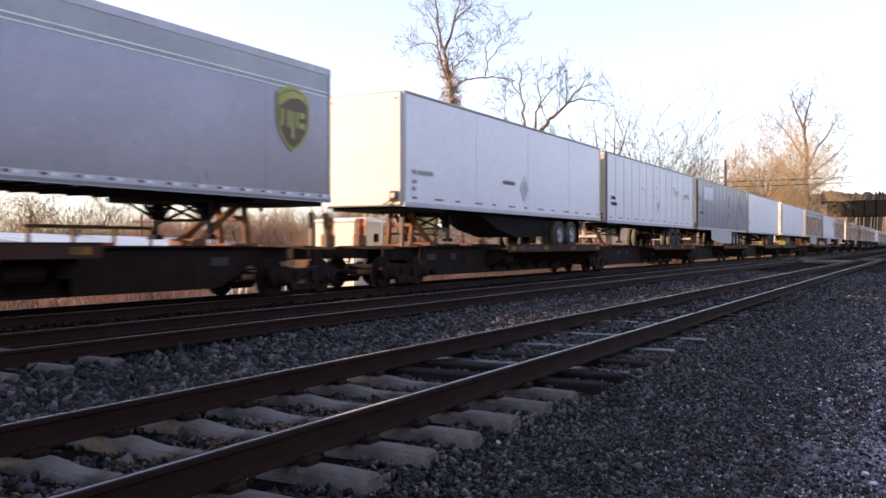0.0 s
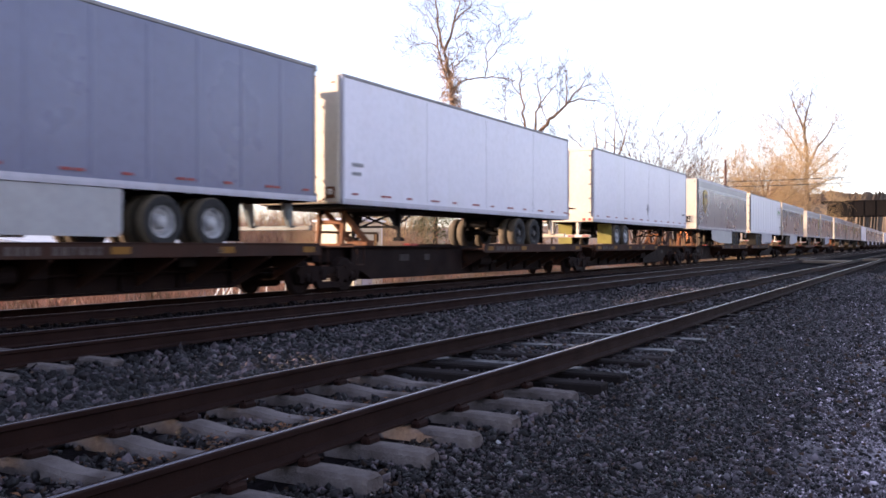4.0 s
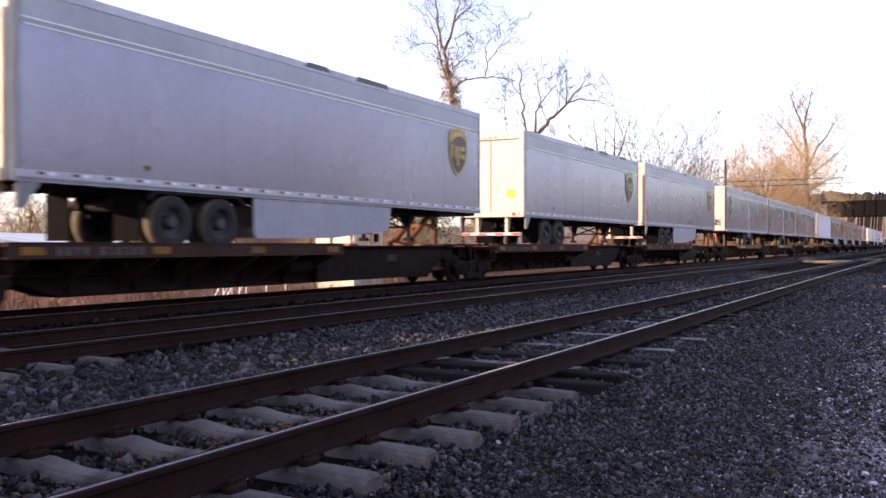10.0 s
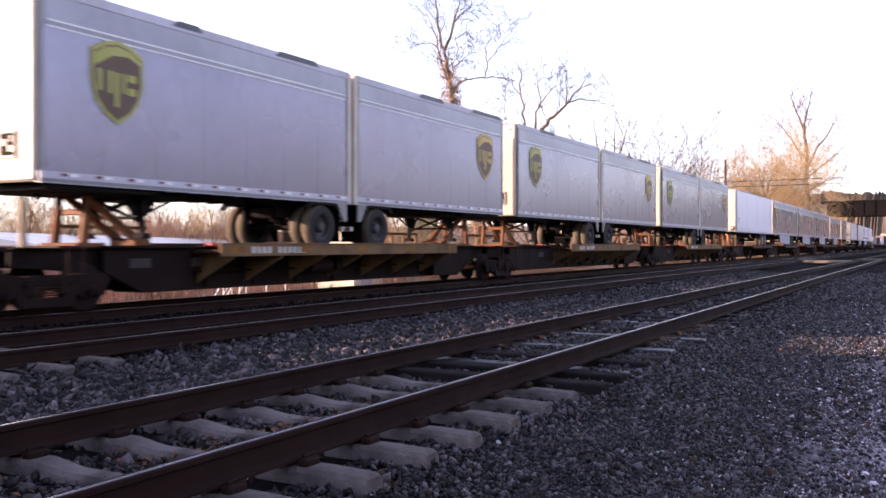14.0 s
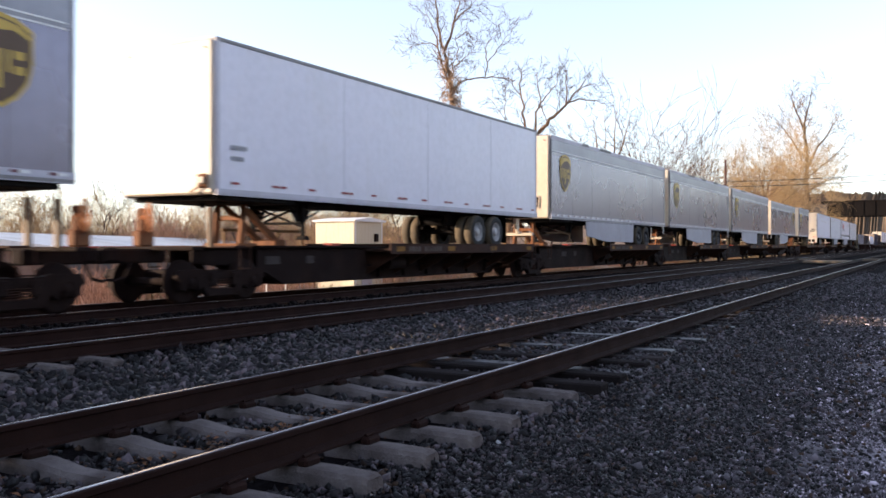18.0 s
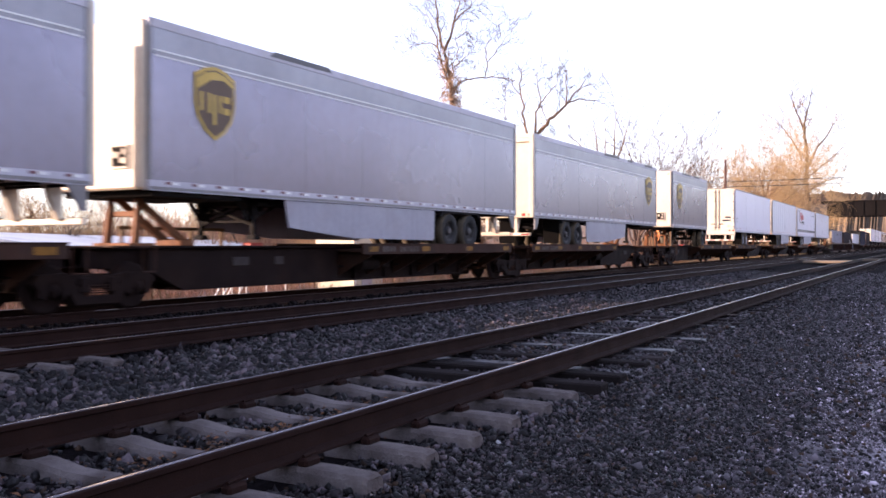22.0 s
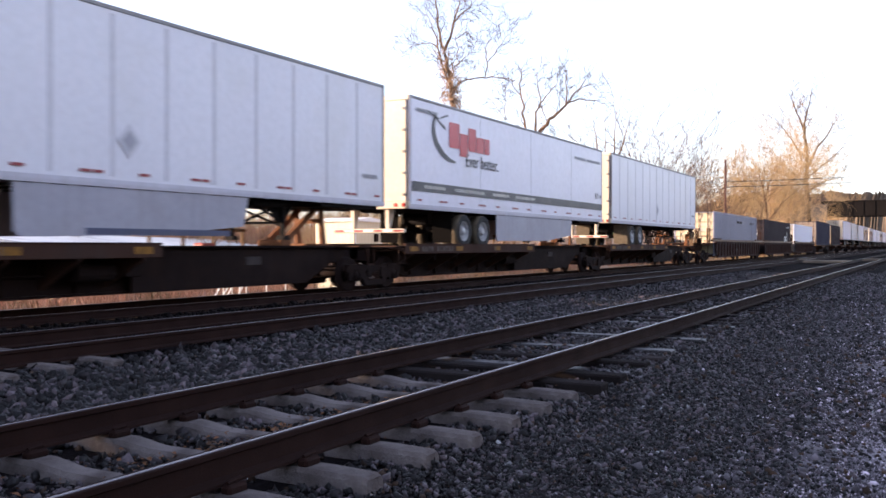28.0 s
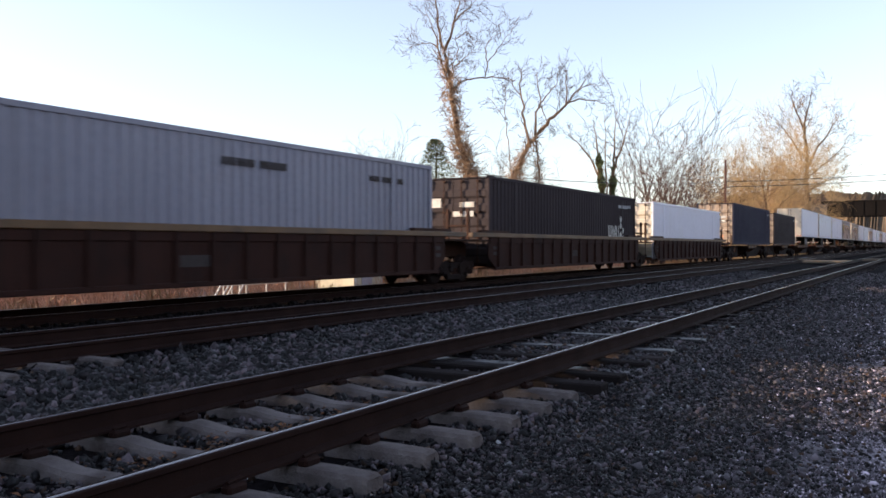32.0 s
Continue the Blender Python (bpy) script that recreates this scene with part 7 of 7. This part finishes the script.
brush("bank_thicket", "dense tan thicket along the far bank", 33, [(*at_angle(rb.uniform(33, 47), rb.uniform(58, 68)), rb.uniform(1.6, 3.0), rb.uniform(4.6, 7.4)) for k in range(70)], BRUSH_RED_LIT, per=44, thick=1.6)
brush("tall_brush", "tall tan brush and saplings behind the train", 31, [(*at_angle(rb.uniform(30.6, 37), rb.uniform(28, 35)), rb.uniform(0.8, 1.6), rb.uniform(3.6, 6.4)) for k in range(30)], TWIG_TAN, per=34)
# out of view at left, added only to break up sun on the ties
brush("edge_thicket", "unseen tall thicket that dapples the sun on the near ties", 37, [(rb.uniform(-26, -1), rb.uniform(19.5, 27), rb.uniform(1.2, 2.2), rb.uniform(4.5, 7.5)) for k in range(110)], BRUSH_RED_LIT, per=44, thick=2.2)
# mostly out of view too, added against low sun under the train
brush("line_brush", "low brush left of view that blocks the low sun", 26, [(rb.uniform(-45, 14), rb.uniform(19.5, 25), rb.uniform(1.0, 2.0), rb.uniform(1.2, 2.6)) for k in range(80)], BRUSH_RED_LIT, per=30)
brush("bank_brush", "dense tan brush on the bank by the bridge", 23, [(rb.uniform(100, 185), rb.uniform(17.6, 26), rb.uniform(1.2, 2.5), rb.uniform(1.5, 4.0)) for k in range(60)], TWIG_TAN, per=34)
# unseen, behind the camera: darkens the lower reflections on the silver trailers
brush("woods_thicket", "dark leafless thicket on the edge of the woods", 41, [(rb.uniform(-45, 75), rb.uniform(-31, -21), rb.uniform(1.5, 2.6), rb.uniform(3.0, 8.5)) for k in range(170)], BARK, per=40, thick=2.4)
brush("dry_weeds", "low dry weeds beside the far track", 24, [(rb.uniform(0, 90), rb.uniform(16.2, 22), rb.uniform(0.5, 1.2), rb.uniform(0.3, 0.9)) for k in range(190)], DRY_GRASS, per=30)


# ---- the shed, long roof and stairs beyond the train ----
def shed():
    S = thing("shed", "small cream utility shed lit by the sun", "shed", pose(35.3, 24.0, -1.15))
    part("wall", Geo().box(0, 0, 0, 2.5, 2.3, 3.35, 0.03), SHED_WALL, S)
    part("roof", Geo().prism([(-0.12, 3.33), (2.62, 3.33), (2.62, 3.40), (1.25, 3.55), (-0.12, 3.40)], -0.12, 2.42), ROOF_WHITE, S, "pale low-pitched roof")
    d = part("door", Geo().box(0.6, -0.04, 0.1, 1.5, 0.01, 2.1, 0.02), SKIRT, S)
    part("handle", Geo().box(1.38, -0.08, 1.0, 1.45, -0.035, 1.12, 0.01), STEEL_DARK, d)
    part("meter_box", Geo().box(1.7, -0.12, 2.35, 1.95, -0.0, 2.75, 0.02), STEEL_DARK, S, "dark meter box")
    for x in (0.05, 2.37):
        part("corner_trim", Geo().box(x, -0.02, 0.0, x + 0.08, 0.012, 3.33, 0.01), ROOF_WHITE, S)
    return S


shed()


def long_building():
    B = thing("long_building", "long low building with a pale roof beyond the brush", "building", pose(27.3, 35.0, -1.85, 0, 0, 29))
    L_ = 54.0
    part("wall", Geo().box(0, 0.3, 0, L_, 9.7, 2.75, 0.03), BRICK_FAR, B)
    g = Geo()
    g.prism([(-0.1, 2.72), (10.1, 2.72), (10.1, 2.85), (5.0, 3.55), (-0.1, 2.85)], -0.4, L_ + 0.4, 'x')
    part("roof", g, ROOF_WHITE, B, "pale sheet roof")
    part("fascia", Geo().box(-0.42, -0.16, 2.5, L_ + 0.42, -0.1, 2.84, 0.01), RED_TRIM, B, "red fascia board")
    for k in range(13):
        w = part("window", Geo().box(2 + k * 4, 0.24, 1.0, 3.6 + k * 4, 0.31, 2.1, 0.02), DARK_PAINT, B)
        part("window_frame", Geo().box(1.9 + k * 4, 0.2, 2.1, 3.7 + k * 4, 0.3, 2.2, 0.02), RAILING, w)


long_building()


def stair_rail():
    S = thing("stair_railing", "white steel stairs with handrails down the slope", "railing", pose(18.3, 17.25, -0.72))
    for x in (0.0, 0.32, 0.5, 0.95):
        part("handrail", Geo().tube((x, 0, 0.0), (x + 0.62, 0.1, 0.62), 0.028, n=6), RAILING, S)
    for x in (0.75, 1.1, 1.42, 1.7, 2.6, 3.5):
        part("post", Geo().tube((x, 0.12, -0.3), (x, 0.12, 0.64), 0.026, n=6), RAILING, S)
    for z in (0.62, 0.34):
        part("handrail", Geo().tube((0.6, 0.12, z), (3.6, 0.12, z), 0.022, n=6), RAILING, S)


stair_rail()


# ---- bridge over the tracks ----
def bridge():
    B = thing("road_bridge", "dark steel girder road bridge over the tracks", "bridge", pose(188.0, 0, 0))
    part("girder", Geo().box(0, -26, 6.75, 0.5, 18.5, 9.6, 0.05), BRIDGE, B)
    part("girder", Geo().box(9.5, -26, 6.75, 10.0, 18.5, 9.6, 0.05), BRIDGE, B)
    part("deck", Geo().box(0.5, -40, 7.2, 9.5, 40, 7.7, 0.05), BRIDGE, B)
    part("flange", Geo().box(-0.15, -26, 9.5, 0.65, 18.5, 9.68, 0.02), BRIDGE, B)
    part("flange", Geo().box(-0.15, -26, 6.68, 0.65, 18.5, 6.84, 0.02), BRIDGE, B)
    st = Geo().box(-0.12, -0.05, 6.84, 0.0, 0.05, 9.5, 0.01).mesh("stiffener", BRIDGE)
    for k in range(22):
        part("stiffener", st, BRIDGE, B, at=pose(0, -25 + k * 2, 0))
    part("abutment", Geo().box(-0.6, 17.2, -1.5, 10.6, 20.5, 9.0, 0.08), BRIDGE_STONE, B, "stone abutment")
    part("abutment", Geo().box(-0.6, -29, -1.5, 10.6, -25.5, 6.7, 0.08), BRIDGE_STONE, B, "stone abutment")
    part("wing_wall", Geo().prism([(20.4, -1.5), (36, -1.5), (36, 7.5), (20.4, 9.0)], -0.4, 0.6, 'x'), BRIDGE_STONE, B)


bridge()


# ---- pole, wires, crossing planks ----
def pole(x, y, h, arm=True):
    P = thing("utility_pole", "weathered reddish wooden utility pole", "pole", pose(x, y, ground_z(x, y)))
    part("shaft", Geo().tube((0, 0, -0.5), (0, 0, h), 0.17, 0.12, 10), POLE_WOOD, P)
    if not arm:
        return P
    part("crossarm", Geo().box(-0.06, -1.1, h - 0.7, 0.06, 1.1, h - 0.56, 0.01), POLE_WOOD, P)
    for yy in (-1.0, -0.4, 0.4, 1.0):
        part("insulator", Geo().lathe([(0.0, 0.14), (0.05, 0.12), (0.06, 0.04), (0.03, 0.0)], 0, yy, h - 0.56, 8, axis='z'), ALU, P)
    return P


def wire(name, p, q, sag):
    p, q = Vector(p), Vector(q)
    g = Geo()
    n = 14
    pts = [p.lerp(q, k / n) - Vector((0, 0, sag * 4 * (k / n) * (1 - k / n))) for k in range(n + 1)]
    for a, b in zip(pts, pts[1:]):
        g.tube(a, b, 0.042, n=4, cap=False)
    return solid(name, g, WIRE, "black overhead wire strung beyond the tracks", "wire", kind="structure")


pole(108.0, 21.0, 12.2, False)
pole(64.0, 33.0, 7.5)
pole(55.6, 60.0, 5.0)
wire("overhead_wire", (108, 21.0, 8.5), (150, -20.0, 13.5), 0.6)
wire("overhead_wire", (108, 21.0, 7.9), (150, -20.0, 12.6), 0.6)
wire("overhead_wire", (108, 21.0, 8.5), (64, 33.0, 6.9), 0.5)


def crossing(x, y, w, d, name="crossing_panel"):
    C = thing(name, "weathered plank crossing panel between the rails", "crossing", pose(x, y, -0.17), group="crossing panels")
    for k in range(5):
        part("plank", Geo().box(k * d / 5 + 0.01, 0, 0, (k + 1) * d / 5 - 0.01, w, 0.15, 0.012), PLANK, C)


crossing(66.0, 4.75, 2.9, 3.2)
crossing(76.0, 3.3, 1.2, 3.2)
crossing(76.0, 8.05, 1.2, 3.2)

# ---- far hills ----
def hills():
    g = Geo()
    rng = random.Random(9)
    vs, fs = [], []
    n = 1400
    for k in range(n + 1):
        y = -420 + 1100 * k / n
        h = 27 + 6 * noise.noise(Vector((y * 0.01, 0, 1))) + 3 * noise.noise(Vector((y * 0.06, 2, 1))) + 0.9 * rng.random() + 0.7 * noise.noise(Vector((y * 0.25, 7, 1)))
        h = 2 + h * min(1.0, max(0.0, (270 - y) / 150))
        vs += [(560, y, -5), (600 + 6 * rng.random(), y, h * 0.8 + 1.6 * rng.random()), (680 + 8 * rng.random(), y, h * 1.3 + 2.4 * rng.random()), (760, y, -5)]
    for k in range(n):
        for j in range(3):
            fs.append((k * 4 + j, k * 4 + 4 + j, k * 4 + 5 + j, k * 4 + 1 + j))
    g.add(vs, fs)
    return solid("far_hills", g, HILL, "distant brown wooded hills", kind="structure")


hills()
# unseen woods behind the path and camera, there for the trailers' reflections
for k in range(22):
    plant(("tan", "bushy", "tan", "slim")[k % 4], -22 + 4.6 * k + rng_t.uniform(-1.5, 1.5), rng_t.uniform(-34, -20), rot=rng_t.uniform(0, 360), scale=rng_t.uniform(0.55, 0.9), label="bare tree on the edge of the woods")
for k in range(30):
    plant(("tan", "bushy", "tan")[k % 3], rng_t.uniform(230, 420), rng_t.choice((rng_t.uniform(24, 60), rng_t.uniform(-40, -14))), rot=rng_t.uniform(0, 360), scale=rng_t.uniform(0.7, 1.1), label=TANL)

motions()
